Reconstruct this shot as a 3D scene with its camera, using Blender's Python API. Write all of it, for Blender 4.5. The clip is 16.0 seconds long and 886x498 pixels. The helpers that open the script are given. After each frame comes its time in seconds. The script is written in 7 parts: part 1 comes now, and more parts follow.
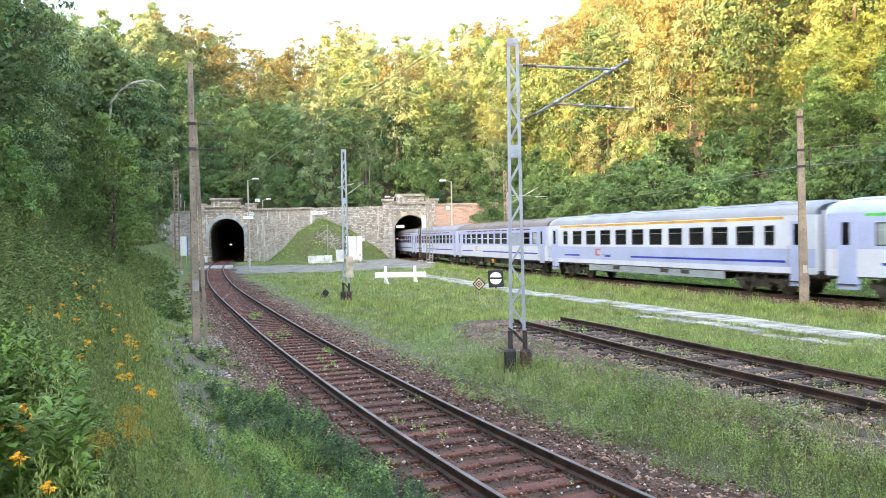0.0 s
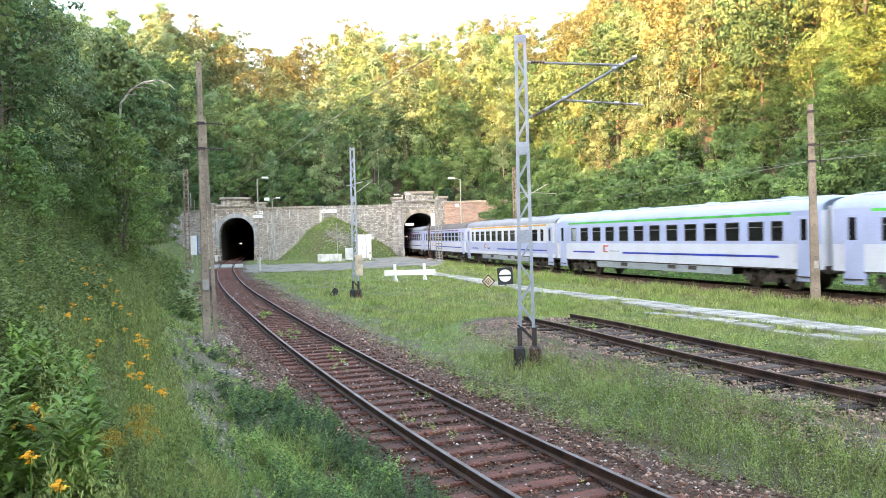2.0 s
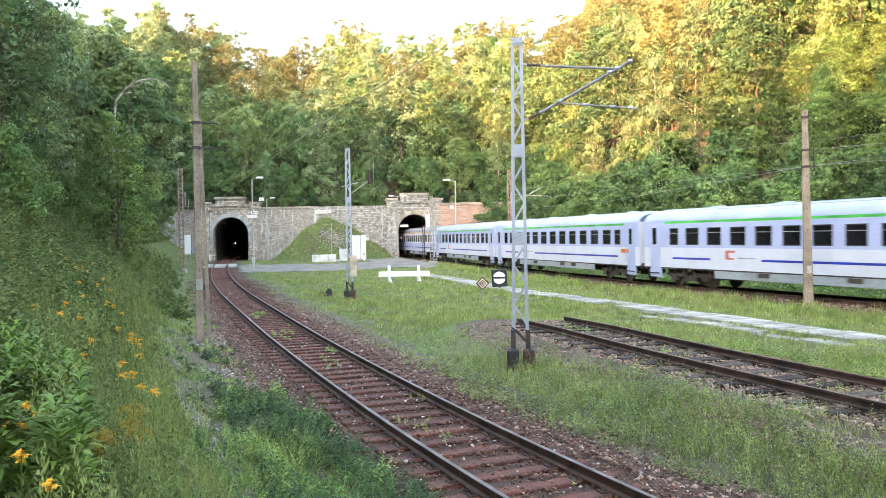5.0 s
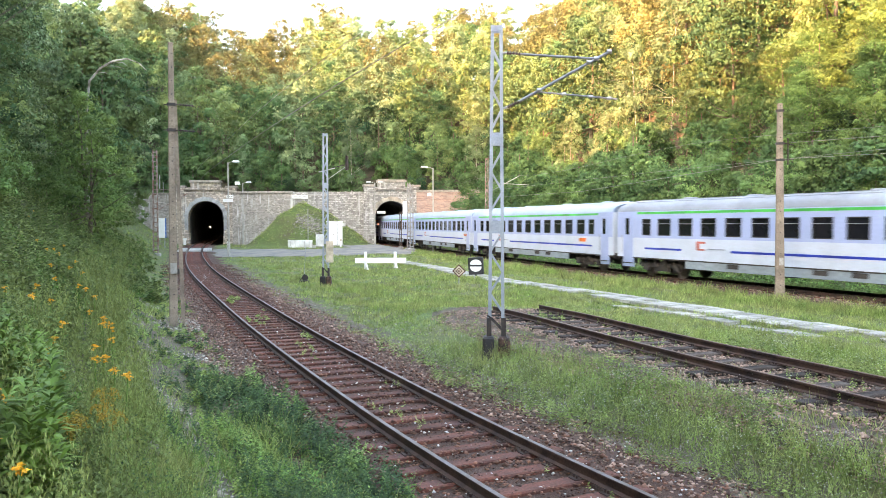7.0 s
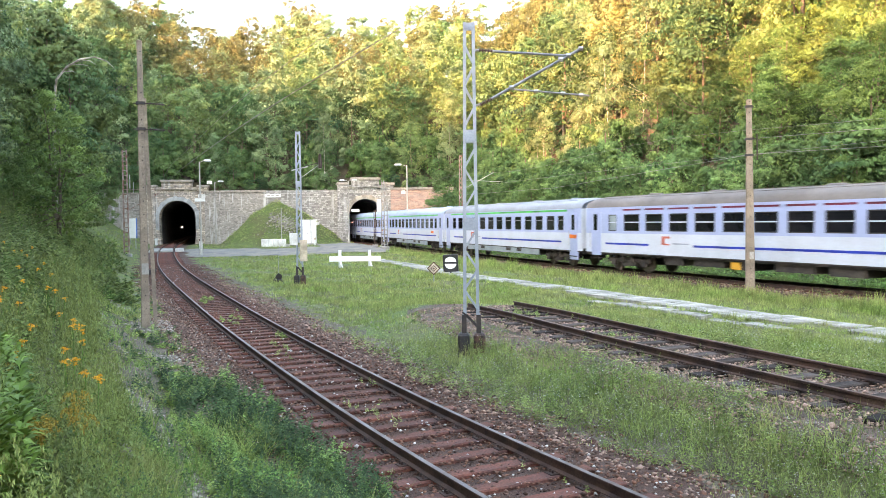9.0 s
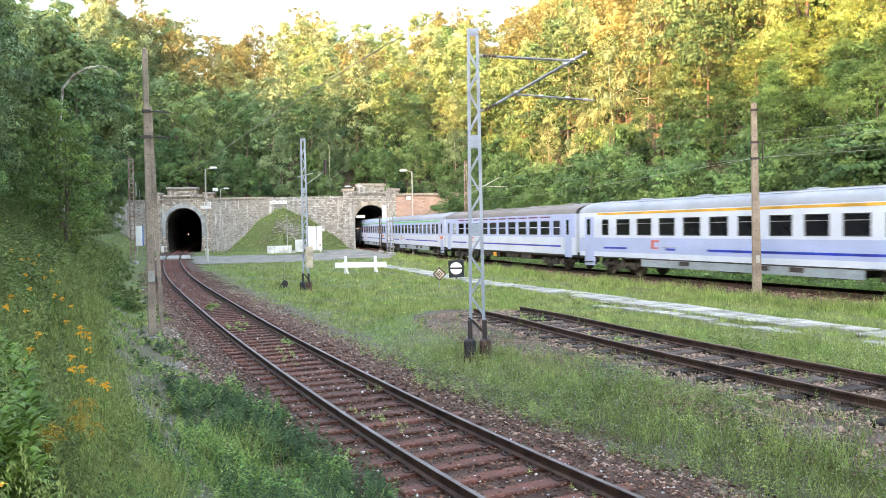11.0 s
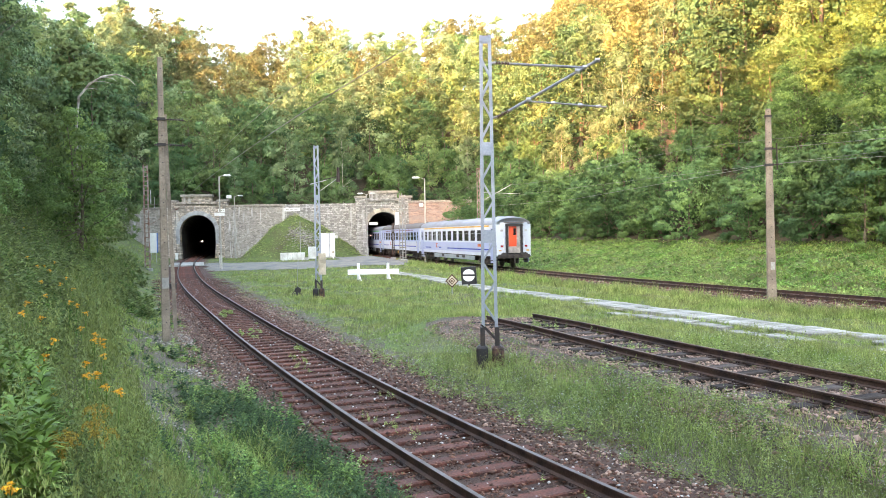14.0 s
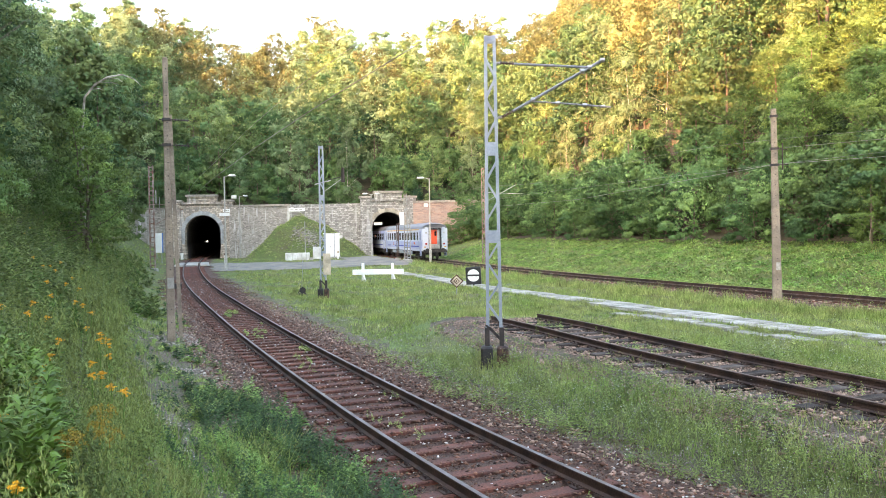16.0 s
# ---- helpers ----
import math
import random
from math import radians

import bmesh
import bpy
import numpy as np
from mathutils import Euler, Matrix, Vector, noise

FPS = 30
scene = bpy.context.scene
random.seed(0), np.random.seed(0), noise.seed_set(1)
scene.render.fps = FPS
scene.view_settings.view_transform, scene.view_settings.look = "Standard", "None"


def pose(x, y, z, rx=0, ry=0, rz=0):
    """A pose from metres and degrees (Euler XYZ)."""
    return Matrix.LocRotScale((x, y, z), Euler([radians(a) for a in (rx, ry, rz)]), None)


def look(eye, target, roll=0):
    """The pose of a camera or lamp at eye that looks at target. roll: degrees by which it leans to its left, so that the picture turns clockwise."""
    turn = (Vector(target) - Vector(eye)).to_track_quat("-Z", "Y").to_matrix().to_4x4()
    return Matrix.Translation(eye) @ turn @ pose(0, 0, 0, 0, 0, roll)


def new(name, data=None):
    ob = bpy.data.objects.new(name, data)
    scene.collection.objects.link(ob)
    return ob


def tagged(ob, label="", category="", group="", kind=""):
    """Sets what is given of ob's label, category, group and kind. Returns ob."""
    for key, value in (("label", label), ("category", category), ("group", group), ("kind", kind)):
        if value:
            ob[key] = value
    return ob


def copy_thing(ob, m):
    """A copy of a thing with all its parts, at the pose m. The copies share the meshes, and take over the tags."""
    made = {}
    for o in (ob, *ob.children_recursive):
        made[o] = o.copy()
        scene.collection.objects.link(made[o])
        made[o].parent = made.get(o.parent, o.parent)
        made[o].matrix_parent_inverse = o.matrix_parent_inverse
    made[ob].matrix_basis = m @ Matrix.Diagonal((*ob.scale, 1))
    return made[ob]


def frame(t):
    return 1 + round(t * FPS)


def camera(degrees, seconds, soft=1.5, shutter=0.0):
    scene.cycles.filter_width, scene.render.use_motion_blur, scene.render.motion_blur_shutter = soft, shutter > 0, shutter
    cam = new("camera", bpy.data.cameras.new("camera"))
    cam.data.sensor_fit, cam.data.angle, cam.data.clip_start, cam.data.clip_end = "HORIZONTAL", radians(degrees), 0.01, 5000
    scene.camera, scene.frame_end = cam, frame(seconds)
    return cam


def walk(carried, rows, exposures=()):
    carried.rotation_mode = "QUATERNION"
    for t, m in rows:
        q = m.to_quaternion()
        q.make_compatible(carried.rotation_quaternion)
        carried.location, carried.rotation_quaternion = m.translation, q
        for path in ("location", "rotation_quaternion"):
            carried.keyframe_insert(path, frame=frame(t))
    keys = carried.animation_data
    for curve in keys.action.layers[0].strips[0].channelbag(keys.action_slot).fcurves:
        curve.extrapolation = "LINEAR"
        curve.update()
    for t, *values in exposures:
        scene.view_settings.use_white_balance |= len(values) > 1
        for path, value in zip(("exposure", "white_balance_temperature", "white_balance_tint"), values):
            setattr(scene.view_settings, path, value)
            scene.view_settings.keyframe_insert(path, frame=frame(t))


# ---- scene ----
cam = camera(59.0, 16.0, soft=0.85, shutter=0.5)
walk(cam, [
(0.0, pose(-0.023, 0, 3.03, 89.161, 1.072, 1.602)),
(0.5, pose(-0.016, 0, 3.03, 89.350, 1.627, 1.701)),
(1.0, pose(-0.012, 0, 3.03, 89.369, 1.367, 1.954)),
(1.5, pose(-0.011, 0, 3.03, 89.081, 1.224, 2.158)),
(2.0, pose(-0.008, 0, 3.03, 89.002, 1.438, 2.287)),
(2.5, pose(-0.010, 0, 3.03, 89.017, 1.439, 2.385)),
(3.0, pose(-0.011, 0, 3.03, 89.197, 1.278, 2.492)),
(3.5, pose(-0.012, 0, 3.03, 89.065, 1.046, 2.685)),
(4.0, pose(-0.009, 0, 3.03, 89.096, 0.963, 2.345)),
(6.5, pose(-0.012, 0, 3.03, 89.110, 0.396, 0.946)),
(7.0, pose(-0.016, 0, 3.03, 88.171, 0.060, 0.207)),
(7.5, pose(-0.017, 0, 3.03, 88.081, 0.247, -0.349)),
(8.0, pose(-0.020, 0, 3.03, 87.972, 0.654, -1.110)),
(8.5, pose(-0.016, 0, 3.03, 88.053, 0.849, -1.631)),
(9.0, pose(-0.011, 0, 3.03, 87.975, 0.602, -1.666)),
(11.5, pose(-0.004, 0, 3.03, 88.435, 1.205, -1.044)),
(12.0, pose(-0.002, 0, 3.03, 88.429, 1.400, -0.758)),
(12.5, pose(0.001, 0, 3.03, 88.463, 1.306, -0.457)),
(13.0, pose(0.000, 0, 3.03, 88.608, 1.178, -0.372)),
(13.5, pose(-0.004, 0, 3.03, 88.790, 0.993, -0.300)),
(14.0, pose(-0.002, 0, 3.03, 88.909, 1.008, -0.342)),
(14.5, pose(-0.004, 0, 3.03, 89.026, 0.994, -0.253)),
(15.0, pose(-0.002, 0, 3.03, 89.104, 1.068, -0.186)),
(15.5, pose(0.000, 0, 3.03, 89.017, 1.094, -0.116)),
(16.0, pose(0.000, 0, 3.03, 88.925, 1.000, 0.000)),
], exposures=[(0.0, 3.80, 7700, 15), (13.8, 3.79, 7700, 15), (15.0, 3.75, 7700, 15), (16.0, 3.68, 7700, 15)])

# ---- light: low evening sun from the left, behind the wooded ridge ----
SUN_ELEV, SUN_AZ = 13.5, 137.0          # degrees; azimuth counted from +y towards -x
world = bpy.data.worlds.new("sky")
scene.world = world
world.use_nodes = True
wn = world.node_tree
sky = wn.nodes.new("ShaderNodeTexSky")
sky.sky_type = "NISHITA"
sky.sun_disc = False
sky.sun_elevation, sky.sun_rotation = radians(SUN_ELEV), radians(-SUN_AZ)
sky.air_density, sky.dust_density, sky.ozone_density = 1.0, 2.0, 0.7
wn.links.new(sky.outputs[0], wn.nodes["Background"].inputs[0])
wn.nodes["Background"].inputs[1].default_value = 0.15
sun_data = bpy.data.lights.new("sun", "SUN")
sun_data.energy, sun_data.angle, sun_data.color = 1.88, radians(0.6), (1.0, 0.485, 0.225)
sun = new("sun", sun_data)
sun_dir = Vector((-math.sin(radians(SUN_AZ)) * math.cos(radians(SUN_ELEV)),
                  math.cos(radians(SUN_AZ)) * math.cos(radians(SUN_ELEV)), math.sin(radians(SUN_ELEV))))
sun.matrix_world = look(sun_dir * 200, (0, 0, 0))


# ---- terrain begin ----
def line_from_slopes(knots, slopes, y_ref, x_ref, y0=-170.0, y1=460.0, step=0.25):
    ys = np.arange(y0, y1, step)
    sl = np.interp(ys, knots, slopes)
    xs = np.concatenate([[0], np.cumsum((sl[1:] + sl[:-1]) / 2 * step)])
    return ys, xs + x_ref - np.interp(y_ref, ys, xs), sl


MAIN = line_from_slopes([-60, 0, 9, 14, 20, 28, 40, 60, 85, 115, 220],
                        [-0.75, -0.60, -0.50, -0.442, -0.42, -0.4025, -0.395, -0.3435, -0.311, -0.26, -0.26], 20, -3.69)
EXP = line_from_slopes([-60, 0, 30, 45, 60, 85, 112, 220],
                       [-0.66, -0.53, -0.43, -0.36, -0.29, -0.25, -0.235, -0.235], 30, 16.55)
SIDING = line_from_slopes([-60, 8, 16, 24, 220], [-0.62, -0.47, -0.36, -0.28, -0.28], 16, 4.72)


def xm(y):
    return np.interp(y, MAIN[0], MAIN[1])


def xe(y):
    return np.interp(y, EXP[0], EXP[1])


def xs_(y):
    return np.interp(y, SIDING[0], SIDING[1])


def lateral(x, y, line):
    return (x - np.interp(y, line[0], line[1])) / np.sqrt(1 + np.interp(y, line[0], line[2]) ** 2)


def main_z(y):
    return 0.27 * np.clip((np.asarray(y, float) - 25) / 89, 0, 1)


EXP_Z, SIDING_Z = 0.27, 0.60
P1, P2 = (-34.95, 114.0), (-7.75, 112.0)      # tunnel mouths


def wall_y(x):
    return np.interp(x, [-60, P1[0] - 3, P2[0] + 3, 40], [115.6, 114.2, 112.0, 108.0])


def ramp(v, a, b):
    t = np.clip((v - a) / (b - a), 0, 1)
    return t * t * (3 - 2 * t)


def wob(x, y, s, k=0.0):
    return np.sin(x * s + 1.3 + k) * np.cos(y * s * 0.83 + 0.7 * k) + 0.5 * np.sin(x * s * 2.3 + y * s * 1.7 + k)


def ground(x, y):
    """Height of the ground sheet."""
    x, y = np.asarray(x, float), np.asarray(y, float)
    u, v = lateral(x, y, MAIN), lateral(x, y, EXP)
    s = lateral(x, y, SIDING)
    far = np.clip((y - 25) / 89, 0, 1)
    z = -0.22 + 0.27 * far
    # flat between the tracks, raised round the siding
    z = z + 0.57 * np.exp(-(s / 2.9) ** 4) * (1 - ramp(y, 24, 32)) * ramp(u, 1.7, 3.6)
    z = z + 0.16 * ramp(v, -13, -7)
    # bed of the main track
    z = np.where(np.abs(u) < 2.6, np.minimum(z, main_z(y) - 0.182 + 0 * z) * (1 - ramp(np.abs(u), 1.7, 2.6)) + z * ramp(np.abs(u), 1.7, 2.6), z)
    z = np.where(np.abs(v) < 2.2, 0.06, z)
    # left bank and hill
    a = -u - 2.6
    bank = np.where(a > 0, 0.50 * np.clip(a, 0, 5) * ramp(a, 0, 2.0) + 0.85 * np.clip(a - 5, 0, 22 + 12 * ramp(y, 0, 40)) + 0.15 * np.clip(a - 39, 0, 60), 0)
    z = z + bank * (1 + 0.0 * x)
    # right embankment and hill
    b = v - 3.2
    bank = np.where(b > 0, 0.30 * np.clip(b, 0, 8.5) * ramp(b, 0, 2.5) + 0.95 * np.clip(b - 9, 0, 50) + 0.1 * np.clip(b - 59, 0, 60), 0)
    z = z + bank
    # hill behind the portals
    c = y - wall_y(x) - 0.45
    back = 7.55 + 0.42 * np.clip(c - 3, 0, 70) + 0.03 * np.clip(c - 73, 0, 200)
    z = np.where(c > 0, np.maximum(z * (1 - ramp(c, 0, 0.6)) + back * ramp(c, 0, 0.6), np.minimum(z, back + 12)), z)
    z = z + 13 * np.exp(-((x + 64) / 20) ** 2 - ((y - 152) / 26) ** 2) * ramp(c, 2, 20)
    z = z - 7.5 * np.exp(-((x + 46) / 11) ** 2 - ((y - 172) / 42) ** 2) * ramp(c, 10, 30)
    # unseen bump added to the left ridge, keeps evening sun off the left slope
    z = z + 24 * np.exp(-((x + 130) / 24) ** 2 - ((y - 106) / 34) ** 2)
    # grass mound before the wall
    r = np.sqrt((x + 20.6) ** 2 + (np.clip(112.2 - y, 0, 99) * 0.95) ** 2)
    m = 6.9 - np.where(x < -20.6, 0.92, 0.66) * np.sqrt(r * r + 0.6) + 0.25 * wob(x, y, 0.7, 1.5)
    z = np.where((c <= 0) & (u > 2.2), np.maximum(z, np.where(m > z, m, z)), z)
    rough = 0.05 * wob(x, y, 0.9) + 0.03 * wob(x, y, 2.6, 2.0)
    clear = ramp(np.abs(u), 1.6, 3.0) * ramp(np.abs(v), 1.8, 3.0) * np.where((y < 24.5), ramp(np.abs(s), 1.2, 2.2), 1)
    big = 0.8 * wob(x, y, 0.11, 1.0) * ramp(np.maximum(np.maximum(-u - 9, v - 13), c - 4), 0, 14)
    return z + rough * clear + big
# ---- terrain end ----


# ---- materials ----
def material(name, base, rough=0.8, metal=0.0, var=0.25, scale=3.0, fine=25.0, bump=0.3, tint=None, island=0.0, obj=0.0,
             depth=0.02, spec=0.4, trans=0.0):
    """Two-scale noise over a base colour; island / obj: brightness spread per loose piece / per object; tint: second colour."""
    m = bpy.data.materials.new(name)
    m.use_nodes = True
    n, l = m.node_tree.nodes, m.node_tree.links
    b = n["Principled BSDF"]
    b.inputs["Roughness"].default_value = rough
    b.inputs["Metallic"].default_value = metal
    b.inputs["Specular IOR Level"].default_value = spec
    tc = n.new("ShaderNodeTexCoord")
    n1, n2 = n.new("ShaderNodeTexNoise"), n.new("ShaderNodeTexNoise")
    n1.inputs["Scale"].default_value, n1.inputs["Detail"].default_value = scale, 5
    n2.inputs["Scale"].default_value, n2.inputs["Detail"].default_value = fine, 4
    l.new(tc.outputs["Object"], n1.inputs["Vector"])
    l.new(tc.outputs["Object"], n2.inputs["Vector"])
    mix = n.new("ShaderNodeMix")
    mix.data_type = "RGBA"
    mix.inputs["A"].default_value = (*base, 1)
    mix.inputs["B"].default_value = (*(tint or [c * 0.55 for c in base]), 1)
    ramp_n = n.new("ShaderNodeMapRange")
    ramp_n.inputs["From Min"].default_value, ramp_n.inputs["From Max"].default_value = 0.38, 0.66
    l.new(n1.outputs["Fac"], ramp_n.inputs["Value"])
    l.new(ramp_n.outputs[0], mix.inputs["Factor"])
    # brightness: 1 +- var, from the fine noise, the piece and the object
    val = n.new("ShaderNodeMapRange")
    val.inputs["From Min"].default_value, val.inputs["From Max"].default_value = 0.3, 0.7
    val.inputs["To Min"].default_value, val.inputs["To Max"].default_value = 1 - var, 1 + var
    l.new(n2.outputs["Fac"], val.inputs["Value"])
    last = val.outputs[0]
    for spread, node, socket in ((island, "ShaderNodeNewGeometry", "Random Per Island"), (obj, "ShaderNodeObjectInfo", "Random")):
        if spread:
            src = n.new(node)
            mr = n.new("ShaderNodeMapRange")
            mr.inputs["To Min"].default_value, mr.inputs["To Max"].default_value = 1 - spread, 1 + spread
            l.new(src.outputs[socket], mr.inputs["Value"])
            mul = n.new("ShaderNodeMath")
            mul.operation = "MULTIPLY"
            l.new(last, mul.inputs[0])
            l.new(mr.outputs[0], mul.inputs[1])
            last = mul.outputs[0]
    sc = n.new("ShaderNodeVectorMath")
    sc.operation = "SCALE"
    l.new(mix.outputs["Result"], sc.inputs[0])
    l.new(last, sc.inputs["Scale"])
    l.new(sc.outputs[0], b.inputs["Base Color"])
    if bump:
        bn = n.new("ShaderNodeBump")
        bn.inputs["Strength"].default_value, bn.inputs["Distance"].default_value = bump, depth
        l.new(n2.outputs["Fac"], bn.inputs["Height"])
        l.new(bn.outputs[0], b.inputs["Normal"])
    if trans:
        # leaves let some light through
        tr = n.new("ShaderNodeBsdfTranslucent")
        l.new(sc.outputs[0], tr.inputs["Color"])
        ms = n.new("ShaderNodeMixShader")
        ms.inputs[0].default_value = trans
        l.new(b.outputs[0], ms.inputs[1])
        l.new(tr.outputs[0], ms.inputs[2])
        l.new(ms.outputs[0], n["Material Output"].inputs["Surface"])
    return m


def leaf_material(name, base, tint, obj=0.34, island=0.15, trans=0.2, size=0.14, var=0.42, fine=0.0):
    """Leaves: two hues that change from tree to tree over the slope and a little from leaf to leaf."""
    m = material(name, base, 0.55, 0, var, 0.15, fine or size * 3.6, 0, tint, island, obj, trans=trans, spec=0.12)
    n, l = m.node_tree.nodes, m.node_tree.links
    mix = next(k for k in n if k.type == "MIX")
    geo = n.new("ShaderNodeNewGeometry")
    n1, n2 = [k for k in n if k.type == "TEX_NOISE"]
    n1.inputs["Scale"].default_value, n1.inputs["Detail"].default_value = size, 2
    n2.inputs["Detail"].default_value = 2
    l.new(geo.outputs["Position"], n1.inputs["Vector"])
    l.new(geo.outputs["Position"], n2.inputs["Vector"])
    spread = next(k for k in n if k.type == "MAP_RANGE" and k.inputs["Value"].links[0].from_node == n1)
    spread.clamp = False
    add = n.new("ShaderNodeMath")
    add.operation = "MULTIPLY_ADD"
    add.use_clamp = True
    add.inputs[1].default_value = 0.3
    l.new(geo.outputs["Random Per Island"], add.inputs[0])
    l.new(spread.outputs[0], add.inputs[2])
    l.new(add.outputs[0], mix.inputs["Factor"])
    return m


def masonry(name, base, tint, w, h, joint, mortar=(0.45, 0.43, 0.40), bump=0.6, var=0.5, streak=0.0):
    """Coursed stone or brick by the brick texture, in metres along the wall (x, z)."""
    m = material(name, base, 0.9, 0, 0.3, 0.7, 9.0, 0.5, tint)
    n, l = m.node_tree.nodes, m.node_tree.links
    tc = next(k for k in n if k.type == "TEX_COORD")
    sep, com = n.new("ShaderNodeSeparateXYZ"), n.new("ShaderNodeCombineXYZ")
    l.new(tc.outputs["Object"], sep.inputs[0])
    wobn = n.new("ShaderNodeTexNoise")
    wobn.inputs["Scale"].default_value = 1.1
    l.new(tc.outputs["Object"], wobn.inputs["Vector"])
    for axis, out in (("X", "X"), ("Y", "Z")):
        ad = n.new("ShaderNodeMath")
        ad.operation = "MULTIPLY_ADD"
        ad.inputs[1].default_value = 0.26
        l.new(wobn.outputs["Fac"], ad.inputs[0])
        l.new(sep.outputs[out], ad.inputs[2])
        l.new(ad.outputs[0], com.inputs[axis])
    br = n.new("ShaderNodeTexBrick")
    br.inputs["Scale"].default_value = 1
    br.inputs["Brick Width"].default_value, br.inputs["Row Height"].default_value = w, h
    br.inputs["Mortar Size"].default_value, br.inputs["Mortar Smooth"].default_value = joint, 0.3
    br.inputs["Bias"].default_value = 0.0
    br.inputs["Color1"].default_value = (1 - var, 1 - var, 1 - var, 1)
    br.inputs["Color2"].default_value = (1 + var * 0.5, 1 + var * 0.5, 1 + var * 0.5, 1)
    l.new(com.outputs[0], br.inputs["Vector"])
    sc = next(k for k in n if k.type == "VECT_MATH")
    mul = n.new("ShaderNodeMix")
    mul.data_type, mul.blend_type = "RGBA", "MULTIPLY"
    mul.inputs["Factor"].default_value = 1
    l.new(sc.outputs[0], mul.inputs["A"])
    l.new(br.outputs["Color"], mul.inputs["B"])
    mx = n.new("ShaderNodeMix")
    mx.data_type = "RGBA"
    mx.inputs["B"].default_value = (*mortar, 1)
    l.new(br.outputs["Fac"], mx.inputs["Factor"])
    l.new(mul.outputs["Result"], mx.inputs["A"])
    b = n["Principled BSDF"]
    col = mx.outputs["Result"]
    if streak:
        # lime runs down from the joints
        mp = n.new("ShaderNodeMapping")
        mp.inputs["Scale"].default_value = (1.5, 1.0, 0.22)
        l.new(tc.outputs["Object"], mp.inputs["Vector"])
        sn = n.new("ShaderNodeTexNoise")
        sn.inputs["Scale"].default_value, sn.inputs["Detail"].default_value = 1.3, 8
        l.new(mp.outputs[0], sn.inputs["Vector"])
        sr = n.new("ShaderNodeMapRange")
        sr.inputs["From Min"].default_value, sr.inputs["From Max"].default_value = 0.55, 0.68
        sr.inputs["To Max"].default_value = streak
        l.new(sn.outputs["Fac"], sr.inputs["Value"])
        sm = n.new("ShaderNodeMix")
        sm.data_type = "RGBA"
        sm.inputs["B"].default_value = (0.66, 0.65, 0.63, 1)
        l.new(sr.outputs[0], sm.inputs["Factor"])
        l.new(col, sm.inputs["A"])
        col = sm.outputs["Result"]
    l.new(col, b.inputs["Base Color"])
    bn = n.new("ShaderNodeBump")
    bn.invert = True
    bn.inputs["Strength"].default_value, bn.inputs["Distance"].default_value = bump, 0.06
    l.new(br.outputs["Fac"], bn.inputs["Height"])
    old = next(k for k in n if k.type == "BUMP" and k != bn)
    l.new(old.outputs[0], bn.inputs["Normal"])
    l.new(bn.outputs[0], b.inputs["Normal"])
    return m


def glow(name, colour, strength):
    m = bpy.data.materials.new(name)
    m.use_nodes = True
    b = m.node_tree.nodes["Principled BSDF"]
    b.inputs["Base Color"].default_value = (*colour, 1)
    b.inputs["Emission Color"].default_value = (*colour, 1)
    b.inputs["Emission Strength"].default_value = strength
    return m


M_GROUND = material("mossy_meadow_soil", (0.105, 0.150, 0.042), 0.95, 0, 0.4, 0.35, 14.0, 0.6, (0.120, 0.118, 0.052), depth=0.05)
M_GRAVEL = material("gravelly_soil", (0.150, 0.120, 0.090), 0.95, 0, 0.6, 1.6, 45.0, 1.0, (0.100, 0.100, 0.056), depth=0.04)
M_SIDINGBED = material("pinkish_siding_gravel", (0.180, 0.134, 0.110), 0.95, 0, 0.6, 1.6, 45.0, 1.0, (0.085, 0.080, 0.050), depth=0.04)
# litter of the woods; on the near left bank it stands for shade between herbs
M_LITTERSHADE = material("leaf_litter_and_gap_shade", (0.092, 0.074, 0.050), 0.95, 0, 0.4, 0.6, 9.0, 0.7, (0.055, 0.050, 0.024), depth=0.08)
M_BALLAST = material("ballast_bed", (0.080, 0.042, 0.030), 0.95, 0, 0.6, 2.0, 45.0, 1.0, (0.108, 0.066, 0.051), depth=0.04)
M_STONE_R = material("ballast_stone_rusty", (0.158, 0.076, 0.050), 0.9, 0, 0.2, 4.0, 30.0, 0.2, (0.096, 0.052, 0.038), island=0.75)
M_STONE_G = material("ballast_stone_pale", (0.33, 0.222, 0.170), 0.9, 0, 0.2, 4.0, 30.0, 0.2, (0.22, 0.15, 0.118), island=0.6)
M_STONE_P = material("stone_limestone", (0.36, 0.325, 0.285), 0.9, 0, 0.2, 4.0, 30.0, 0.2, (0.22, 0.195, 0.165), island=0.5)
M_STONE_W = material("stone_white", (0.55, 0.53, 0.50), 0.9, 0, 0.2, 4.0, 30.0, 0.2, (0.42, 0.39, 0.36), island=0.3)
M_RAIL = material("rail_rust", (0.085, 0.048, 0.035), 0.75, 0.2, 0.3, 3.0, 40.0, 0.2, (0.036, 0.023, 0.02))
M_RAILTOP = material("rail_running_face", (0.140, 0.120, 0.112), 0.5, 0.6, 0.2, 2.0, 30.0, 0.0, (0.08, 0.055, 0.045))
M_RAILOLD = material("rail_old_top", (0.13, 0.075, 0.055), 0.6, 0.3, 0.3, 3.0, 40.0, 0.2, (0.09, 0.05, 0.04))
M_SLEEPER = material("sleeper_rusty", (0.135, 0.045, 0.029), 0.85, 0.0, 0.35, 2.5, 30.0, 0.4, (0.078, 0.034, 0.026), obj=0.28)
M_SLEEPOLD = material("sleeper_tarred_wood", (0.040, 0.032, 0.029), 0.9, 0, 0.3, 3.0, 40.0, 0.6, (0.085, 0.069, 0.060), obj=0.6, spec=0.15)
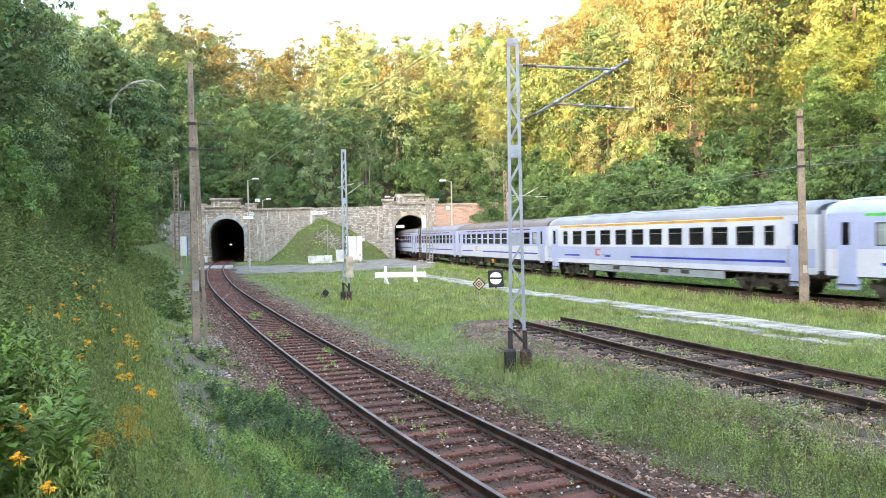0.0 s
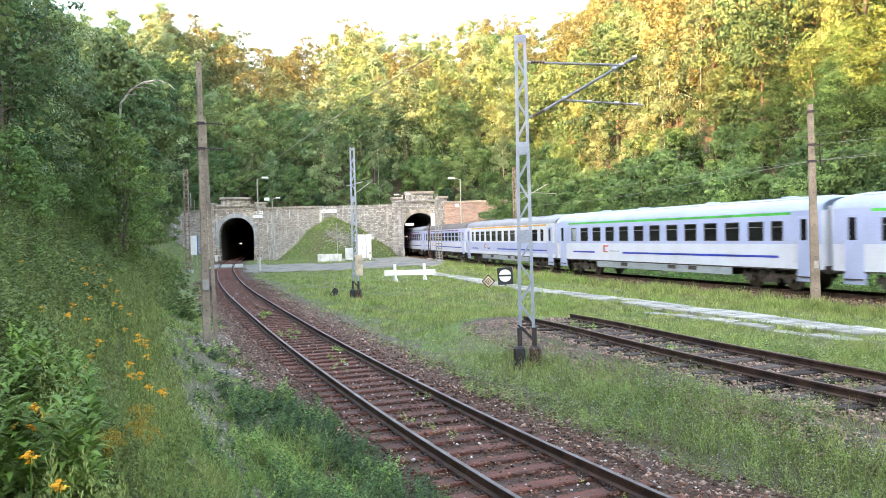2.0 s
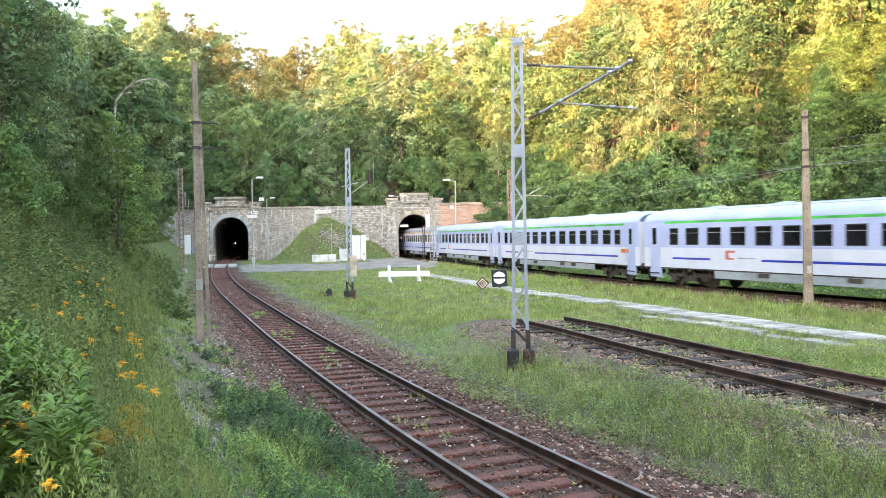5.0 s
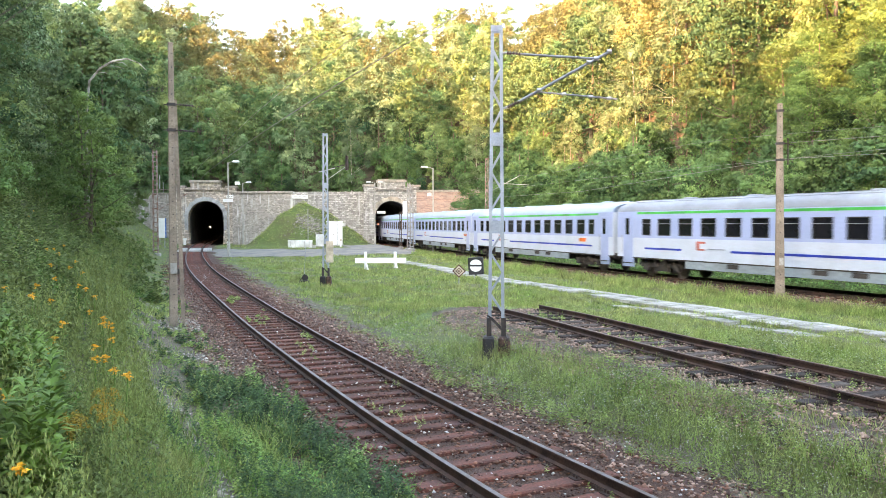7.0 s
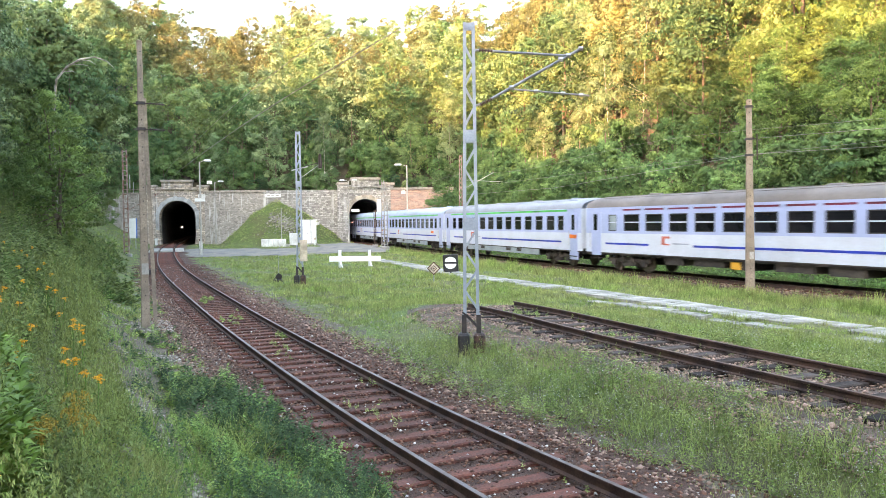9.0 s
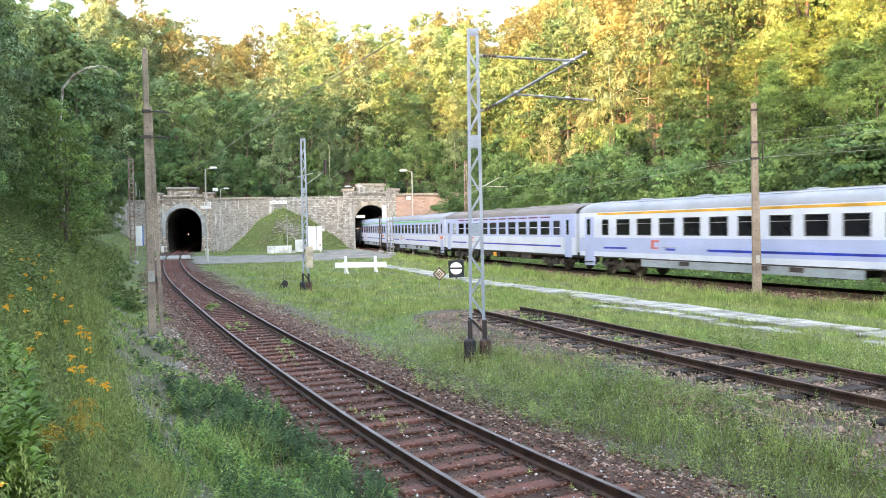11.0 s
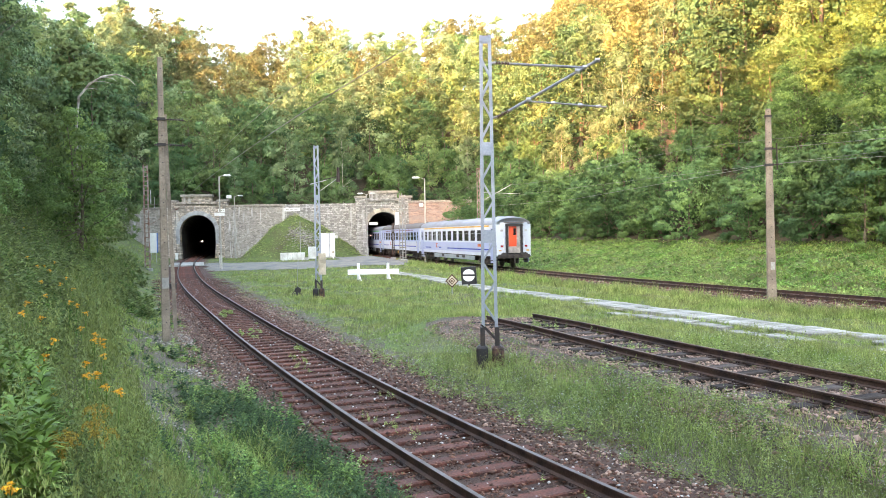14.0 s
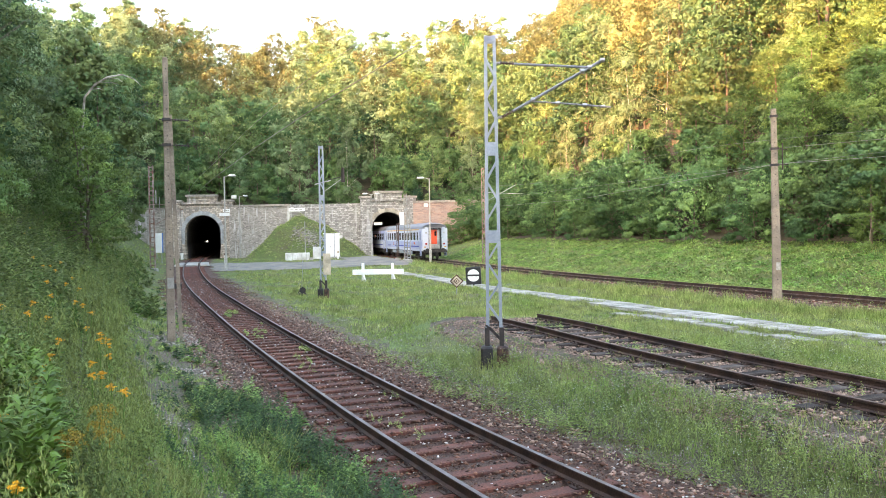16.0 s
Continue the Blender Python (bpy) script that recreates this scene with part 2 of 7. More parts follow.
M_CONC = material("old_concrete", (0.42, 0.41, 0.38), 0.92, 0, 0.2, 1.2, 18.0, 0.4, (0.30, 0.29, 0.26), obj=0.12)
M_SLAB = material("pale_concrete_slab", (0.38, 0.37, 0.335), 0.92, 0, 0.3, 1.5, 20.0, 0.5, (0.19, 0.19, 0.155), obj=0.22)
M_ROAD = material("worn_asphalt", (0.255, 0.228, 0.190), 0.95, 0, 0.2, 0.6, 25.0, 0.4, (0.15, 0.15, 0.14))
M_POLE = material("weathered_pole_concrete", (0.285, 0.232, 0.178), 0.9, 0, 0.25, 2.0, 25.0, 0.4, (0.17, 0.135, 0.108))
M_MAST = material("silver_mast_paint", (0.35, 0.39, 0.45), 0.5, 0.3, 0.12, 2.0, 30.0, 0.1, (0.27, 0.305, 0.36))
M_MASTRUST = material("rusty_mast_steel", (0.22, 0.115, 0.085), 0.75, 0.1, 0.4, 3.0, 20.0, 0.3, (0.36, 0.31, 0.28))
M_MASTGREY = material("dull_grey_mast_paint", (0.33, 0.34, 0.34), 0.6, 0.2, 0.25, 3.0, 20.0, 0.2, (0.24, 0.20, 0.17))
M_TAR = material("black_tar_paint", (0.022, 0.022, 0.024), 0.6, 0, 0.3, 3.0, 20.0, 0.3, (0.05, 0.035, 0.03))
M_TUBE = material("grey_zinc_tube", (0.24, 0.26, 0.285), 0.5, 0.4, 0.15, 3.0, 30.0, 0.1)
M_TARRUST = material("rusty_tar", (0.030, 0.022, 0.020), 0.7, 0, 0.3, 6.0, 20.0, 0.3, (0.13, 0.065, 0.045))
M_STEEL = material("galvanised_steel", (0.45, 0.46, 0.47), 0.45, 0.7, 0.15, 3.0, 30.0, 0.1)
M_INSUL = material("brown_insulator", (0.05, 0.03, 0.03), 0.3, 0, 0.1, 3.0, 30.0, 0.0)
M_WIRE = material("dark_wire", (0.28, 0.27, 0.26), 0.55, 0.3, 0.1, 3.0, 30.0, 0.0)
M_WHITE = material("white_paint", (0.80, 0.80, 0.79), 0.6, 0, 0.06, 2.0, 20.0, 0.1, (0.70, 0.70, 0.68))
M_WHITEDIRT = material("white_paint_weathered", (0.74, 0.74, 0.72), 0.7, 0, 0.12, 1.5, 14.0, 0.2, (0.50, 0.48, 0.44))
M_BLACK = material("black_enamel", (0.025, 0.025, 0.028), 0.45, 0, 0.1, 2.0, 20.0, 0.1)
M_SIGNRED = material("sign_brown_red", (0.10, 0.032, 0.02), 0.6, 0, 0.1, 3.0, 20.0, 0.0)
M_SIGNPALE = material("sign_cream", (0.62, 0.52, 0.40), 0.6, 0, 0.1, 3.0, 20.0, 0.0)
M_BLUE = material("blue_enamel", (0.08, 0.20, 0.55), 0.5, 0, 0.1, 2.0, 20.0, 0.1)
M_WALL = masonry("coursed_limestone", (0.470, 0.425, 0.380), (0.350, 0.310, 0.275), 0.33, 0.17, 0.020, (0.36, 0.33, 0.30), 0.8, var=0.42, streak=1.0)
M_PORTAL = masonry("portal_ashlar", (0.565, 0.480, 0.400), (0.430, 0.355, 0.290), 0.44, 0.26, 0.026, (0.27, 0.23, 0.20), 0.9, var=0.5, streak=0.5)
M_PORTALGREY = masonry("portal_rubble_grey", (0.455, 0.435, 0.410), (0.335, 0.315, 0.292), 0.46, 0.25, 0.03, (0.24, 0.22, 0.20), 1.0, var=0.5, streak=0.45)
M_BRICK = masonry("red_brick", (0.40, 0.255, 0.205), (0.30, 0.20, 0.165), 0.50, 0.16, 0.022, (0.36, 0.30, 0.27), 0.4, 0.3)
M_CAP = material("cap_stone", (0.36, 0.32, 0.27), 0.9, 0, 0.25, 1.5, 14.0, 0.5, (0.20, 0.18, 0.15), obj=0.15)
M_VOUSS = material("arch_stone", (0.42, 0.37, 0.30), 0.9, 0, 0.2, 1.5, 14.0, 0.5, (0.30, 0.255, 0.21), obj=0.25)
M_VOUSSG = material("arch_stone_grey", (0.40, 0.40, 0.40), 0.9, 0, 0.2, 1.5, 14.0, 0.5, (0.30, 0.30, 0.30), obj=0.2)
M_SOOT = material("sooty_lining", (0.055, 0.050, 0.047), 0.95, 0, 0.4, 0.8, 6.0, 0.4, (0.11, 0.10, 0.095))
M_TWIG = material("bark_brown", (0.115, 0.085, 0.060), 0.95, 0, 0.3, 2.0, 14.0, 0.6, (0.17, 0.14, 0.11), obj=0.3)
M_BIRCH = material("bark_pale", (0.50, 0.47, 0.42), 0.9, 0, 0.3, 2.0, 9.0, 0.4, (0.16, 0.13, 0.11), obj=0.15)
M_LEAF_A = leaf_material("leaves_beech", (0.200, 0.252, 0.092), (0.072, 0.146, 0.064), trans=0.22)
M_LEAF_B = leaf_material("leaves_birch", (0.205, 0.258, 0.130), (0.112, 0.176, 0.090))
M_LEAF_C = leaf_material("leaves_dark", (0.044, 0.100, 0.052), (0.118, 0.184, 0.074))
M_LEAF_H = leaf_material("leaves_hazel", (0.155, 0.250, 0.086), (0.074, 0.150, 0.062), trans=0.26, size=0.3)
# golden cast of the evening sun is put into the leaf colour
M_LEAF_D = leaf_material("leaves_sun_toned", (0.252, 0.246, 0.108), (0.182, 0.206, 0.090), trans=0.28)
M_GRASS = leaf_material("grass_blades", (0.235, 0.340, 0.092), (0.325, 0.355, 0.135), obj=0.05, island=0.45, trans=0.42, size=0.45)
M_GRASSDRY = leaf_material("grass_straw", (0.360, 0.330, 0.158), (0.255, 0.285, 0.105), obj=0.05, island=0.35)
M_LANCE = leaf_material("lance_leaves", (0.100, 0.200, 0.034), (0.070, 0.142, 0.030), obj=0.1, island=0.26, size=0.7)
M_CREEP = leaf_material("creeper_leaves", (0.145, 0.280, 0.070), (0.212, 0.322, 0.094), obj=0.05, island=0.45, size=0.5, var=0.5, fine=1.1)
M_WILLOW = leaf_material("willow_herb_leaves", (0.190, 0.300, 0.056), (0.118, 0.205, 0.042), obj=0.1, island=0.3, size=1.2)
# deep shade of the dense bank wood is put into this darker leaf colour
M_LEAF_N = leaf_material("leaves_shade_toned", (0.082, 0.152, 0.050), (0.158, 0.226, 0.064), trans=0.2)
M_SEED = leaf_material("seed_heads", (0.235, 0.285, 0.090), (0.172, 0.212, 0.070), obj=0.1, island=0.26, size=0.8, var=0.4, fine=2.2)
M_SCRUB = leaf_material("scrub_leaves", (0.112, 0.172, 0.054), (0.180, 0.226, 0.072), obj=0.1, island=0.26, trans=0.4, size=0.8, var=0.5, fine=2.6)
M_FLEA = leaf_material("fleabane_leaf", (0.222, 0.285, 0.084), (0.162, 0.218, 0.068), obj=0.1, island=0.26, trans=0.4, size=0.8, var=0.45, fine=2.6)
M_STALK = leaf_material("dry_stalks", (0.16, 0.13, 0.085), (0.10, 0.085, 0.06), obj=0.05, island=0.4)
M_BLUEWEED = leaf_material("bluish_weed_leaves", (0.048, 0.092, 0.044), (0.078, 0.135, 0.055), obj=0.1, island=0.26, trans=0.4, size=1.0, var=0.5, fine=3.0)
M_BANK = leaf_material("bank_herb_leaves", (0.100, 0.140, 0.046), (0.168, 0.208, 0.066), obj=0.1, island=0.26, trans=0.4, size=0.8, var=0.5, fine=2.4)
M_SPROUT = leaf_material("sprout_leaves", (0.225, 0.335, 0.092), (0.300, 0.368, 0.120), obj=0.1, island=0.26, trans=0.4, size=1.3, var=0.45, fine=3.0)
M_YELLOW = material("yellow_petals", (0.84, 0.45, 0.02), 0.6, 0, 0.1, 3.0, 30.0, 0.0, (0.74, 0.35, 0.015), island=0.25)
M_GOLD = material("goldenrod_plumes", (0.38, 0.255, 0.032), 0.7, 0, 0.1, 3.0, 30.0, 0.0, (0.28, 0.21, 0.032), island=0.4)
M_PALEFL = material("pale_florets", (0.52, 0.52, 0.50), 0.7, 0, 0.1, 3.0, 30.0, 0.0, island=0.2)


# ---- mesh helpers ----
class Shape:
    """Collects vertices and faces for one mesh."""

    def __init__(self):
        self.v, self.f, self.m = [], [], []

    def add(self, verts, faces, mi=0):
        k = len(self.v)
        self.v += [tuple(p) for p in verts]
        self.f += [tuple(i + k for i in f) for f in faces]
        self.m += [mi] * len(faces)
        return self

    def box(self, c, s, rz=0.0, mi=0, bev=0.0, taper=1.0, m=None):
        """Box round c with sizes s; bev chamfers the four upright and the top edges."""
        x, y, z = s[0] / 2, s[1] / 2, s[2] / 2
        b = min(bev, x * 0.45, y * 0.45, z * 0.45)

        def ring(hx, hy, zz, k):
            return [(-hx + k, -hy, zz), (hx - k, -hy, zz), (hx, -hy + k, zz), (hx, hy - k, zz), (hx - k, hy, zz), (-hx + k, hy, zz),
                    (-hx, hy - k, zz), (-hx, -hy + k, zz)]
        if b > 0:
            rings = [ring(x, y, -z, b), ring(x * taper, y * taper, z - b, b), ring(x * taper - b, y * taper - b, z, b * 0.4)]
            vs = [p for r in rings for p in r]
            fs = [tuple(range(7, -1, -1)), tuple(range(16, 24))]
            for r in (0, 8):
                fs += [(r + i, r + (i + 1) % 8, r + 8 + (i + 1) % 8, r + 8 + i) for i in range(8)]
        else:
            t = taper
            vs = [(-x, -y, -z), (x, -y, -z), (x, y, -z), (-x, y, -z), (-x * t, -y * t, z), (x * t, -y * t, z), (x * t, y * t, z), (-x * t, y * t, z)]
            fs = [(3, 2, 1, 0), (4, 5, 6, 7), (0, 1, 5, 4), (1, 2, 6, 5), (2, 3, 7, 6), (3, 0, 4, 7)]
        mm = m if m is not None else pose(*c, 0, 0, rz)
        return self.add([mm @ Vector(p) for p in vs], fs, mi)

    def rod(self, a, b, r0, r1=None, n=8, mi=0, caps=True):
        r1 = r0 if r1 is None else r1
        a, b = Vector(a), Vector(b)
        q = (b - a).to_track_quat("Z", "Y")
        vs, fs = [], []
        for p, r in ((a, r0), (b, r1)):
            for i in range(n):
                g = 2 * math.pi * i / n
                vs.append(p + q @ Vector((r * math.cos(g), r * math.sin(g), 0)))
        fs = [(i, (i + 1) % n, n + (i + 1) % n, n + i) for i in range(n)]
        if caps:
            fs += [tuple(range(n - 1, -1, -1)), tuple(range(n, 2 * n))]
        return self.add(vs, fs, mi)

    def bar(self, a, b, w, h, mi=0, up=(0, 0, 1)):
        """Flat bar from a to b, w wide, h thick along the 'up' side."""
        a, b = Vector(a), Vector(b)
        d = (b - a).normalized()
        side = d.cross(Vector(up))
        side = side.normalized() if side.length > 1e-5 else Vector((1, 0, 0))
        nn = side.cross(d)
        vs = [p + side * sx * w / 2 + nn * sz * h / 2 for p in (a, b) for sx, sz in ((-1, -1), (1, -1), (1, 1), (-1, 1))]
        return self.add(vs, [(3, 2, 1, 0), (4, 5, 6, 7), (0, 1, 5, 4), (1, 2, 6, 5), (2, 3, 7, 6), (3, 0, 4, 7)], mi)

    def sweep(self, profile, path, mi=0, caps=True, closed=True):
        """Profile (side, up) points along a path of (x, y, z); upright."""
        n, vs = len(profile), []
        for i, p in enumerate(path):
            a, b = Vector(path[max(i - 1, 0)]), Vector(path[min(i + 1, len(path) - 1)])
            d = (b - a)
            d.z = 0
            d.normalize()
            s = Vector((d.y, -d.x, 0))
            vs += [Vector(p) + s * q[0] + Vector((0, 0, q[1])) for q in profile]
        fs = []
        for i in range(len(path) - 1):
            for j in range(n if closed else n - 1):
                k = (j + 1) % n
                fs.append((i * n + j, i * n + k, (i + 1) * n + k, (i + 1) * n + j))
        if caps and closed:
            fs += [tuple(range(n - 1, -1, -1)), tuple(range(len(vs) - n, len(vs)))]
        return self.add(vs, fs, mi)

    def tube(self, pts, r, n=6, mi=0):
        """Round tube along points, upright frame not needed; r may taper as a list."""
        pts = [Vector(p) for p in pts]
        rs = r if isinstance(r, (list, tuple)) else [r] * len(pts)
        vs, fs = [], []
        for i, p in enumerate(pts):
            d = (pts[min(i + 1, len(pts) - 1)] - pts[max(i - 1, 0)]).normalized()
            q = d.to_track_quat("Z", "Y")
            for j in range(n):
                g = 2 * math.pi * j / n
                vs.append(p + q @ Vector((rs[i] * math.cos(g), rs[i] * math.sin(g), 0)))
        for i in range(len(pts) - 1):
            fs += [(i * n + j, i * n + (j + 1) % n, (i + 1) * n + (j + 1) % n, (i + 1) * n + j) for j in range(n)]
        fs += [tuple(range(n - 1, -1, -1)), tuple(range(len(vs) - n, len(vs)))]
        return self.add(vs, fs, mi)

    def mesh(self, name, mats, smooth=False):
        me = bpy.data.meshes.new(name)
        me.from_pydata(self.v, [], self.f)
        for mt in (mats if isinstance(mats, (list, tuple)) else [mats]):
            me.materials.append(mt)
        me.polygons.foreach_set("material_index", self.m)
        if smooth:
            me.polygons.foreach_set("use_smooth", [True] * len(self.f))
        me.update()
        return me


def soup(name, verts, mat, k):
    """Mesh of loose k-gons from an array (n, k, 3)."""
    n = len(verts)
    me = bpy.data.meshes.new(name)
    me.vertices.add(n * k)
    me.vertices.foreach_set("co", np.ascontiguousarray(verts, np.float32).ravel())
    me.loops.add(n * k)
    me.loops.foreach_set("vertex_index", np.arange(n * k, dtype=np.int32))
    me.polygons.add(n)
    me.polygons.foreach_set("loop_start", np.arange(0, n * k, k, dtype=np.int32))
    me.materials.append(mat)
    me.update(calc_edges=True)
    return me


def part(name, shape, mats, parent, label="", smooth=False):
    """One mesh object under a thing or a part."""
    ob = new(name, shape.mesh(name, mats, smooth) if isinstance(shape, Shape) else shape)
    ob.parent = parent
    return tagged(ob, label)


def thing(name, at, label, category, group="", rz=0.0, kind=""):
    ob = new(name)
    ob.empty_display_size = 0.3
    ob.matrix_basis = pose(*at, 0, 0, rz)
    return tagged(ob, label, category, group, kind)


def single(name, shape, mats, label, category, kind="", smooth=False, group=""):
    ob = new(name, shape.mesh(name, mats, smooth) if isinstance(shape, Shape) else shape)
    return tagged(ob, label, category, group, kind)


def gz(x, y):
    return float(ground(x, y))


# ---- ground sheet ----
def axis_steps(stops):
    out = [stops[0][0]]
    for (a, _), (b, st) in zip(stops[:-1], stops[1:]):
        n = max(1, round((b - a) / st))
        out += [a + (b - a) * (i + 1) / n for i in range(n)]
    return np.array(out)


def build_ground():
    gx = axis_steps([(-1500, 0), (-260, 200), (-120, 12), (-50, 3), (-14, 1.0), (-10, 0.5), (10, 0.3), (22, 0.5), (50, 1.0), (120, 3), (260, 12), (1500, 200)])
    gy = axis_steps([(-1500, 0), (-220, 200), (-60, 10), (-12, 3), (-6, 0.6), (30, 0.33), (40, 0.5), (104, 1.0), (116.5, 0.3), (130, 1.5), (220, 4), (300, 10), (1500, 200)])
    X, Y = np.meshgrid(gx, gy)
    Z = ground(np.clip(X, -260, 260), np.clip(Y, -220, 300))
    nx, ny = len(gx), len(gy)
    idx = np.arange(nx * ny).reshape(ny, nx)
    quads = np.stack([idx[:-1, :-1], idx[:-1, 1:], idx[1:, 1:], idx[1:, :-1]], -1).reshape(-1, 4)
    cx = (X[:-1, :-1] + X[1:, 1:]).ravel() / 2
    cy = (Y[:-1, :-1] + Y[1:, 1:]).ravel() / 2
    zmin = np.minimum(np.minimum(Z[:-1, :-1], Z[1:, 1:]), np.minimum(Z[1:, :-1], Z[:-1, 1:])).ravel()
    # open the ground where the tunnels run in
    keep = np.ones(len(quads), bool)
    for p, sl in ((P1, -0.26), (P2, -0.235)):
        off = np.abs(cx - p[0] - (cy - p[1]) * sl)
        keep &= ~((off < 3.0) & (cy > p[1] - 0.4) & (cy < p[1] + 6) & (zmin < 6.8))
    quads = quads[keep]
    u, v, s = lateral(cx, cy, MAIN)[keep], lateral(cx, cy, EXP)[keep], lateral(cx, cy, SIDING)[keep]
    cyk = cy[keep]
    bed = ((np.abs(u) < 2.2) | (np.abs(v) < 2.3)) & (cyk < 113) & (cyk > -60)
    me = bpy.data.meshes.new("ground")
    me.from_pydata(np.stack([X, Y, Z], -1).reshape(-1, 3).tolist(), [], quads.tolist())
    me.materials.append(M_GROUND)
    me.materials.append(M_BALLAST)
    # wood floor; the u < -4.3 part paints shade into gaps under bank herbs
    wood = (v > 10.0) | (u < -10.5) | ((u < -4.3) & (cyk < 55)) | ((cyk > wall_y(cx[keep]) + 3))
    me.materials.append(M_LITTERSHADE)
    me.materials.append(M_GRAVEL)
    me.materials.append(M_SIDINGBED)
    me.polygons.foreach_set("material_index", np.where(bed, 1, np.where((np.abs(s) < 2.3) & (cyk < 25) & (u > 2.6), 4, np.where(wood, 2, np.where(((u < 0) & (u > -4.3) & (cyk < 27)) | ((u > 0) & (u < 3.0) & (cyk < 60)), 3, 0)))).astype(np.int32))
    me.polygons.foreach_set("use_smooth", np.ones(len(quads), bool))
    me.update()
    tagged(new("ground", me), "grassy valley floor with wooded slopes and gravel track beds", "ground", "", "structure")


build_ground()


# ---- tracks ----
RAIL = [(-0.0625, -0.149), (0.0625, -0.149), (0.0625, -0.138), (0.012, -0.118), (0.009, -0.045), (0.035, -0.036), (0.0345, -0.004),
        (-0.0345, -0.004), (-0.035, -0.036), (-0.009, -0.045), (-0.012, -0.118), (-0.0625, -0.138)]
RAIL_TOP = [(-0.0345, -0.0045), (0.0345, -0.0045), (0.031, -0.001), (0.018, 0.0), (-0.018, 0.0), (-0.031, -0.001)]


def track_points(line, y0, y1, zf, off=0.0, step=1.0):
    pts = []
    y = y0
    while y <= y1 + 1e-6:
        sl = float(np.interp(y, line[0], line[2]))
        x = float(np.interp(y, line[0], line[1]))
        n = math.sqrt(1 + sl * sl)
        pts.append((x + off / n, y - off * sl / n, float(zf(y))))
        y += step
    return pts


def build_track(name, line, y0, y1, zf, top_mat, sleeper_mat, spacing, label, slen, ys=-20.0, wear=0.0):
    t = thing(name, (0, 0, 0), label, "railway track", kind="structure")
    for off in (-0.7525, 0.7525):
        pts = track_points(line, y0, y1, zf, off)
        r = part("rail", Shape().sweep(RAIL, pts), M_RAIL, t, smooth=False)
        part("railhead", Shape().sweep(RAIL_TOP, pts), top_mat, r, "worn running face")
    # fastenings and sleepers share one mesh each
    sl_shape = Shape().box((0, 0, -0.075), (slen, 0.245, 0.15), bev=0.018)
    me = sl_shape.mesh("sleeper", sleeper_mat)
    fs = Shape()
    for sx in (-0.7525, 0.7525):
        fs.box((sx, 0, 0.008), (0.34, 0.15, 0.016), bev=0.004)
        for k in (-0.115, 0.115):
            fs.rod((sx + k, 0.03, 0.01), (sx + k, 0.03, 0.055), 0.016, n=6)
            fs.rod((sx + k, -0.03, 0.01), (sx + k, -0.03, 0.055), 0.016, n=6)
    fm = fs.mesh("rail_clip", M_RAIL)
    rnd = random.Random(len(name))
    d, last = 0.0, None
    for p in track_points(line, y0, y1, zf, 0.0, 0.02):
        if last is not None:
            d += math.hypot(p[0] - last[0], p[1] - last[1])
        if p[1] >= ys and (last is None or d >= spacing):
            d = 0.0
            sl = float(np.interp(p[1], line[0], line[2]))
            ang = math.degrees(math.atan2(-sl, 1))
            m = pose(p[0], p[1], p[2] - 0.165 - wear * rnd.random(), 0, 0, ang + rnd.uniform(-1, 1) * (0.4 + 60 * wear))
            so = new("sleeper", me)
            so.parent = t
            so.matrix_basis = m
            if p[1] < 45:
                fo = new("rail_clip", fm)
                fo.parent = so
        last = p
    return t


build_track("main_track", MAIN, -14, 190, main_z, M_RAILTOP, M_SLEEPER, 0.62,
            "curved main line with polished rails on rusty brown sleepers", 2.5)
build_track("express_track", EXP, -150, 420, lambda y: EXP_Z, M_RAILTOP, M_SLEEPER, 0.65,
            "rusty railway line below the green embankment", 2.5, ys=6)
build_track("siding_track", SIDING, -6, 24.2, lambda y: SIDING_Z - 0.10 * float(ramp(y, 20, 26)), M_RAILOLD, M_SLEEPOLD, 0.78,
            "disused rusty siding on dark wooden sleepers in gravel", 2.55, wear=0.02)


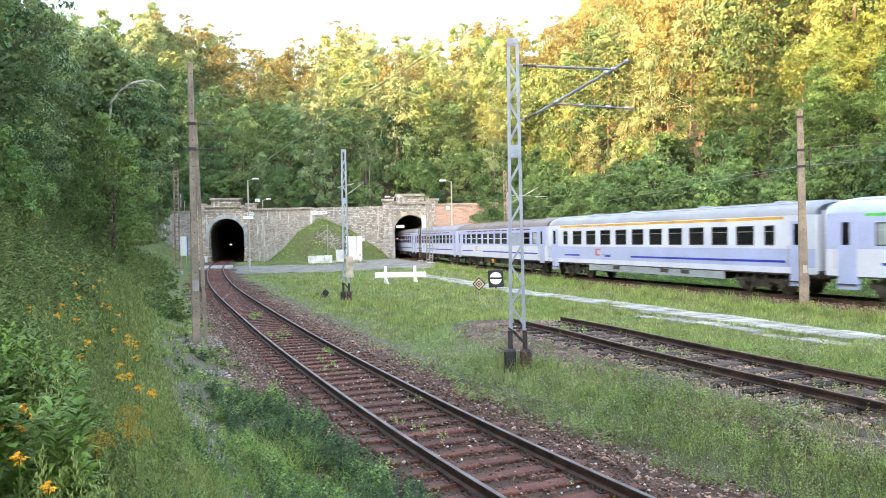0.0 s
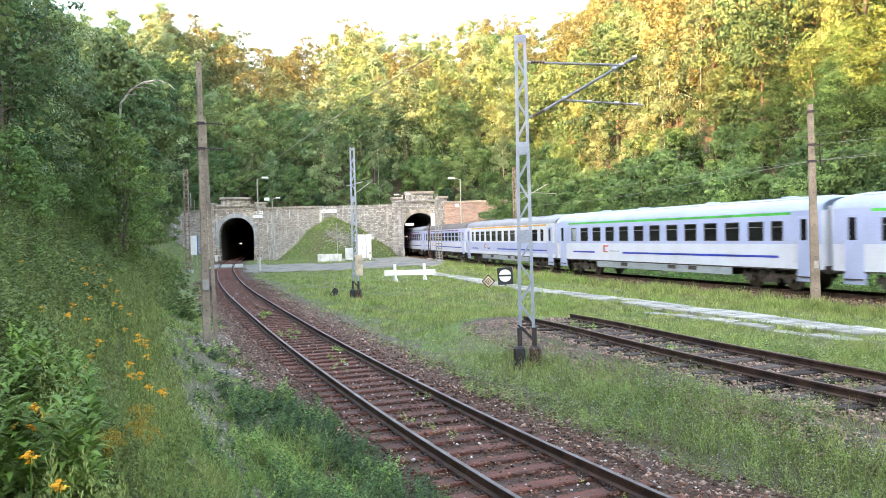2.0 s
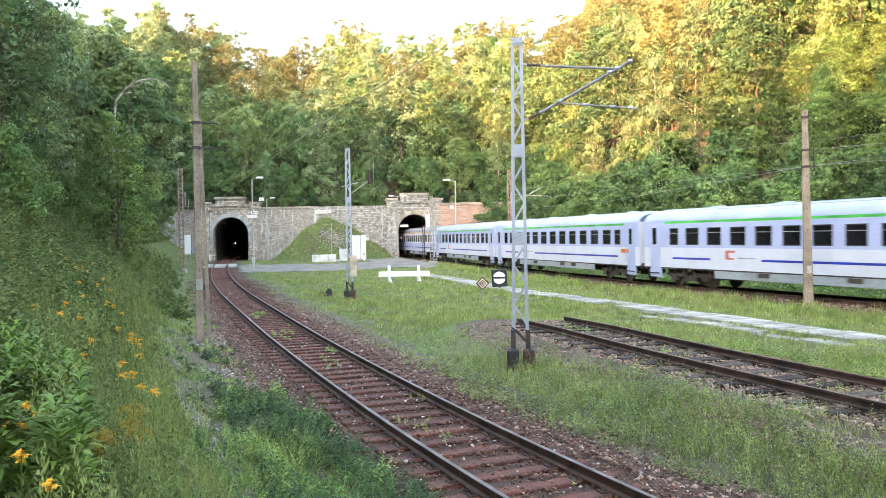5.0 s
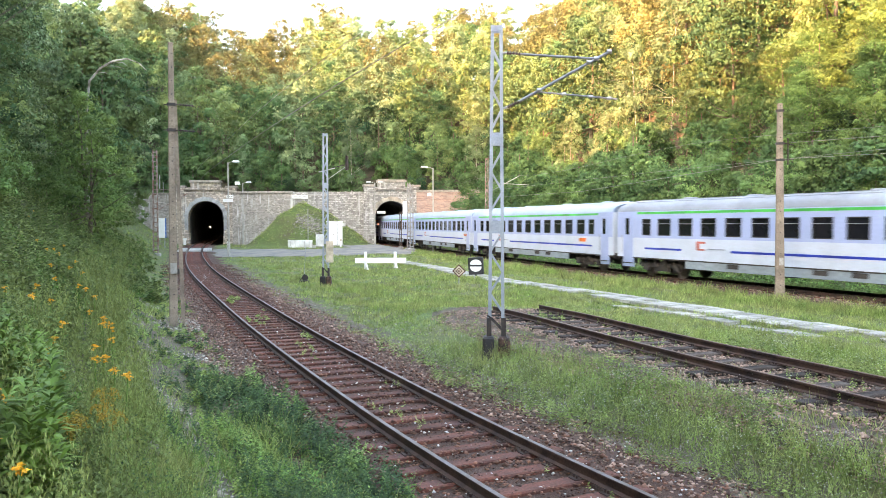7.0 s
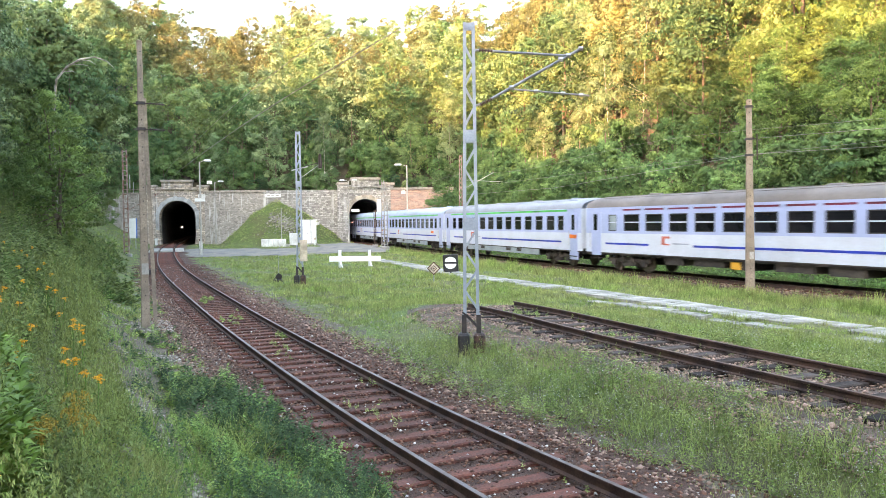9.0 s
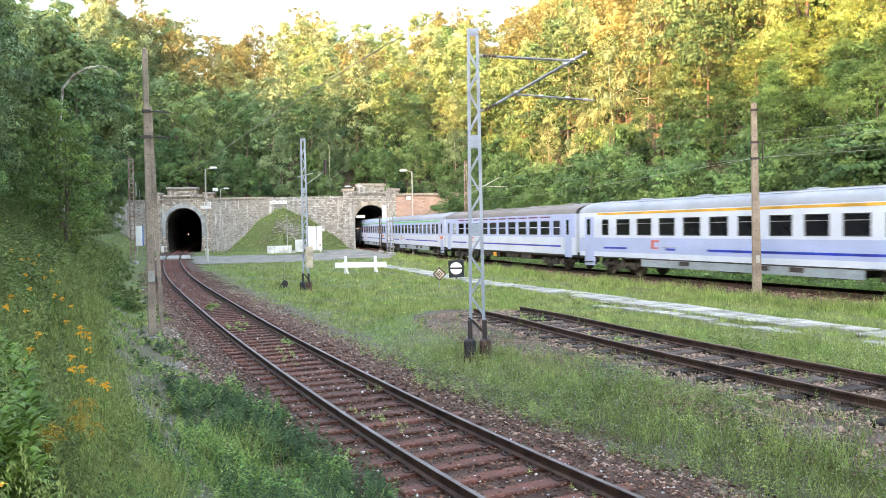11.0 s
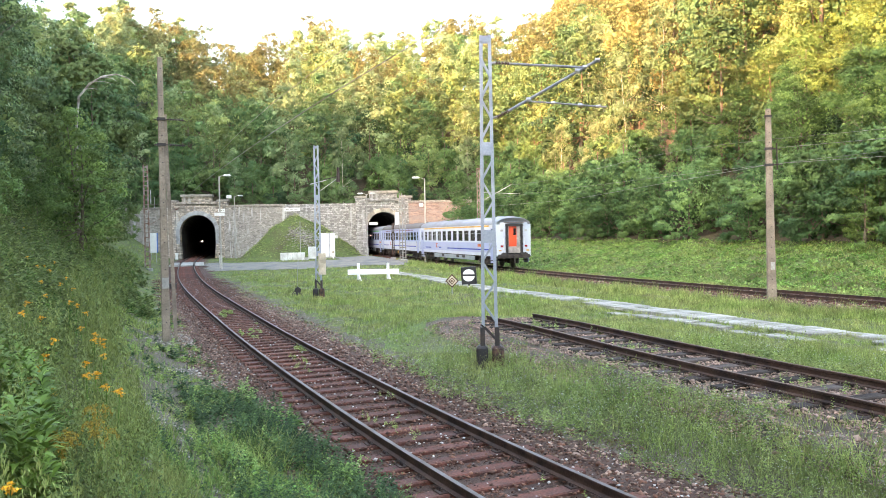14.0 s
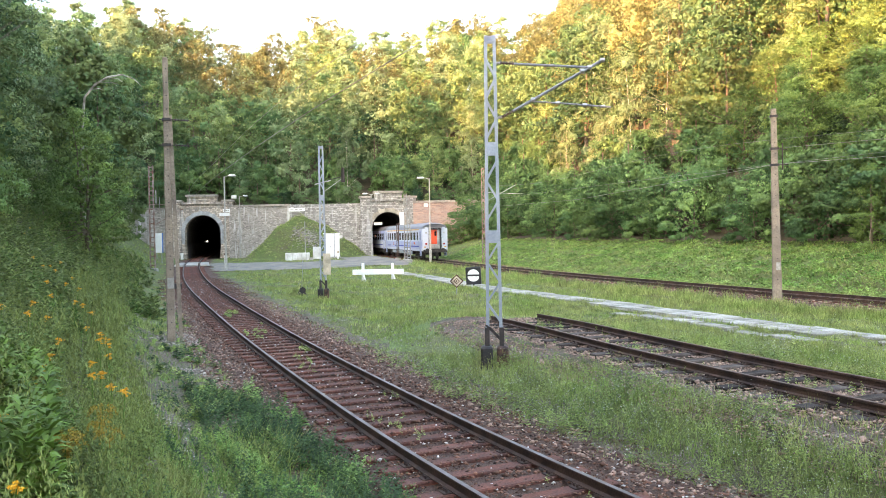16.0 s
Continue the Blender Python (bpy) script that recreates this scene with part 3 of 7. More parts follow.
def scatter_stones(name, n, region, size, mat, seed, label, lift=0.0, zf=None):
    """Loose stones as squashed, skewed octahedra."""
    rg = np.random.default_rng(seed)
    xy = region(rg, n)
    z = ground(xy[:, 0], xy[:, 1]) if zf is None else zf(xy)
    r = size * np.exp(rg.normal(0, 0.35, len(xy)))
    base = np.array([(1, 0, 0), (0, 1, 0), (-1, 0, 0), (0, -1, 0), (0, 0, 0.55), (0, 0, -0.6)], float)
    v = base[None] * (1 + rg.uniform(-0.35, 0.35, (len(xy), 6, 3)))
    v += rg.uniform(-0.25, 0.25, (len(xy), 6, 3))
    a = rg.uniform(0, 6.28, len(xy))
    c, s = np.cos(a)[:, None], np.sin(a)[:, None]
    v = np.stack([v[..., 0] * c - v[..., 1] * s, v[..., 0] * s + v[..., 1] * c, v[..., 2]], -1) * r[:, None, None]
    v += np.concatenate([xy, (z + lift + r * 0.2)[:, None]], 1)[:, None]
    tri = np.array([(0, 1, 4), (1, 2, 4), (2, 3, 4), (3, 0, 4), (1, 0, 5), (2, 1, 5), (3, 2, 5), (0, 3, 5)])
    faces = (np.arange(len(xy))[:, None, None] * 6 + tri[None]).reshape(-1, 3)
    me = bpy.data.meshes.new(name)
    me.vertices.add(len(xy) * 6)
    me.vertices.foreach_set("co", np.ascontiguousarray(v, np.float32).ravel())
    me.loops.add(len(faces) * 3)
    me.loops.foreach_set("vertex_index", faces.astype(np.int32).ravel())
    me.polygons.add(len(faces))
    me.polygons.foreach_set("loop_start", np.arange(0, len(faces) * 3, 3, dtype=np.int32))
    me.materials.append(mat)
    me.update(calc_edges=True)
    return tagged(new(name, me), label, "gravel", "", "stuff")


def bare(x, y):
    """Gravelly patches without growth on the left of the main track."""
    u = lateral(x, y, MAIN)
    return (u > -4.7) & (u < -2.0) & (y < 38) & (wob(x, y, 0.9, 5.0) + 0.3 * wob(x, y, 3.1, 1.0) > 0.45)


def along(line, y0, y1, half, power=1.0, inner=0.0):
    """Random places within half metres of a track, denser near the camera."""
    def f(rg, n):
        y = y0 + (y1 - y0) * rg.random(n) ** power
        w = rg.uniform(inner, half, n) * np.where(rg.random(n) < 0.5, -1, 1)
        sl = np.interp(y, line[0], line[2])
        k = np.sqrt(1 + sl * sl)
        return np.stack([np.interp(y, line[0], line[1]) + w / k, y - w * sl / k], 1)
    return f


def bed_z(line, zf, drop=0.15):
    def f(xy):
        w = np.abs(lateral(xy[:, 0], xy[:, 1], line))
        return np.maximum(ground(xy[:, 0], xy[:, 1]), np.where(w < 1.6, zf(xy[:, 1]) - drop - 0.045, -9))
    return f


scatter_stones("ballast_main", 50000, along(MAIN, -4, 60, 2.6, 1.4), 0.022, M_STONE_R, 1, "rusty brown track ballast", zf=bed_z(MAIN, main_z, 0.132))
scatter_stones("ballast_pale", 2200, along(MAIN, 5, 60, 2.5, 1.7), 0.018, M_STONE_W, 2, "pale stones strewn in the ballast", zf=bed_z(MAIN, main_z, 0.125))
scatter_stones("ballast_siding", 34000, along(SIDING, 4, 25, 2.5, 1.05), 0.022, M_STONE_G, 3, "pinkish gravel of the disused siding",
               zf=bed_z(SIDING, lambda y: SIDING_Z - 0.10 * ramp(y, 20, 26), 0.172))
scatter_stones("ballast_express", 9000, along(EXP, 18, 90, 2.9, 1.5), 0.05, M_STONE_G, 4, "pinkish ballast of the express line",
               zf=bed_z(EXP, lambda y: 0 * y + EXP_Z))


# ---- portals and retaining wall ----
def arch_profile(half, spring, n=14):
    """Horseshoe opening from the left foot over the crown to the right foot: (x, z)."""
    pts = [(-half * 0.94, 0.0), (-half, spring * 0.55), (-half, spring)]
    pts += [(-half * math.cos(math.pi * i / n), spring + half * 1.0 * math.sin(math.pi * i / n)) for i in range(1, n)]
    return pts + [(half, spring), (half, spring * 0.55), (half * 0.94, 0.0)]


def build_portal(name, at, rz, width, z_floor, label, ring_mat, cap_w, shoulder, stub, tunnel, arch=2.36, stone=None):
    """A stone tunnel front: pierced face, pilasters, stepped parapet, voussoirs, lining."""
    t = thing(name, (at[0], at[1], z_floor), label, "tunnel portal", kind="structure", rz=rz)
    stone = stone or M_PORTAL
    half, spring = arch, 6.31 - arch
    prof = arch_profile(half, spring)
    top, depth = 8.25, 1.6
    # pierced face: strips from the opening to the outer edge
    s = Shape()
    w = width / 2
    outer = [(-w, 0.0), (-w, spring * 0.55), (-w, spring)]
    n = len(prof)
    k = n - 6
    for i in range(k):
        f = (i + 1) / (k + 1)
        outer.append((-w + 2 * w * f, top) if 0.12 < f < 0.88 else ((-w, top) if f <= 0.12 else (w, top)))
    outer += [(w, spring), (w, spring * 0.55), (w, 0.0)]
    vs = [(x, 0, z) for x, z in prof] + [(x, 0, z) for x, z in outer] + [(x, depth, z) for x, z in prof]
    fs = [(i, i + 1, n + i + 1, n + i) for i in range(n - 1)] + [(2 * n + i, 2 * n + i + 1, i + 1, i) for i in range(n - 1)]
    s.add(vs, fs)
    for sx in (-1, 1):
        s.add([(sx * w, 0, 0), (sx * w, depth, 0), (sx * w, depth, top), (sx * w, 0, top)], [(0, 1, 2, 3)])
    s.add([(-w, 0, top), (w, 0, top), (w, depth, top), (-w, depth, top)], [(0, 1, 2, 3)])
    part("face", s, stone, t)
    # battered pilasters at both sides
    for sx in (-1, 1):
        p = Shape().box((sx * (w - 0.55), -0.12, 4.0), (1.5, 0.55, 8.0), bev=0.04, taper=0.86)
        part("pilaster", p, stone, t)
        part("coping", Shape().box((sx * (w - 0.60), 0.30, shoulder), (1.75, 1.7, 0.30), bev=0.06), M_CAP, t, "weathered cap stone")
        for j in range(3):
            part("coping_stone", Shape().box((sx * (w - 0.62), 0.20 - 0.02 * j, shoulder - 0.30 - 0.02 * j), (1.52 - 0.1 * j, 1.1, 0.28), bev=0.03), stone, t)
    # raised middle of the parapet with its cap
    part("parapet", Shape().box((0, 0.25, (8.0 + stub) / 2), (cap_w, 1.1, stub - 8.0 + 0.2), bev=0.03), stone, t)
    part("parapet_cap", Shape().box((0, 0.2, stub + 0.16), (cap_w + 0.35, 1.45, 0.32), bev=0.07), M_CAP, t, "weathered cap stone")
    part("string_course", Shape().box((0, -0.06, 7.95), (width - 2.2, 0.32, 0.22), bev=0.04), M_CAP, t)
    # ring of arch stones
    ring = arch_profile(half, spring, 18)
    ring = ring[1:-1]
    for i in range(len(ring) - 1):
        (x0, z0), (x1, z1) = ring[i], ring[i + 1]

        def out(x, z, e):
            dz = max(0.0, z - spring)
            ln = math.hypot(x, dz)
            return (x + e * x / ln, z + e * dz / ln)
        e = 0.62 if i % 2 else 0.54
        (a0, b0), (a1, b1) = out(x0, z0, e), out(x1, z1, e)
        g = 0.012
        q = [(x0, z0), (x1, z1), (a1, b1), (a0, b0)]
        cx, cz = sum(p[0] for p in q) / 4, sum(p[1] for p in q) / 4
        q = [(cx + (px - cx) * (1 - 2 * g), cz + (pz - cz) * (1 - 2 * g)) for px, pz in q]
        vs = [(x, y, z) for y in (-0.10 - 0.02 * (i % 3), 0.10) for x, z in q]
        part("arch_stone", Shape().add(vs, [(0, 1, 2, 3), (0, 4, 5, 1), (1, 5, 6, 2), (2, 6, 7, 3), (3, 7, 4, 0)]), ring_mat, t)
    # sooty lining running into the hill
    ln = Shape()
    L = tunnel
    vs = [(x, y, z) for y in (depth - 0.02, 30, L) for x, z in prof]
    fs = []
    for j in range(2):
        fs += [(j * n + i, j * n + i + 1, (j + 1) * n + i + 1, (j + 1) * n + i) for i in range(n - 1)]
    ln.add(vs, fs)
    ln.add([(-3, 0.02, -0.25), (3, 0.02, -0.25), (3, L, -0.25), (-3, L, -0.25)], [(0, 1, 2, 3)])
    ln.add([(-3, L, -0.3), (3, L, -0.3), (3, L, 7), (-3, L, 7)], [(0, 1, 2, 3)])
    # outer shell so that no daylight leaks in
    ln.add([(-3.4, depth, -0.3), (-3.4, L, -0.3), (-3.4, L, 7.3), (-3.4, depth, 7.3)], [(0, 1, 2, 3)])
    ln.add([(3.4, depth, -0.3), (3.4, L, -0.3), (3.4, L, 7.3), (3.4, depth, 7.3)], [(0, 1, 2, 3)])
    ln.add([(-3.4, depth, 7.3), (3.4, depth, 7.3), (3.4, L, 7.3), (-3.4, L, 7.3)], [(0, 1, 2, 3)])
    turn = math.atan(0.25) - radians(rz)
    ln.v = [(x - (y - depth) * math.tan(turn) if y > depth else x, y, z) for x, y, z in ln.v]
    part("lining", ln, M_SOOT, t, "soot-blackened tunnel lining")
    return t


TILT1, TILT2 = math.degrees(math.atan(0.26)), math.degrees(math.atan(0.235))
portal_1 = build_portal("tunnel_portal_west", P1, 8.0, 8.5, 0.12, "pale stone tunnel portal with stepped parapet over the main line", M_VOUSSG, 4.2, 8.35, 8.95, 90.0, 2.52)
portal_2 = build_portal("tunnel_portal_east", P2, 11.0, 7.7, 0.05, "stone tunnel portal with tawny arch ring swallowing the train", M_VOUSS, 3.9, 8.45, 9.0, 330.0, stone=M_PORTALGREY)


def build_wall(name, x0, x1, top, mat, label, cap=True, thick=0.9, base=-0.4):
    """Retaining wall between two x along wall_y, in short straight lengths."""
    a, b = Vector((x0, float(wall_y(x0)), 0)), Vector((x1, float(wall_y(x1)), 0))
    d = (b - a).length
    t = thing(name, ((a.x + b.x) / 2, (a.y + b.y) / 2 + 0.35, 0), label, "retaining wall", kind="structure",
              rz=math.degrees(math.atan2(b.y - a.y, b.x - a.x)))
    part("masonry", Shape().box((0, 0.0, (top + base) / 2), (d, thick, top - base)), mat, t)
    if cap:
        k = int(d / 1.4)
        me = Shape().box((0, 0, 0), (d / k - 0.015, thick + 0.30, 0.28), bev=0.04).mesh("cap_stone", M_CAP)
        for i in range(k):
            o = new("cap_stone", me)
            o.parent = t
            o.matrix_basis = pose(-d / 2 + d / k * (i + 0.5), -0.06, top + 0.14)
    return t


build_wall("wall_west", -58, P1[0] - 4.0, 7.35, M_WALL, "grey coursed stone retaining wall under the trees")
build_wall("wall_middle", P1[0] + 4.0, -22.0, 7.5, M_WALL, "grey limestone retaining wall with whitish lime streaks")
build_wall("wall_middle_east", -22.0, P2[0] - 3.6, 7.7, M_PORTALGREY, "coarse pale stone retaining wall beside the tunnel", cap=False)
build_wall("wall_east", P2[0] + 3.6, 5.0, 7.6, M_BRICK, "low red brick retaining wall above the embankment")


# ---- the train ----
# white paint with the blue skylight of the shaded valley put into its colour
M_CWHITE = material("coach_white", (0.51, 0.57, 0.67), 0.35, 0, 0.07, 0.8, 12.0, 0.0, (0.46, 0.515, 0.60))
M_CLILAC = material("coach_pale_blue", (0.335, 0.405, 0.62), 0.35, 0, 0.06, 0.8, 12.0, 0.0, (0.30, 0.365, 0.56))
M_CBLUE = material("coach_blue_stripe", (0.015, 0.045, 0.42), 0.55, 0, 0.08, 0.8, 12.0, 0.0)
M_CYELLOW = material("coach_yellow_line", (0.75, 0.40, 0.06), 0.4, 0, 0.08, 0.8, 12.0, 0.0)
M_CGREEN = material("coach_green_line", (0.06, 0.52, 0.10), 0.4, 0, 0.08, 0.8, 12.0, 0.0)
M_CRED = material("coach_dark_red_line", (0.16, 0.015, 0.04), 0.5, 0, 0.08, 0.8, 12.0, 0.0)
M_CLOGO = material("coach_red_mark", (0.52, 0.13, 0.10), 0.5, 0, 0.08, 0.8, 12.0, 0.0)
M_CORANGE = material("orange_board", (0.80, 0.17, 0.03), 0.5, 0, 0.08, 2.0, 12.0, 0.0)
M_CSKIRT = material("coach_grey_skirt", (0.26, 0.315, 0.35), 0.5, 0, 0.2, 0.8, 8.0, 0.05, (0.19, 0.225, 0.25))
M_ROOFBLUE = material("roof_pale_blue", (0.34, 0.43, 0.56), 0.5, 0.0, 0.08, 0.5, 8.0, 0.05, (0.29, 0.365, 0.46))
M_ROOFGREY = material("roof_grey", (0.175, 0.165, 0.16), 0.75, 0, 0.12, 0.5, 8.0, 0.05, (0.13, 0.12, 0.115))
M_ROOFSIL = material("roof_silver", (0.265, 0.295, 0.34), 0.55, 0.1, 0.1, 0.5, 8.0, 0.05, (0.21, 0.23, 0.26))
M_UNDER = material("underframe_dirt", (0.034, 0.031, 0.030), 0.85, 0, 0.3, 2.0, 14.0, 0.3, (0.062, 0.053, 0.047))
M_WHEEL = material("wheel_steel", (0.16, 0.14, 0.125), 0.6, 0.4, 0.2, 2.0, 14.0, 0.1)
# rubber black, also used as the darkness inside the coaches
M_RUBBERCORE = material("rubber_and_dark_core", (0.030, 0.030, 0.033), 0.7, 0, 0.2, 2.0, 14.0, 0.1)
M_GLASS = material("tinted_glass", (0.008, 0.009, 0.012), 0.06, 0, 0.1, 0.5, 4.0, 0.0, (0.012, 0.012, 0.015), spec=0.28)
M_FROST = material("frosted_glass", (0.30, 0.38, 0.40), 0.3, 0, 0.05, 0.5, 4.0, 0.0)
M_DOORRED = material("red_end_door", (0.80, 0.085, 0.030), 0.45, 0, 0.08, 1.0, 8.0, 0.0)
M_CTEXT = material("coach_grey_lettering", (0.30, 0.34, 0.42), 0.5, 0, 0.08, 0.8, 12.0, 0.0)
M_ENDGREY = material("grey_end_panel", (0.42, 0.40, 0.38), 0.6, 0, 0.15, 2.0, 12.0, 0.0)
M_LAMPRED = material("red_lamp_glass", (0.45, 0.02, 0.02), 0.2, 0, 0.05, 2.0, 12.0, 0.0)

HALF_L, BODY_W = 12.05, 1.40
Z0, ZW0, ZW1, ZTOP = 0.98, 2.12, 3.05, 3.42


def half_width(z):
    """Side of the body leans in above the waist."""
    return BODY_W - 0.012 * max(0.0, z - 2.0) - 0.03 * max(0.0, z - 2.9)


def side_shape(sx, spans, levels):
    """Body side from z levels; 'spans' are window holes (y0, y1, z0, z1) in the window band."""
    s = Shape()

    def quad(y0, y1, z0, z1, mi):
        a, b = sx * half_width(z0), sx * half_width(z1)
        vs = [(a, y0, z0), (a, y1, z0), (b, y1, z1), (b, y0, z1)]
        s.add(vs, [(0, 1, 2, 3)] if sx > 0 else [(3, 2, 1, 0)], mi)
    for z0, z1, mi in levels:
        if z0 < ZW0 - 1e-6 or z0 > ZW1 - 1e-6:
            quad(-HALF_L, HALF_L, z0, z1, mi)
            continue
        y = -HALF_L
        for a, b, h0, h1 in spans:
            quad(y, a, z0, z1, mi)
            if h0 > z0:
                quad(a, b, z0, h0, mi)
            if h1 < z1:
                quad(a, b, h1, z1, mi)
            # reveals
            for yy, fl in ((a, 1), (b, -1)):
                w0, w1 = sx * half_width(h0), sx * half_width(h1)
                i = sx * 0.06
                s.add([(w0, yy, h0), (w0 - i, yy, h0), (w1 - i, yy, h1), (w1, yy, h1)], [(0, 1, 2, 3)], mi)
            y = b
        quad(y, HALF_L, z0, z1, mi)
    return s


def build_coach(kind, label, roof_mat, rear=False, orange=(), frost_end=None):
    t = thing("railway_coach", (0, 0, 0), label, "railway coach", "express train")
    band, lower = {"first": (M_CWHITE, M_CLILAC), "second": (M_CLILAC, M_CWHITE), "old": (M_CLILAC, M_CWHITE)}[kind]
    line = {"first": M_CYELLOW, "second": M_CGREEN, "old": M_CRED}[kind]
    # window holes, front to rear
    if kind == "first":
        centres = [(-9.45, 0.62)] + [(-7.9 + 1.76 * i, 1.18) for i in range(10)] + [(9.55, 0.62)]
    elif kind == "second":
        centres = [(-9.5, 0.72)] + [(-8.15 + 1.62 * i, 1.02) for i in range(11)] + [(9.5, 0.72)]
    else:
        centres = [(-9.6, 0.9)] + [(-7.95 + 1.77 * i, 1.28) for i in range(10)] + [(9.6, 0.7)]
    spans = [(c - w / 2, c + w / 2, ZW0 + 0.03, ZW1 - 0.03) for c, w in centres]
    levels = [(Z0, 1.24, 0), (1.24, 2.02, 1), (2.02, ZW0, 2), (ZW0, ZW1, 2), (ZW1, ZTOP, 2)]
    win = {}
    for sx in (-1, 1):
        part("body_side", side_shape(sx, spans, levels), [M_CWHITE, lower, band], t)
        for c, w in centres:
            if w not in win:
                h = ZW1 - ZW0 - 0.06
                g = Shape().box((0, 0, 0), (0.012, w, h)).mesh("pane", M_GLASS)
                fr = Shape()
                for yy in (-w / 2 + 0.022, w / 2 - 0.022):
                    fr.box((0.012, yy, 0), (0.05, 0.044, h))
                for zz in (-h / 2 + 0.022, h / 2 - 0.022):
                    fr.box((0.012, 0, zz), (0.05, w - 0.088, 0.044))
                if kind == "old":
                    fr.box((0.012, 0, 0.02), (0.045, w - 0.088, 0.055), mi=1)
                    win[w] = (g, fr.mesh("window_frame", [M_RUBBERCORE, M_CWHITE]))
                else:
                    fr.box((0.006, 0, h * 0.20), (0.03, w - 0.088, 0.030), mi=1)
                    win[w] = (g, fr.mesh("window_frame", [M_RUBBERCORE, M_STEEL]))
            g, fm = win[w]
            zc = (ZW0 + ZW1) / 2
            o = new("window", fm)
            o.parent = t
            o.matrix_basis = pose(sx * (half_width(zc) - 0.045), c, zc, 0, 0, 0 if sx > 0 else 180)
            p = new("pane", g)
            p.parent = o
            if frost_end and abs(c - frost_end) < 0.4:
                p.data = g.copy()
                p.data.materials[0] = M_FROST
    # black block for the unlit inside behind the panes, floor and end walls
    part("interior", Shape().box((0, 0, 2.2), (2.3, 2 * HALF_L - 0.3, 2.2)), M_RUBBERCORE, t)
    part("floor", Shape().box((0, 0, 1.0), (2.78, 2 * HALF_L - 0.02, 0.16)), M_UNDER, t)
    # roof with rounded ends
    rs = Shape()
    n = 12
    prof = [(half_width(ZTOP) * math.cos(math.pi * i / n), ZTOP + 0.63 * math.sin(math.pi * i / n) ** 0.75) for i in range(n + 1)]
    ends = [(-HALF_L - 0.02, 0.80), (-HALF_L + 0.25, 0.93), (-HALF_L + 0.8, 1.0), (HALF_L - 0.8, 1.0), (HALF_L - 0.25, 0.93), (HALF_L + 0.02, 0.80)]
    vs = [(x * (1 if k > 0.9 else 0.985), y, ZTOP + (z - ZTOP) * k) for y, k in ends for x, z in prof]
    m = n + 1
    fs = [(j * m + i, j * m + i + 1, (j + 1) * m + i + 1, (j + 1) * m + i) for j in range(len(ends) - 1) for i in range(n)]
    fs += [tuple(range(m)), tuple(range(len(vs) - 1, len(vs) - m - 1, -1))]
    rs.add(vs, fs)
    part("roof", rs, roof_mat, t, smooth=True)
    for a in (0.25, 0.36, 0.64, 0.75):
        x = half_width(ZTOP) * math.cos(math.pi * a)
        z = ZTOP + 0.63 * math.sin(math.pi * a) ** 0.75
        part("roof_rib", Shape().box((x, 0, z + 0.008), (0.04, 2 * HALF_L - 2.2, 0.03)), roof_mat, t)
    for y in (-8.5, -3.0, 3.5, 8.0):
        part("roof_vent", Shape().box((0.25, y, ZTOP + 0.655), (0.5, 0.8, 0.09), bev=0.03, taper=0.8), roof_mat, t)
    # painted lines, a hair proud of the body
    for sx in (-1, 1):
        zl = 3.32
        if kind == "old":
            for i in range(10):
                y = -7.95 + 1.77 * i
                part("class_line", Shape().box((sx * (half_width(zl) + 0.004), y, zl - 0.06), (0.01, 1.45, 0.085)), line, t)
        else:
            part("class_line", Shape().box((sx * (half_width(zl) + 0.004), 0, zl), (0.01, 20.6, 0.115)), line, t)
        for a, b in {"first": ((-10.4, 1.6), (3.8, 4.5), (7.6, 9.7)), "second": ((-9.6, 3.3), (6.7, 9.6)),
                     "old": ((-10.2, 3.4), (6.6, 10.2))}[kind]:
            part("blue_line", Shape().box((sx * (half_width(1.47) + 0.004), (a + b) / 2, 1.47), (0.01, b - a, 0.10)), M_CBLUE, t)
        # red mark of the operator, as plain bars
        lg = Shape()
        lg.box((sx * (half_width(1.8) + 0.004), 5.3, 1.86), (0.01, 0.62, 0.10))
        lg.box((sx * (half_width(1.7) + 0.004), 5.5, 1.66), (0.01, 0.22, 0.34))
        lg.box((sx * (half_width(1.7) + 0.004), 5.3, 1.52), (0.01, 0.5, 0.08))
        part("operator_mark", lg, M_CLOGO, t)
        part("lettering_bar", Shape().box((sx * (half_width(1.6) + 0.004), 4.25, 1.56), (0.01, 1.15, 0.06)), M_CTEXT, t)
        # doors: set into the body at both ends
        for y in (-11.15, 11.05):
            d = Shape().box((0, 0, 0), (0.03, 0.86, 2.36), bev=0.01)
            door = part("door", d, M_CLILAC, t)
            door.matrix_basis = pose(sx * (half_width(2.0) + 0.006), y, 2.00)
            part("door_window", Shape().box((sx * 0.014, 0.06, 0.62), (0.012, 0.34, 0.88), bev=0.004), M_GLASS, door)
            part("handrail", Shape().rod((sx * 0.05, 0.52, -0.75), (sx * 0.05, 0.52, 0.15), 0.016, n=6), M_STEEL, door)
            part("step", Shape().box((sx * -0.10, 0, -1.34), (0.34, 0.8, 0.05)).box((sx * -0.16, 0, -1.12), (0.30, 0.8, 0.04)), M_UNDER, door)
            if kind != "old":
                part("door_skirt", Shape().box((sx * -0.03, 0, -1.32), (0.06, 1.0, 0.44), bev=0.015), M_CLILAC, door)
        for y in orange:
            part("route_board", Shape().box((sx * (half_width(1.75) + 0.012), y, 1.80), (0.02, 0.85, 0.22)), M_CORANGE, t, "orange destination board")
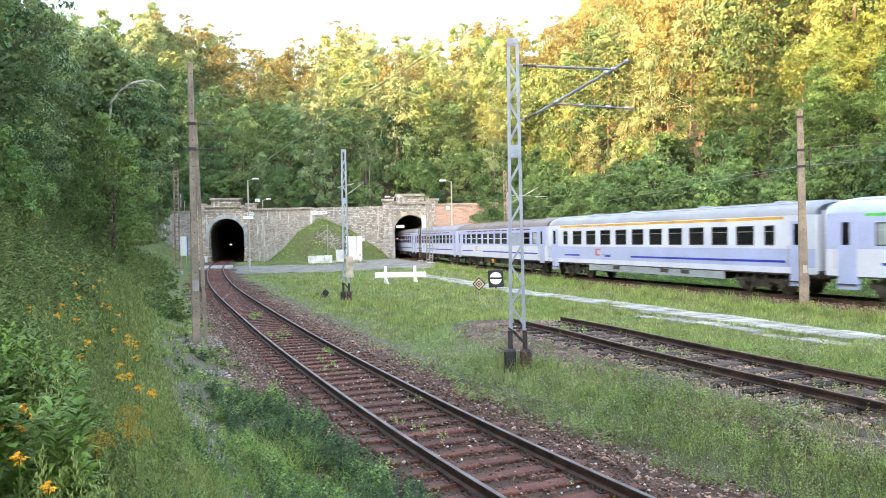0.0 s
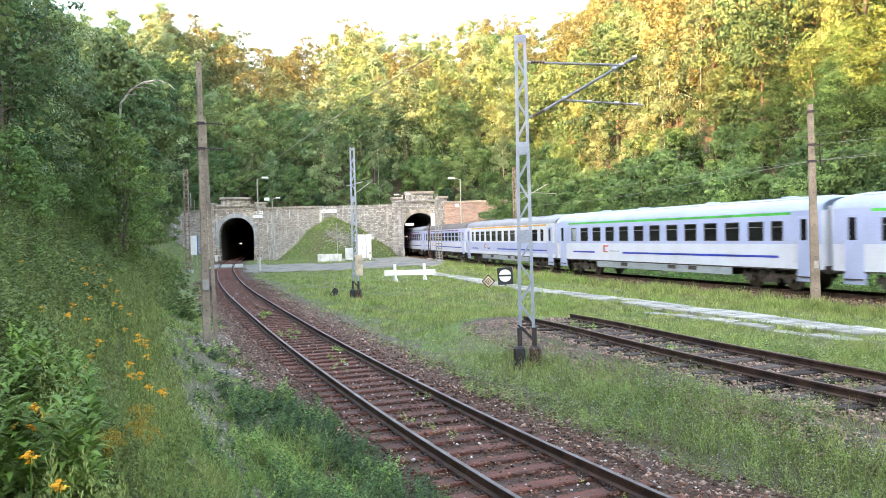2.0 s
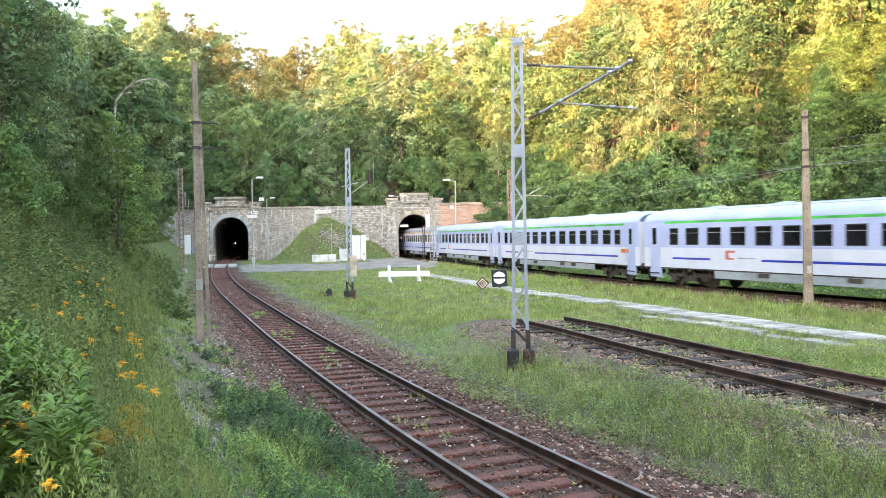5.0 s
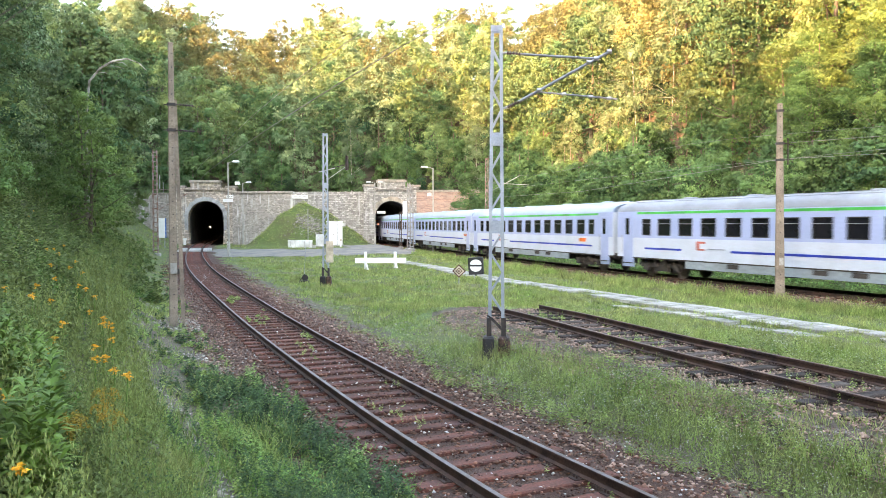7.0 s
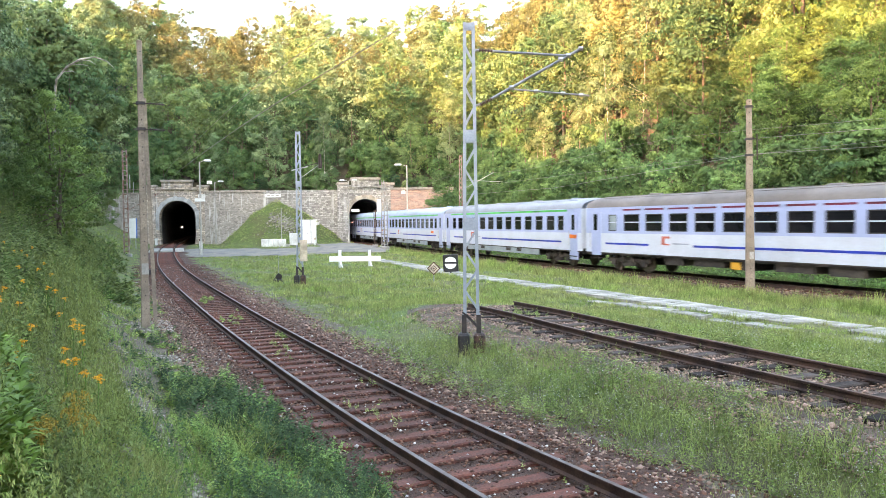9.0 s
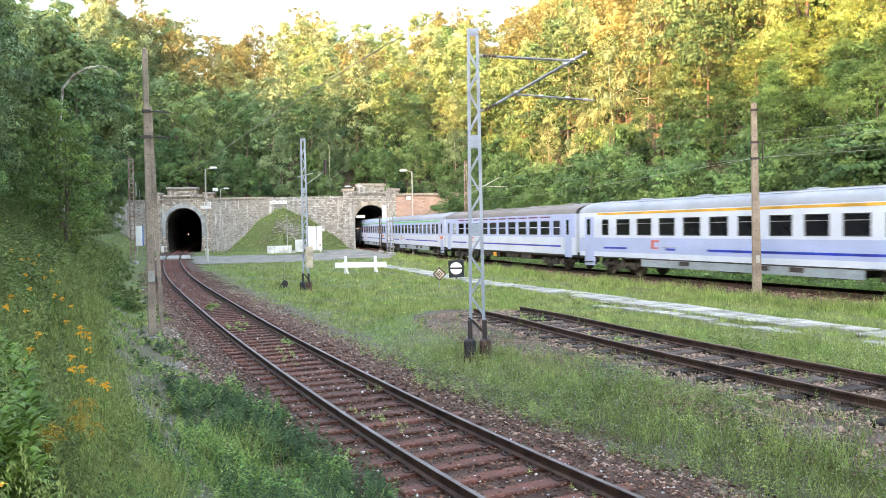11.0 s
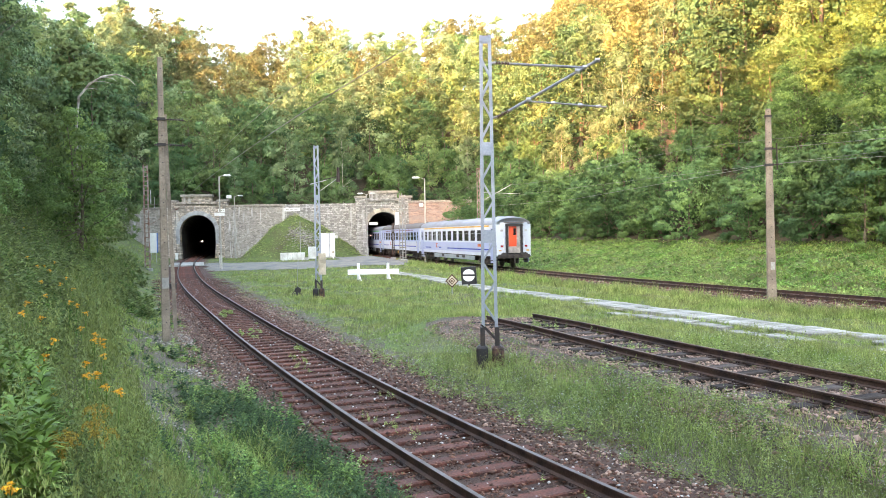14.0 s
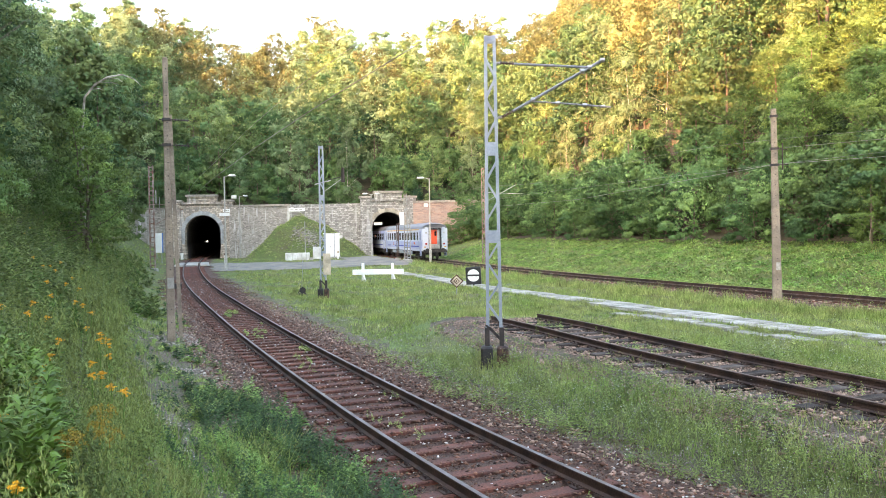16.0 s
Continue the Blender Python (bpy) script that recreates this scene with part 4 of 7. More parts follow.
    # skirts between the bogies, boxes below the floor
    if kind != "old":
        for sx in (-1, 1):
            part("skirt", Shape().box((sx * 1.34, 0.0, 0.79), (0.07, 12.9, 0.46), bev=0.02), M_CSKIRT, t)
            for y in (3.2, -1.6, -3.4):
                part("vent_grille", Shape().box((sx * 1.38, y, 0.80), (0.02, 0.7, 0.20)), M_UNDER, t)
    rnd = random.Random(len(label))
    for y, w, h in ((-4.6, 1.6, 0.46), (-2.2, 2.0, 0.40), (0.6, 1.2, 0.5), (2.6, 1.9, 0.38), (4.9, 1.3, 0.44)):
        part("equipment_box", Shape().box((0, y, 0.74), (2.2 if kind != "old" else 2.5, w, h), bev=0.03), M_UNDER, t)
    if kind == "old":
        part("battery_box", Shape().box((-1.24, 0.9, 0.72), (0.1, 0.6, 0.4), bev=0.02), M_CYELLOW, t, "yellow cover")
        part("solebar", Shape().box((0, 0, 0.92), (2.66, 2 * HALF_L - 0.1, 0.14)), M_UNDER, t)
    # bogies
    for y in (-8.6, 8.6):
        bg = new("bogie")
        bg.parent = t
        bg.matrix_basis = pose(0, y, 0)
        f = Shape()
        for sx in (-1, 1):
            f.box((sx * 1.02, 0, 0.62), (0.16, 3.5, 0.20), bev=0.03)
            f.box((sx * 1.02, 0, 0.46), (0.2, 1.1, 0.3), bev=0.03)
            for yy in (-1.25, 1.25):
                f.box((sx * 1.06, yy, 0.50), (0.22, 0.42, 0.34), bev=0.03)
                f.rod((sx * 1.04, yy - 0.33, 0.5), (sx * 1.04, yy - 0.33, 0.86), 0.10, n=8)
                f.rod((sx * 1.04, yy + 0.33, 0.5), (sx * 1.04, yy + 0.33, 0.86), 0.10, n=8)
            f.rod((sx * 1.12, -0.35, 0.52), (sx * 1.12, -0.35, 0.95), 0.13, n=8)
            f.rod((sx * 1.12, 0.35, 0.52), (sx * 1.12, 0.35, 0.95), 0.13, n=8)
        f.box((0, 0, 0.66), (2.2, 0.5, 0.26))
        part("bogie_frame", f, M_UNDER, bg)
        for yy in (-1.25, 1.25):
            for sx in (-1, 1):
                wh = Shape().rod((sx * 0.68, yy, 0.46), (sx * 0.81, yy, 0.46), 0.455, n=20)
                wh.rod((sx * 0.67, yy, 0.46), (sx * 0.70, yy, 0.46), 0.485, n=20)
                part("wheel", wh, M_WHEEL, bg)
    # ends: corner panels, gangway with folding bellows, buffers
    for sy in (-1, 1):
        y = sy * HALF_L
        e = Shape()
        for sx in (-1, 1):
            e.box((sx * 1.03, y, 2.2), (0.72, 0.08, 2.4), bev=0.03)
        e.box((0, y, 3.42), (2.2, 0.08, 0.3))
        part("end_panel", e, M_CWHITE if (sy < 0 or kind != "old") else M_CWHITE, t)
        g = Shape()
        for sx in (-1, 1):
            g.box((sx * 0.60, y + sy * 0.14, 2.20), (0.16, 0.24, 2.25), bev=0.05)
        g.box((0, y + sy * 0.14, 3.36), (1.4, 0.24, 0.16), bev=0.05)
        part("gangway_bellows", g, M_RUBBERCORE, t, "black rubber gangway surround")
        part("end_door", Shape().box((0, y + sy * 0.03, 2.28), (1.02, 0.05, 2.1)), M_ENDGREY, t)
        part("buffer_beam", Shape().box((0, y - sy * 0.05, 0.98), (2.6, 0.22, 0.30), bev=0.02), M_UNDER, t)
        for sx in (-1, 1):
            b = Shape().rod((sx * 0.87, y, 1.04), (sx * 0.87, y + sy * 0.16, 1.04), 0.10, n=10)
            b.rod((sx * 0.87, y + sy * 0.15, 1.04), (sx * 0.87, y + sy * 0.195, 1.04), 0.24, n=16)
            part("buffer", b, M_UNDER, t)
            part("pipe", Shape().tube([(sx * 0.35, y, 0.92), (sx * 0.36, y + sy * 0.14, 0.75), (sx * 0.30, y + sy * 0.16, 0.55), (sx * 0.2, y + sy * 0.1, 0.5)], 0.022), M_RUBBERCORE, t)
        part("coupling", Shape().bar((0, y, 1.0), (0, y + sy * 0.18, 0.95), 0.10, 0.10).bar((0, y + sy * 0.16, 1.0), (0, y + sy * 0.18, 0.55), 0.12, 0.05), M_UNDER, t)
    if rear:
        y = -HALF_L
        part("end_shutter", Shape().box((-0.10, y - 0.075, 2.50), (0.62, 0.03, 1.55), bev=0.01), M_DOORRED, t, "bright red end door")
        part("kick_plate", Shape().box((-0.10, y - 0.075, 1.48), (0.62, 0.03, 0.40)), M_ENDGREY, t)
        part("door_edge", Shape().box((0.35, y - 0.08, 2.3), (0.20, 0.05, 1.95)), M_ENDGREY, t)
        part("sight_glass", Shape().box((0.05, y - 0.095, 2.85), (0.22, 0.02, 0.5)), M_GLASS, t)
        part("end_roof_rim", Shape().box((0, y - 0.10, 3.55), (1.55, 0.28, 0.08), bev=0.02), M_ROOFGREY, t)
        for sx in (-1, 1):
            for z in (1.75, 2.95):
                part("tail_lamp", Shape().box((sx * 0.98, y - 0.06, z), (0.2, 0.06, 0.16), bev=0.02), M_LAMPRED if z < 2 else M_STEEL, t)
            part("end_label", Shape().box((sx * 1.12, y - 0.05, 1.42), (0.22, 0.02, 0.10)), M_CYELLOW, t)
            part("end_handrail", Shape().rod((sx * 0.86, y - 0.1, 1.4), (sx * 0.86, y - 0.1, 2.4), 0.015, n=6), M_WHITE, t)
    return t


# from the first coach seen entering the tunnel to the last: index 0 ends at the joint J0
COACHES = [
    (-3, build_coach("old", "white and pale blue coach with a grey roof", M_ROOFGREY)),
    (-2, build_coach("old", "white and pale blue coach with a dull grey roof", M_ROOFSIL)),
    (-1, build_coach("old", "older white and pale blue coach with divided windows", M_ROOFGREY, frost_end=-9.6)),
    (0, build_coach("first", "first-class coach with a yellow line over the windows", M_ROOFSIL)),
    (1, build_coach("second", "pale blue and white coach with a green line", M_ROOFBLUE, frost_end=9.5)),
    (2, build_coach("second", "pale blue coach with a green line and orange board", M_ROOFBLUE, orange=(-10.4,))),
    (3, build_coach("second", "coach with pale blue roof, green line and rounded windows", M_ROOFBLUE, orange=(-8.4,))),
    (4, build_coach("second", "coach with a silver ribbed roof and green line", M_ROOFSIL, orange=(-11.1,))),
    (5, build_coach("old", "older coach with grey roof and dark red line", M_ROOFGREY, frost_end=9.6)),
    (6, build_coach("first", "last first-class coach with a red end door", M_ROOFSIL, rear=True, orange=(-7.9,))),
]

_cy = EXP[0]
_cx = EXP[1]
_arc = np.concatenate([[0], np.cumsum(np.hypot(np.diff(_cx), np.diff(_cy)))])
_arc -= np.interp(112.0, _cy, _arc)


def on_express(s):
    """Place on the express line s metres past the portal."""
    return Vector((float(np.interp(s, _arc, _cx)), float(np.interp(s, _arc, _cy)), EXP_Z))


def joint(t):
    """Way of the joint behind coach 0 along the line."""
    return -84.84 + 12.631 * t + float(np.interp(t, [0, 2, 4, 6.3, 9, 11.3, 12, 14, 15, 16], [1.75, 1.17, 0.5, -0.3, -0.7, -0.15, 0.2, 0.75, 0.85, 1.0]))


def motions():
    for k, coach in COACHES:
        rows = []
        for i in range(33):
            t = i * 0.5
            mid = joint(t) - k * 24.46 + 12.23
            a, b = on_express(mid - 8.6), on_express(mid + 8.6)
            d = b - a
            c = (a + b) / 2
            rows.append((t, pose(c.x, c.y, c.z, 0, 0, math.degrees(math.atan2(-d.x, d.y)))))
        walk(coach, rows)


# ---- trees ----
def leaf_cloud(rg, centres, radii, per, size, flat=0.75, up=0.52, droop=0.25, shell=0.55, corners=4):
    """Kite-shaped or, for far trees, three-cornered leaves over clumps: array (n, corners, 3)."""
    k = len(centres)
    n = k * per
    ci = np.repeat(np.arange(k), per)
    d = rg.normal(size=(n, 3))
    d /= np.linalg.norm(d, axis=1)[:, None]
    d[:, 2] = np.where(d[:, 2] < -0.6, -d[:, 2], d[:, 2])
    rad = radii[ci] * (shell + (1 - shell) * rg.random(n) ** 0.6)
    pos = centres[ci] + d * rad[:, None] * np.array([1, 1, flat])
    nrm = d * 1.05 + np.array([0, 0, up * 0.7]) + rg.normal(size=(n, 3)) * 0.2
    nrm /= np.linalg.norm(nrm, axis=1)[:, None]
    t = np.cross(nrm, rg.normal(size=(n, 3)))
    t /= np.linalg.norm(t, axis=1)[:, None] + 1e-9
    t[:, 2] -= droop
    b = np.cross(nrm, t)
    sz = size * rg.uniform(0.6, 1.35, n)[:, None]
    if corners == 3:
        return np.stack([pos - t * sz * 0.5 - b * sz * 0.4, pos + t * sz * 0.62, pos - t * sz * 0.3 + b * sz * 0.5], 1)
    return np.stack([pos - t * sz * 0.5, pos + b * sz * 0.30, pos + t * sz * 0.55, pos - b * sz * 0.30], 1)


def crown_clumps(rg, h, base, rx, count, clump):
    """Clump centres and radii: boughs spread unevenly over an egg-shaped crown, clumps over the outer side of each bough."""
    out, rad = [], []
    boughs = max(7, count // 7)
    for i in range(boughs):
        f = (i + rg.uniform(0.15, 0.85)) / boughs
        env = rx * (math.sin(math.pi * min(1, 0.22 + 0.76 * f)) ** 0.6) * rg.uniform(0.62, 1.12)
        a = i * 2.4 + rg.uniform(-0.6, 0.6)
        br = rx * rg.uniform(0.30, 0.46) * (1.0 - 0.3 * f)
        r = max(0.0, env - br * 0.55)
        bx, by, bz = r * math.cos(a), r * math.sin(a), base + (h - base) * f - br * 0.2
        for j in range(count // boughs):
            d = rg.normal(size=3) + np.array([0.7 * math.cos(a), 0.7 * math.sin(a), 0.55])
            d /= np.linalg.norm(d)
            q = br * rg.uniform(0.45, 1.05)
            out.append((bx + d[0] * q, by + d[1] * q, max(0.15, bz + d[2] * q * 0.8)))
            rad.append(clump * rg.uniform(0.34, 0.74) * (1.0 - 0.25 * f))
    return np.array(out), np.array(rad)


def trunk_shape(rg, h, r0, clumps, lean=0.3, limbs=12, n=7):
    s = Shape()
    top = Vector((rg.uniform(-lean, lean), rg.uniform(-lean, lean), h * 0.9))
    pts, rs = [], []
    for i in range(6):
        f = i / 5
        pts.append((top.x * f + rg.uniform(-0.08, 0.08) * (0 < i), top.y * f + rg.uniform(-0.08, 0.08) * (0 < i), top.z * f - 0.4 * (i == 0)))
        rs.append(r0 * (1.25 if i == 0 else 1 - 0.85 * f))
    s.tube(pts, rs, n)
    order = rg.permutation(len(clumps))[:limbs]
    for j in order:
        c = clumps[j]
        z = max(0.25 * h, c[2] - 0.25 * h * rg.uniform(0.4, 1.0))
        f = min(1, z / (0.9 * h))
        a = Vector((top.x * f, top.y * f, z))
        e = Vector(c)
        m = a.lerp(e, 0.5) + Vector((0, 0, -0.15 * (e - a).length * rg.uniform(-0.5, 1)))
        r = r0 * (1 - 0.8 * f) * 0.5
        s.tube([a, m, e], [r, r * 0.6, r * 0.2], 5)
    return s


TREE_LEAVES = {}


def core_leaves(rg, h, base, rx, n, size, corners=4):
    """Large leaf masses deep in the crown, which close it against the light."""
    f = rg.random(n)
    env = rx * np.sin(np.pi * np.minimum(1, 0.20 + 0.78 * f)) ** 0.65
    a, r = rg.uniform(0, 6.283, n), env * 0.52 * np.sqrt(rg.random(n))
    c = np.stack([r * np.cos(a), r * np.sin(a), base + (h - base) * (0.02 + 0.86 * f)], 1)
    t, b = rg.normal(size=(n, 3)), rg.normal(size=(n, 3))
    t /= np.linalg.norm(t, axis=1)[:, None]
    b -= t * (t * b).sum(1)[:, None]
    b /= np.linalg.norm(b, axis=1)[:, None]
    s = size * rg.uniform(0.7, 1.2, n)[:, None]
    if corners == 3:
        return np.stack([c - t * s * 0.5 - b * s * 0.4, c + t * s * 0.6, c - t * s * 0.3 + b * s * 0.55], 1)
    return np.stack([c - t * s * 0.5, c + b * s * 0.42, c + t * s * 0.5, c - b * s * 0.42], 1)


def veil_leaves(rg, h, base, rx, n, size, corners=4):
    """Loose leaves all over the outer crown, which knit the boughs together and round the top."""
    f = 0.28 + 0.72 * rg.random(n) ** 0.8
    env = rx * np.sin(np.pi * np.minimum(0.985, 0.22 + 0.76 * f)) ** 0.6
    a = rg.uniform(0, 6.283, n)
    bump = 1 + 0.16 * np.sin(3 * a + 5 * f) + 0.12 * np.sin(5 * a - 9 * f)
    r = env * bump * (0.55 + 0.45 * np.sqrt(rg.random(n)))
    d = np.stack([np.cos(a), np.sin(a), 0.5 + 0 * a], 1) + rg.normal(0, 0.5, (n, 3))
    d /= np.linalg.norm(d, axis=1)[:, None]
    c = np.stack([r * np.cos(a), r * np.sin(a), base + (h * 1.03 - base) * f], 1) + rg.normal(0, 0.12, (n, 3))
    t = np.cross(d, rg.normal(size=(n, 3)))
    t /= np.linalg.norm(t, axis=1)[:, None] + 1e-9
    b = np.cross(d, t)
    s = size * rg.uniform(0.6, 1.35, n)[:, None]
    if corners == 3:
        return np.stack([c - t * s * 0.5 - b * s * 0.4, c + t * s * 0.62, c - t * s * 0.3 + b * s * 0.5], 1)
    return np.stack([c - t * s * 0.5, c + b * s * 0.3, c + t * s * 0.55, c - b * s * 0.3], 1)


def build_tree(key, seed, h, base, rx, count, per, clump, leaf, mat, bark, r0, label, flat=0.75, shell=0.55, droop=0.25, corners=3):
    rg = np.random.default_rng(seed)
    c, r = crown_clumps(rg, h, base, rx, count, clump)
    lv = leaf_cloud(rg, c, r, per, leaf, flat, droop=droop, shell=shell, corners=corners)
    lv = np.concatenate([lv, core_leaves(rg, h, base, rx, 420, 0.10 * rx, corners), veil_leaves(rg, h, base, rx, len(lv) // 9, leaf * 1.05, corners)])
    TREE_LEAVES[key] = (lv, mat)
    t = thing("tree", (0, 0, -300), label, "tree", "trees on the slopes")
    part("trunk", trunk_shape(rg, h, r0, c), bark, t, smooth=True)
    part("crown", soup("crown", lv, mat, corners), mat, t)
    return t


PROTO = {
    "beech": build_tree("beech", 11, 14.0, 0.6, 4.4, 112, 82, 1.55, 0.225, M_LEAF_A, M_TWIG, 0.2, "green beech with layered foliage on the slope", 0.55, 0.55),
    "beech2": build_tree("beech2", 12, 16.0, 0.8, 4.7, 119, 80, 1.6, 0.225, M_LEAF_D, M_TWIG, 0.22, "tall beech on the slope, evening gold put into its leaf colour", 0.6, 0.55),
    "oak": build_tree("oak", 13, 13.0, 0.5, 4.9, 112, 82, 1.6, 0.225, M_LEAF_C, M_TWIG, 0.24, "dark green broad-leaved tree on the slope", 0.65, 0.6),
    "birch": build_tree("birch", 14, 15.0, 1.2, 3.0, 91, 72, 1.2, 0.165, M_LEAF_B, M_BIRCH, 0.085, "slender birch with light loose foliage", 1.1, 0.15, 0.8),
    "hazel": build_tree("hazel", 15, 6.0, 0.1, 3.0, 63, 100, 1.05, 0.165, M_LEAF_H, M_TWIG, 0.09, "bushy green hazel at the wood's edge", 0.45, 0.35),
    "hazel2": build_tree("hazel2", 16, 5.0, 0.1, 2.7, 56, 100, 1.0, 0.16, M_LEAF_C, M_TWIG, 0.08, "low dark green shrub at the wood's edge", 0.5, 0.35),
    "near": build_tree("near", 17, 12.5, 0.3, 4.0, 112, 96, 1.4, 0.14, M_LEAF_A, M_TWIG, 0.2, "leafy green hornbeam on the bank", 0.5, 0.5, corners=4),
    "near2": build_tree("near2", 18, 10.0, 0.2, 3.4, 105, 96, 1.25, 0.138, M_LEAF_N, M_TWIG, 0.17, "leafy elm on the bank, leaf colour darkened for shade", 0.5, 0.5, corners=4),
    "thicket": build_tree("thicket", 19, 4.2, 0.1, 2.2, 63, 58, 0.9, 0.14, M_LEAF_N, M_TWIG, 0.06, "dense shrub on the bank, leaf colour darkened for shade", 0.6, 0.3, corners=4),
}
TREE_H = {"beech": 14.0, "beech2": 16.0, "oak": 13.0, "birch": 15.0, "hazel": 6.0}
WOOD, FARWOOD = [], []
_rt = random.Random(5)


def plant(key, x, y, sc=1.0, sink=0.15):
    """A copy of a tree on the ground, turned and scaled."""
    a = _rt.uniform(0, 360)
    m = pose(x, y, gz(x, y) - sink, _rt.uniform(-3, 3), _rt.uniform(-3, 3), a) @ Matrix.Diagonal((sc, sc, sc * _rt.uniform(0.9, 1.12), 1))
    o = copy_thing(PROTO[key], m)
    o.scale = m.to_scale()
    return o


def far_tree(key, x, y, sc):
    FARWOOD.append((key, x, y, gz(x, y), sc, _rt.uniform(0, 6.283)))


def grid_sites(x0, x1, y0, y1, step, keep):
    rows = []
    y = y0
    j = 0
    while y < y1:
        x = x0 + (step / 2 if j % 2 else 0)
        while x < x1:
            px, py = x + _rt.uniform(-0.34, 0.34) * step, y + _rt.uniform(-0.34, 0.34) * step
            if keep(px, py):
                rows.append((px, py))
            x += step
        y += step * 0.87
        j += 1
    return rows


def side(x, y):
    return float(lateral(x, y, MAIN)), float(lateral(x, y, EXP)), float(y - wall_y(x))


def edge_scale(x, y, h, rx, sc):
    """Size of a tree on the left bank: the wood's edge steps down from tall trees to low growth towards the track."""
    b = -(x + 0.7 * rx * sc) / y
    top = 3.03 + y * (0.06 + 2.15 * max(b - 0.395, -0.02))
    return min(sc, (top - gz(x, y)) / h)


def build_woods():
    # right slope
    def right(x, y):
        u, v, c = side(x, y)
        return 14.0 < v < 66 and c < 92 and x < y * 0.80 + 16 and not (c > -14 and v < 20)
    for x, y in grid_sites(0, 110, 22, 204, 6.2, right):
        u, v, c = side(x, y)
        # upper, sunlit trees are mostly beech2, whose leaves are toned golden
        key = _rt.choice(["beech", "beech", "oak", "birch"] if v < 26 else ["beech2", "beech2", "beech2", "birch", "beech2", "oak"])
        sc = _rt.uniform(0.72, 1.25) * (0.72 if v < 19 else 1)
        WOOD.append((key, x, y, sc))
    # shrubs along the foot of the right slope
    y = 16.0
    while y < 104:
        v = _rt.uniform(10.2, 13.6)
        sl = float(np.interp(y, EXP[0], EXP[2]))
        k = math.sqrt(1 + sl * sl)
        x = float(xe(y)) + v * k * 0.94
        plant("hazel", x, y + 3, _rt.uniform(0.6, 1.05))
        y += _rt.uniform(1.1, 2.3)

    for x, y, sc in ((-33.6, 76.5, 1.15), (-35.6, 78.0, 1.2), (-37.5, 80.5, 1.2)):
        plant("beech", x, y, sc)
    for x, y, sc in ((0.6, 107.2, 0.55), (2.6, 106.6, 0.8), (5.0, 105.0, 0.9), (7.6, 103.0, 0.9), (-0.8, 109.0, 0.4), (3.8, 108.4, 1.0), (6.6, 106.6, 1.1)):
        plant("hazel", x, y, sc)
    # slope behind the portals
    def back(x, y):
        u, v, c = side(x, y)
        return 3.2 < c < 92 and v < 20.5 and u > -16 and abs(x + 20) < 70
    for x, y in grid_sites(-75, 22, 112, 204, 6.5, back):
        u, v, c = side(x, y)
        # sun-toned beech2 only stands high up, where the evening light falls
        key = _rt.choice(["beech", "beech", "oak", "birch"] if c < 26 else ["beech2", "birch", "beech", "beech2", "birch"])
        sc = _rt.uniform(0.72, 1.22) * (0.62 if c < 8 else 1)
        WOOD.append((key, x, y, sc))
    # understorey between the first trees
    for x, y in grid_sites(-60, 60, 24, 140, 4.6, lambda x, y: (13.6 < side(x, y)[1] < 34 and side(x, y)[2] < 4) or (3 < side(x, y)[2] < 22 and side(x, y)[1] < 21 and side(x, y)[0] > -14)):
        if x < y * 0.66 + 8:
            WOOD.append(("hazel", x, y, _rt.uniform(0.6, 1.0)))
    # low growth hanging over the wall top
    for i in range(26):
        x = -52 + i * 2.2 + _rt.uniform(-0.6, 0.6)
        if abs(x - P1[0]) > 3.5 and abs(x - P2[0]) > 3.5:
            plant("hazel2", x, float(wall_y(x)) + 2.6, _rt.uniform(0.35, 0.6))

    # left slope
    def left(x, y):
        u, v, c = side(x, y)
        return -62 < u < -13 and c < 70 and x > -y * 0.62 - 22 and y > 14
    for x, y in grid_sites(-110, 0, 12, 180, 6.0, left):
        u, v, c = side(x, y)
        if y < 52 and u > -30:
            continue
        key = _rt.choice(["beech", "birch", "birch", "beech"] if u > -26 else ["birch", "beech", "birch", "oak", "beech"])
        sc = _rt.uniform(0.8, 1.15)
        WOOD.append((key, x, y, sc))
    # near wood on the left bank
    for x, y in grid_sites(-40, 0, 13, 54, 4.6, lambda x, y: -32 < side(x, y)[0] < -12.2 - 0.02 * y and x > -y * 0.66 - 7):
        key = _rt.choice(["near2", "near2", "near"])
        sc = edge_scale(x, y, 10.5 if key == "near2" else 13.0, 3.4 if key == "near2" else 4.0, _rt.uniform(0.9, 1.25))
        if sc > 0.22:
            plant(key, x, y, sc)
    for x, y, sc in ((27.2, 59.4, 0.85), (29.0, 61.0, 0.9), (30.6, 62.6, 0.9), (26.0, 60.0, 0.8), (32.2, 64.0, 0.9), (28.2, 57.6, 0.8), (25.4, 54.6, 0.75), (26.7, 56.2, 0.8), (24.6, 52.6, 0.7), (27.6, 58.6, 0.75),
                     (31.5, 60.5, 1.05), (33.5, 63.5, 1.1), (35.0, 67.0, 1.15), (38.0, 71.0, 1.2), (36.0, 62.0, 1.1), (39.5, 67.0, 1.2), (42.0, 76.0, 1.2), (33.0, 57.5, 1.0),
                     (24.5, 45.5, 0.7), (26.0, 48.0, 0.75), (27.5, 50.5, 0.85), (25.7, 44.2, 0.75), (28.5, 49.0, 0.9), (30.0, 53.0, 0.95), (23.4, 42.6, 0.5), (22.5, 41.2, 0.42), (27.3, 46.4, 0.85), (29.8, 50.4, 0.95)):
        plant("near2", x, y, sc)
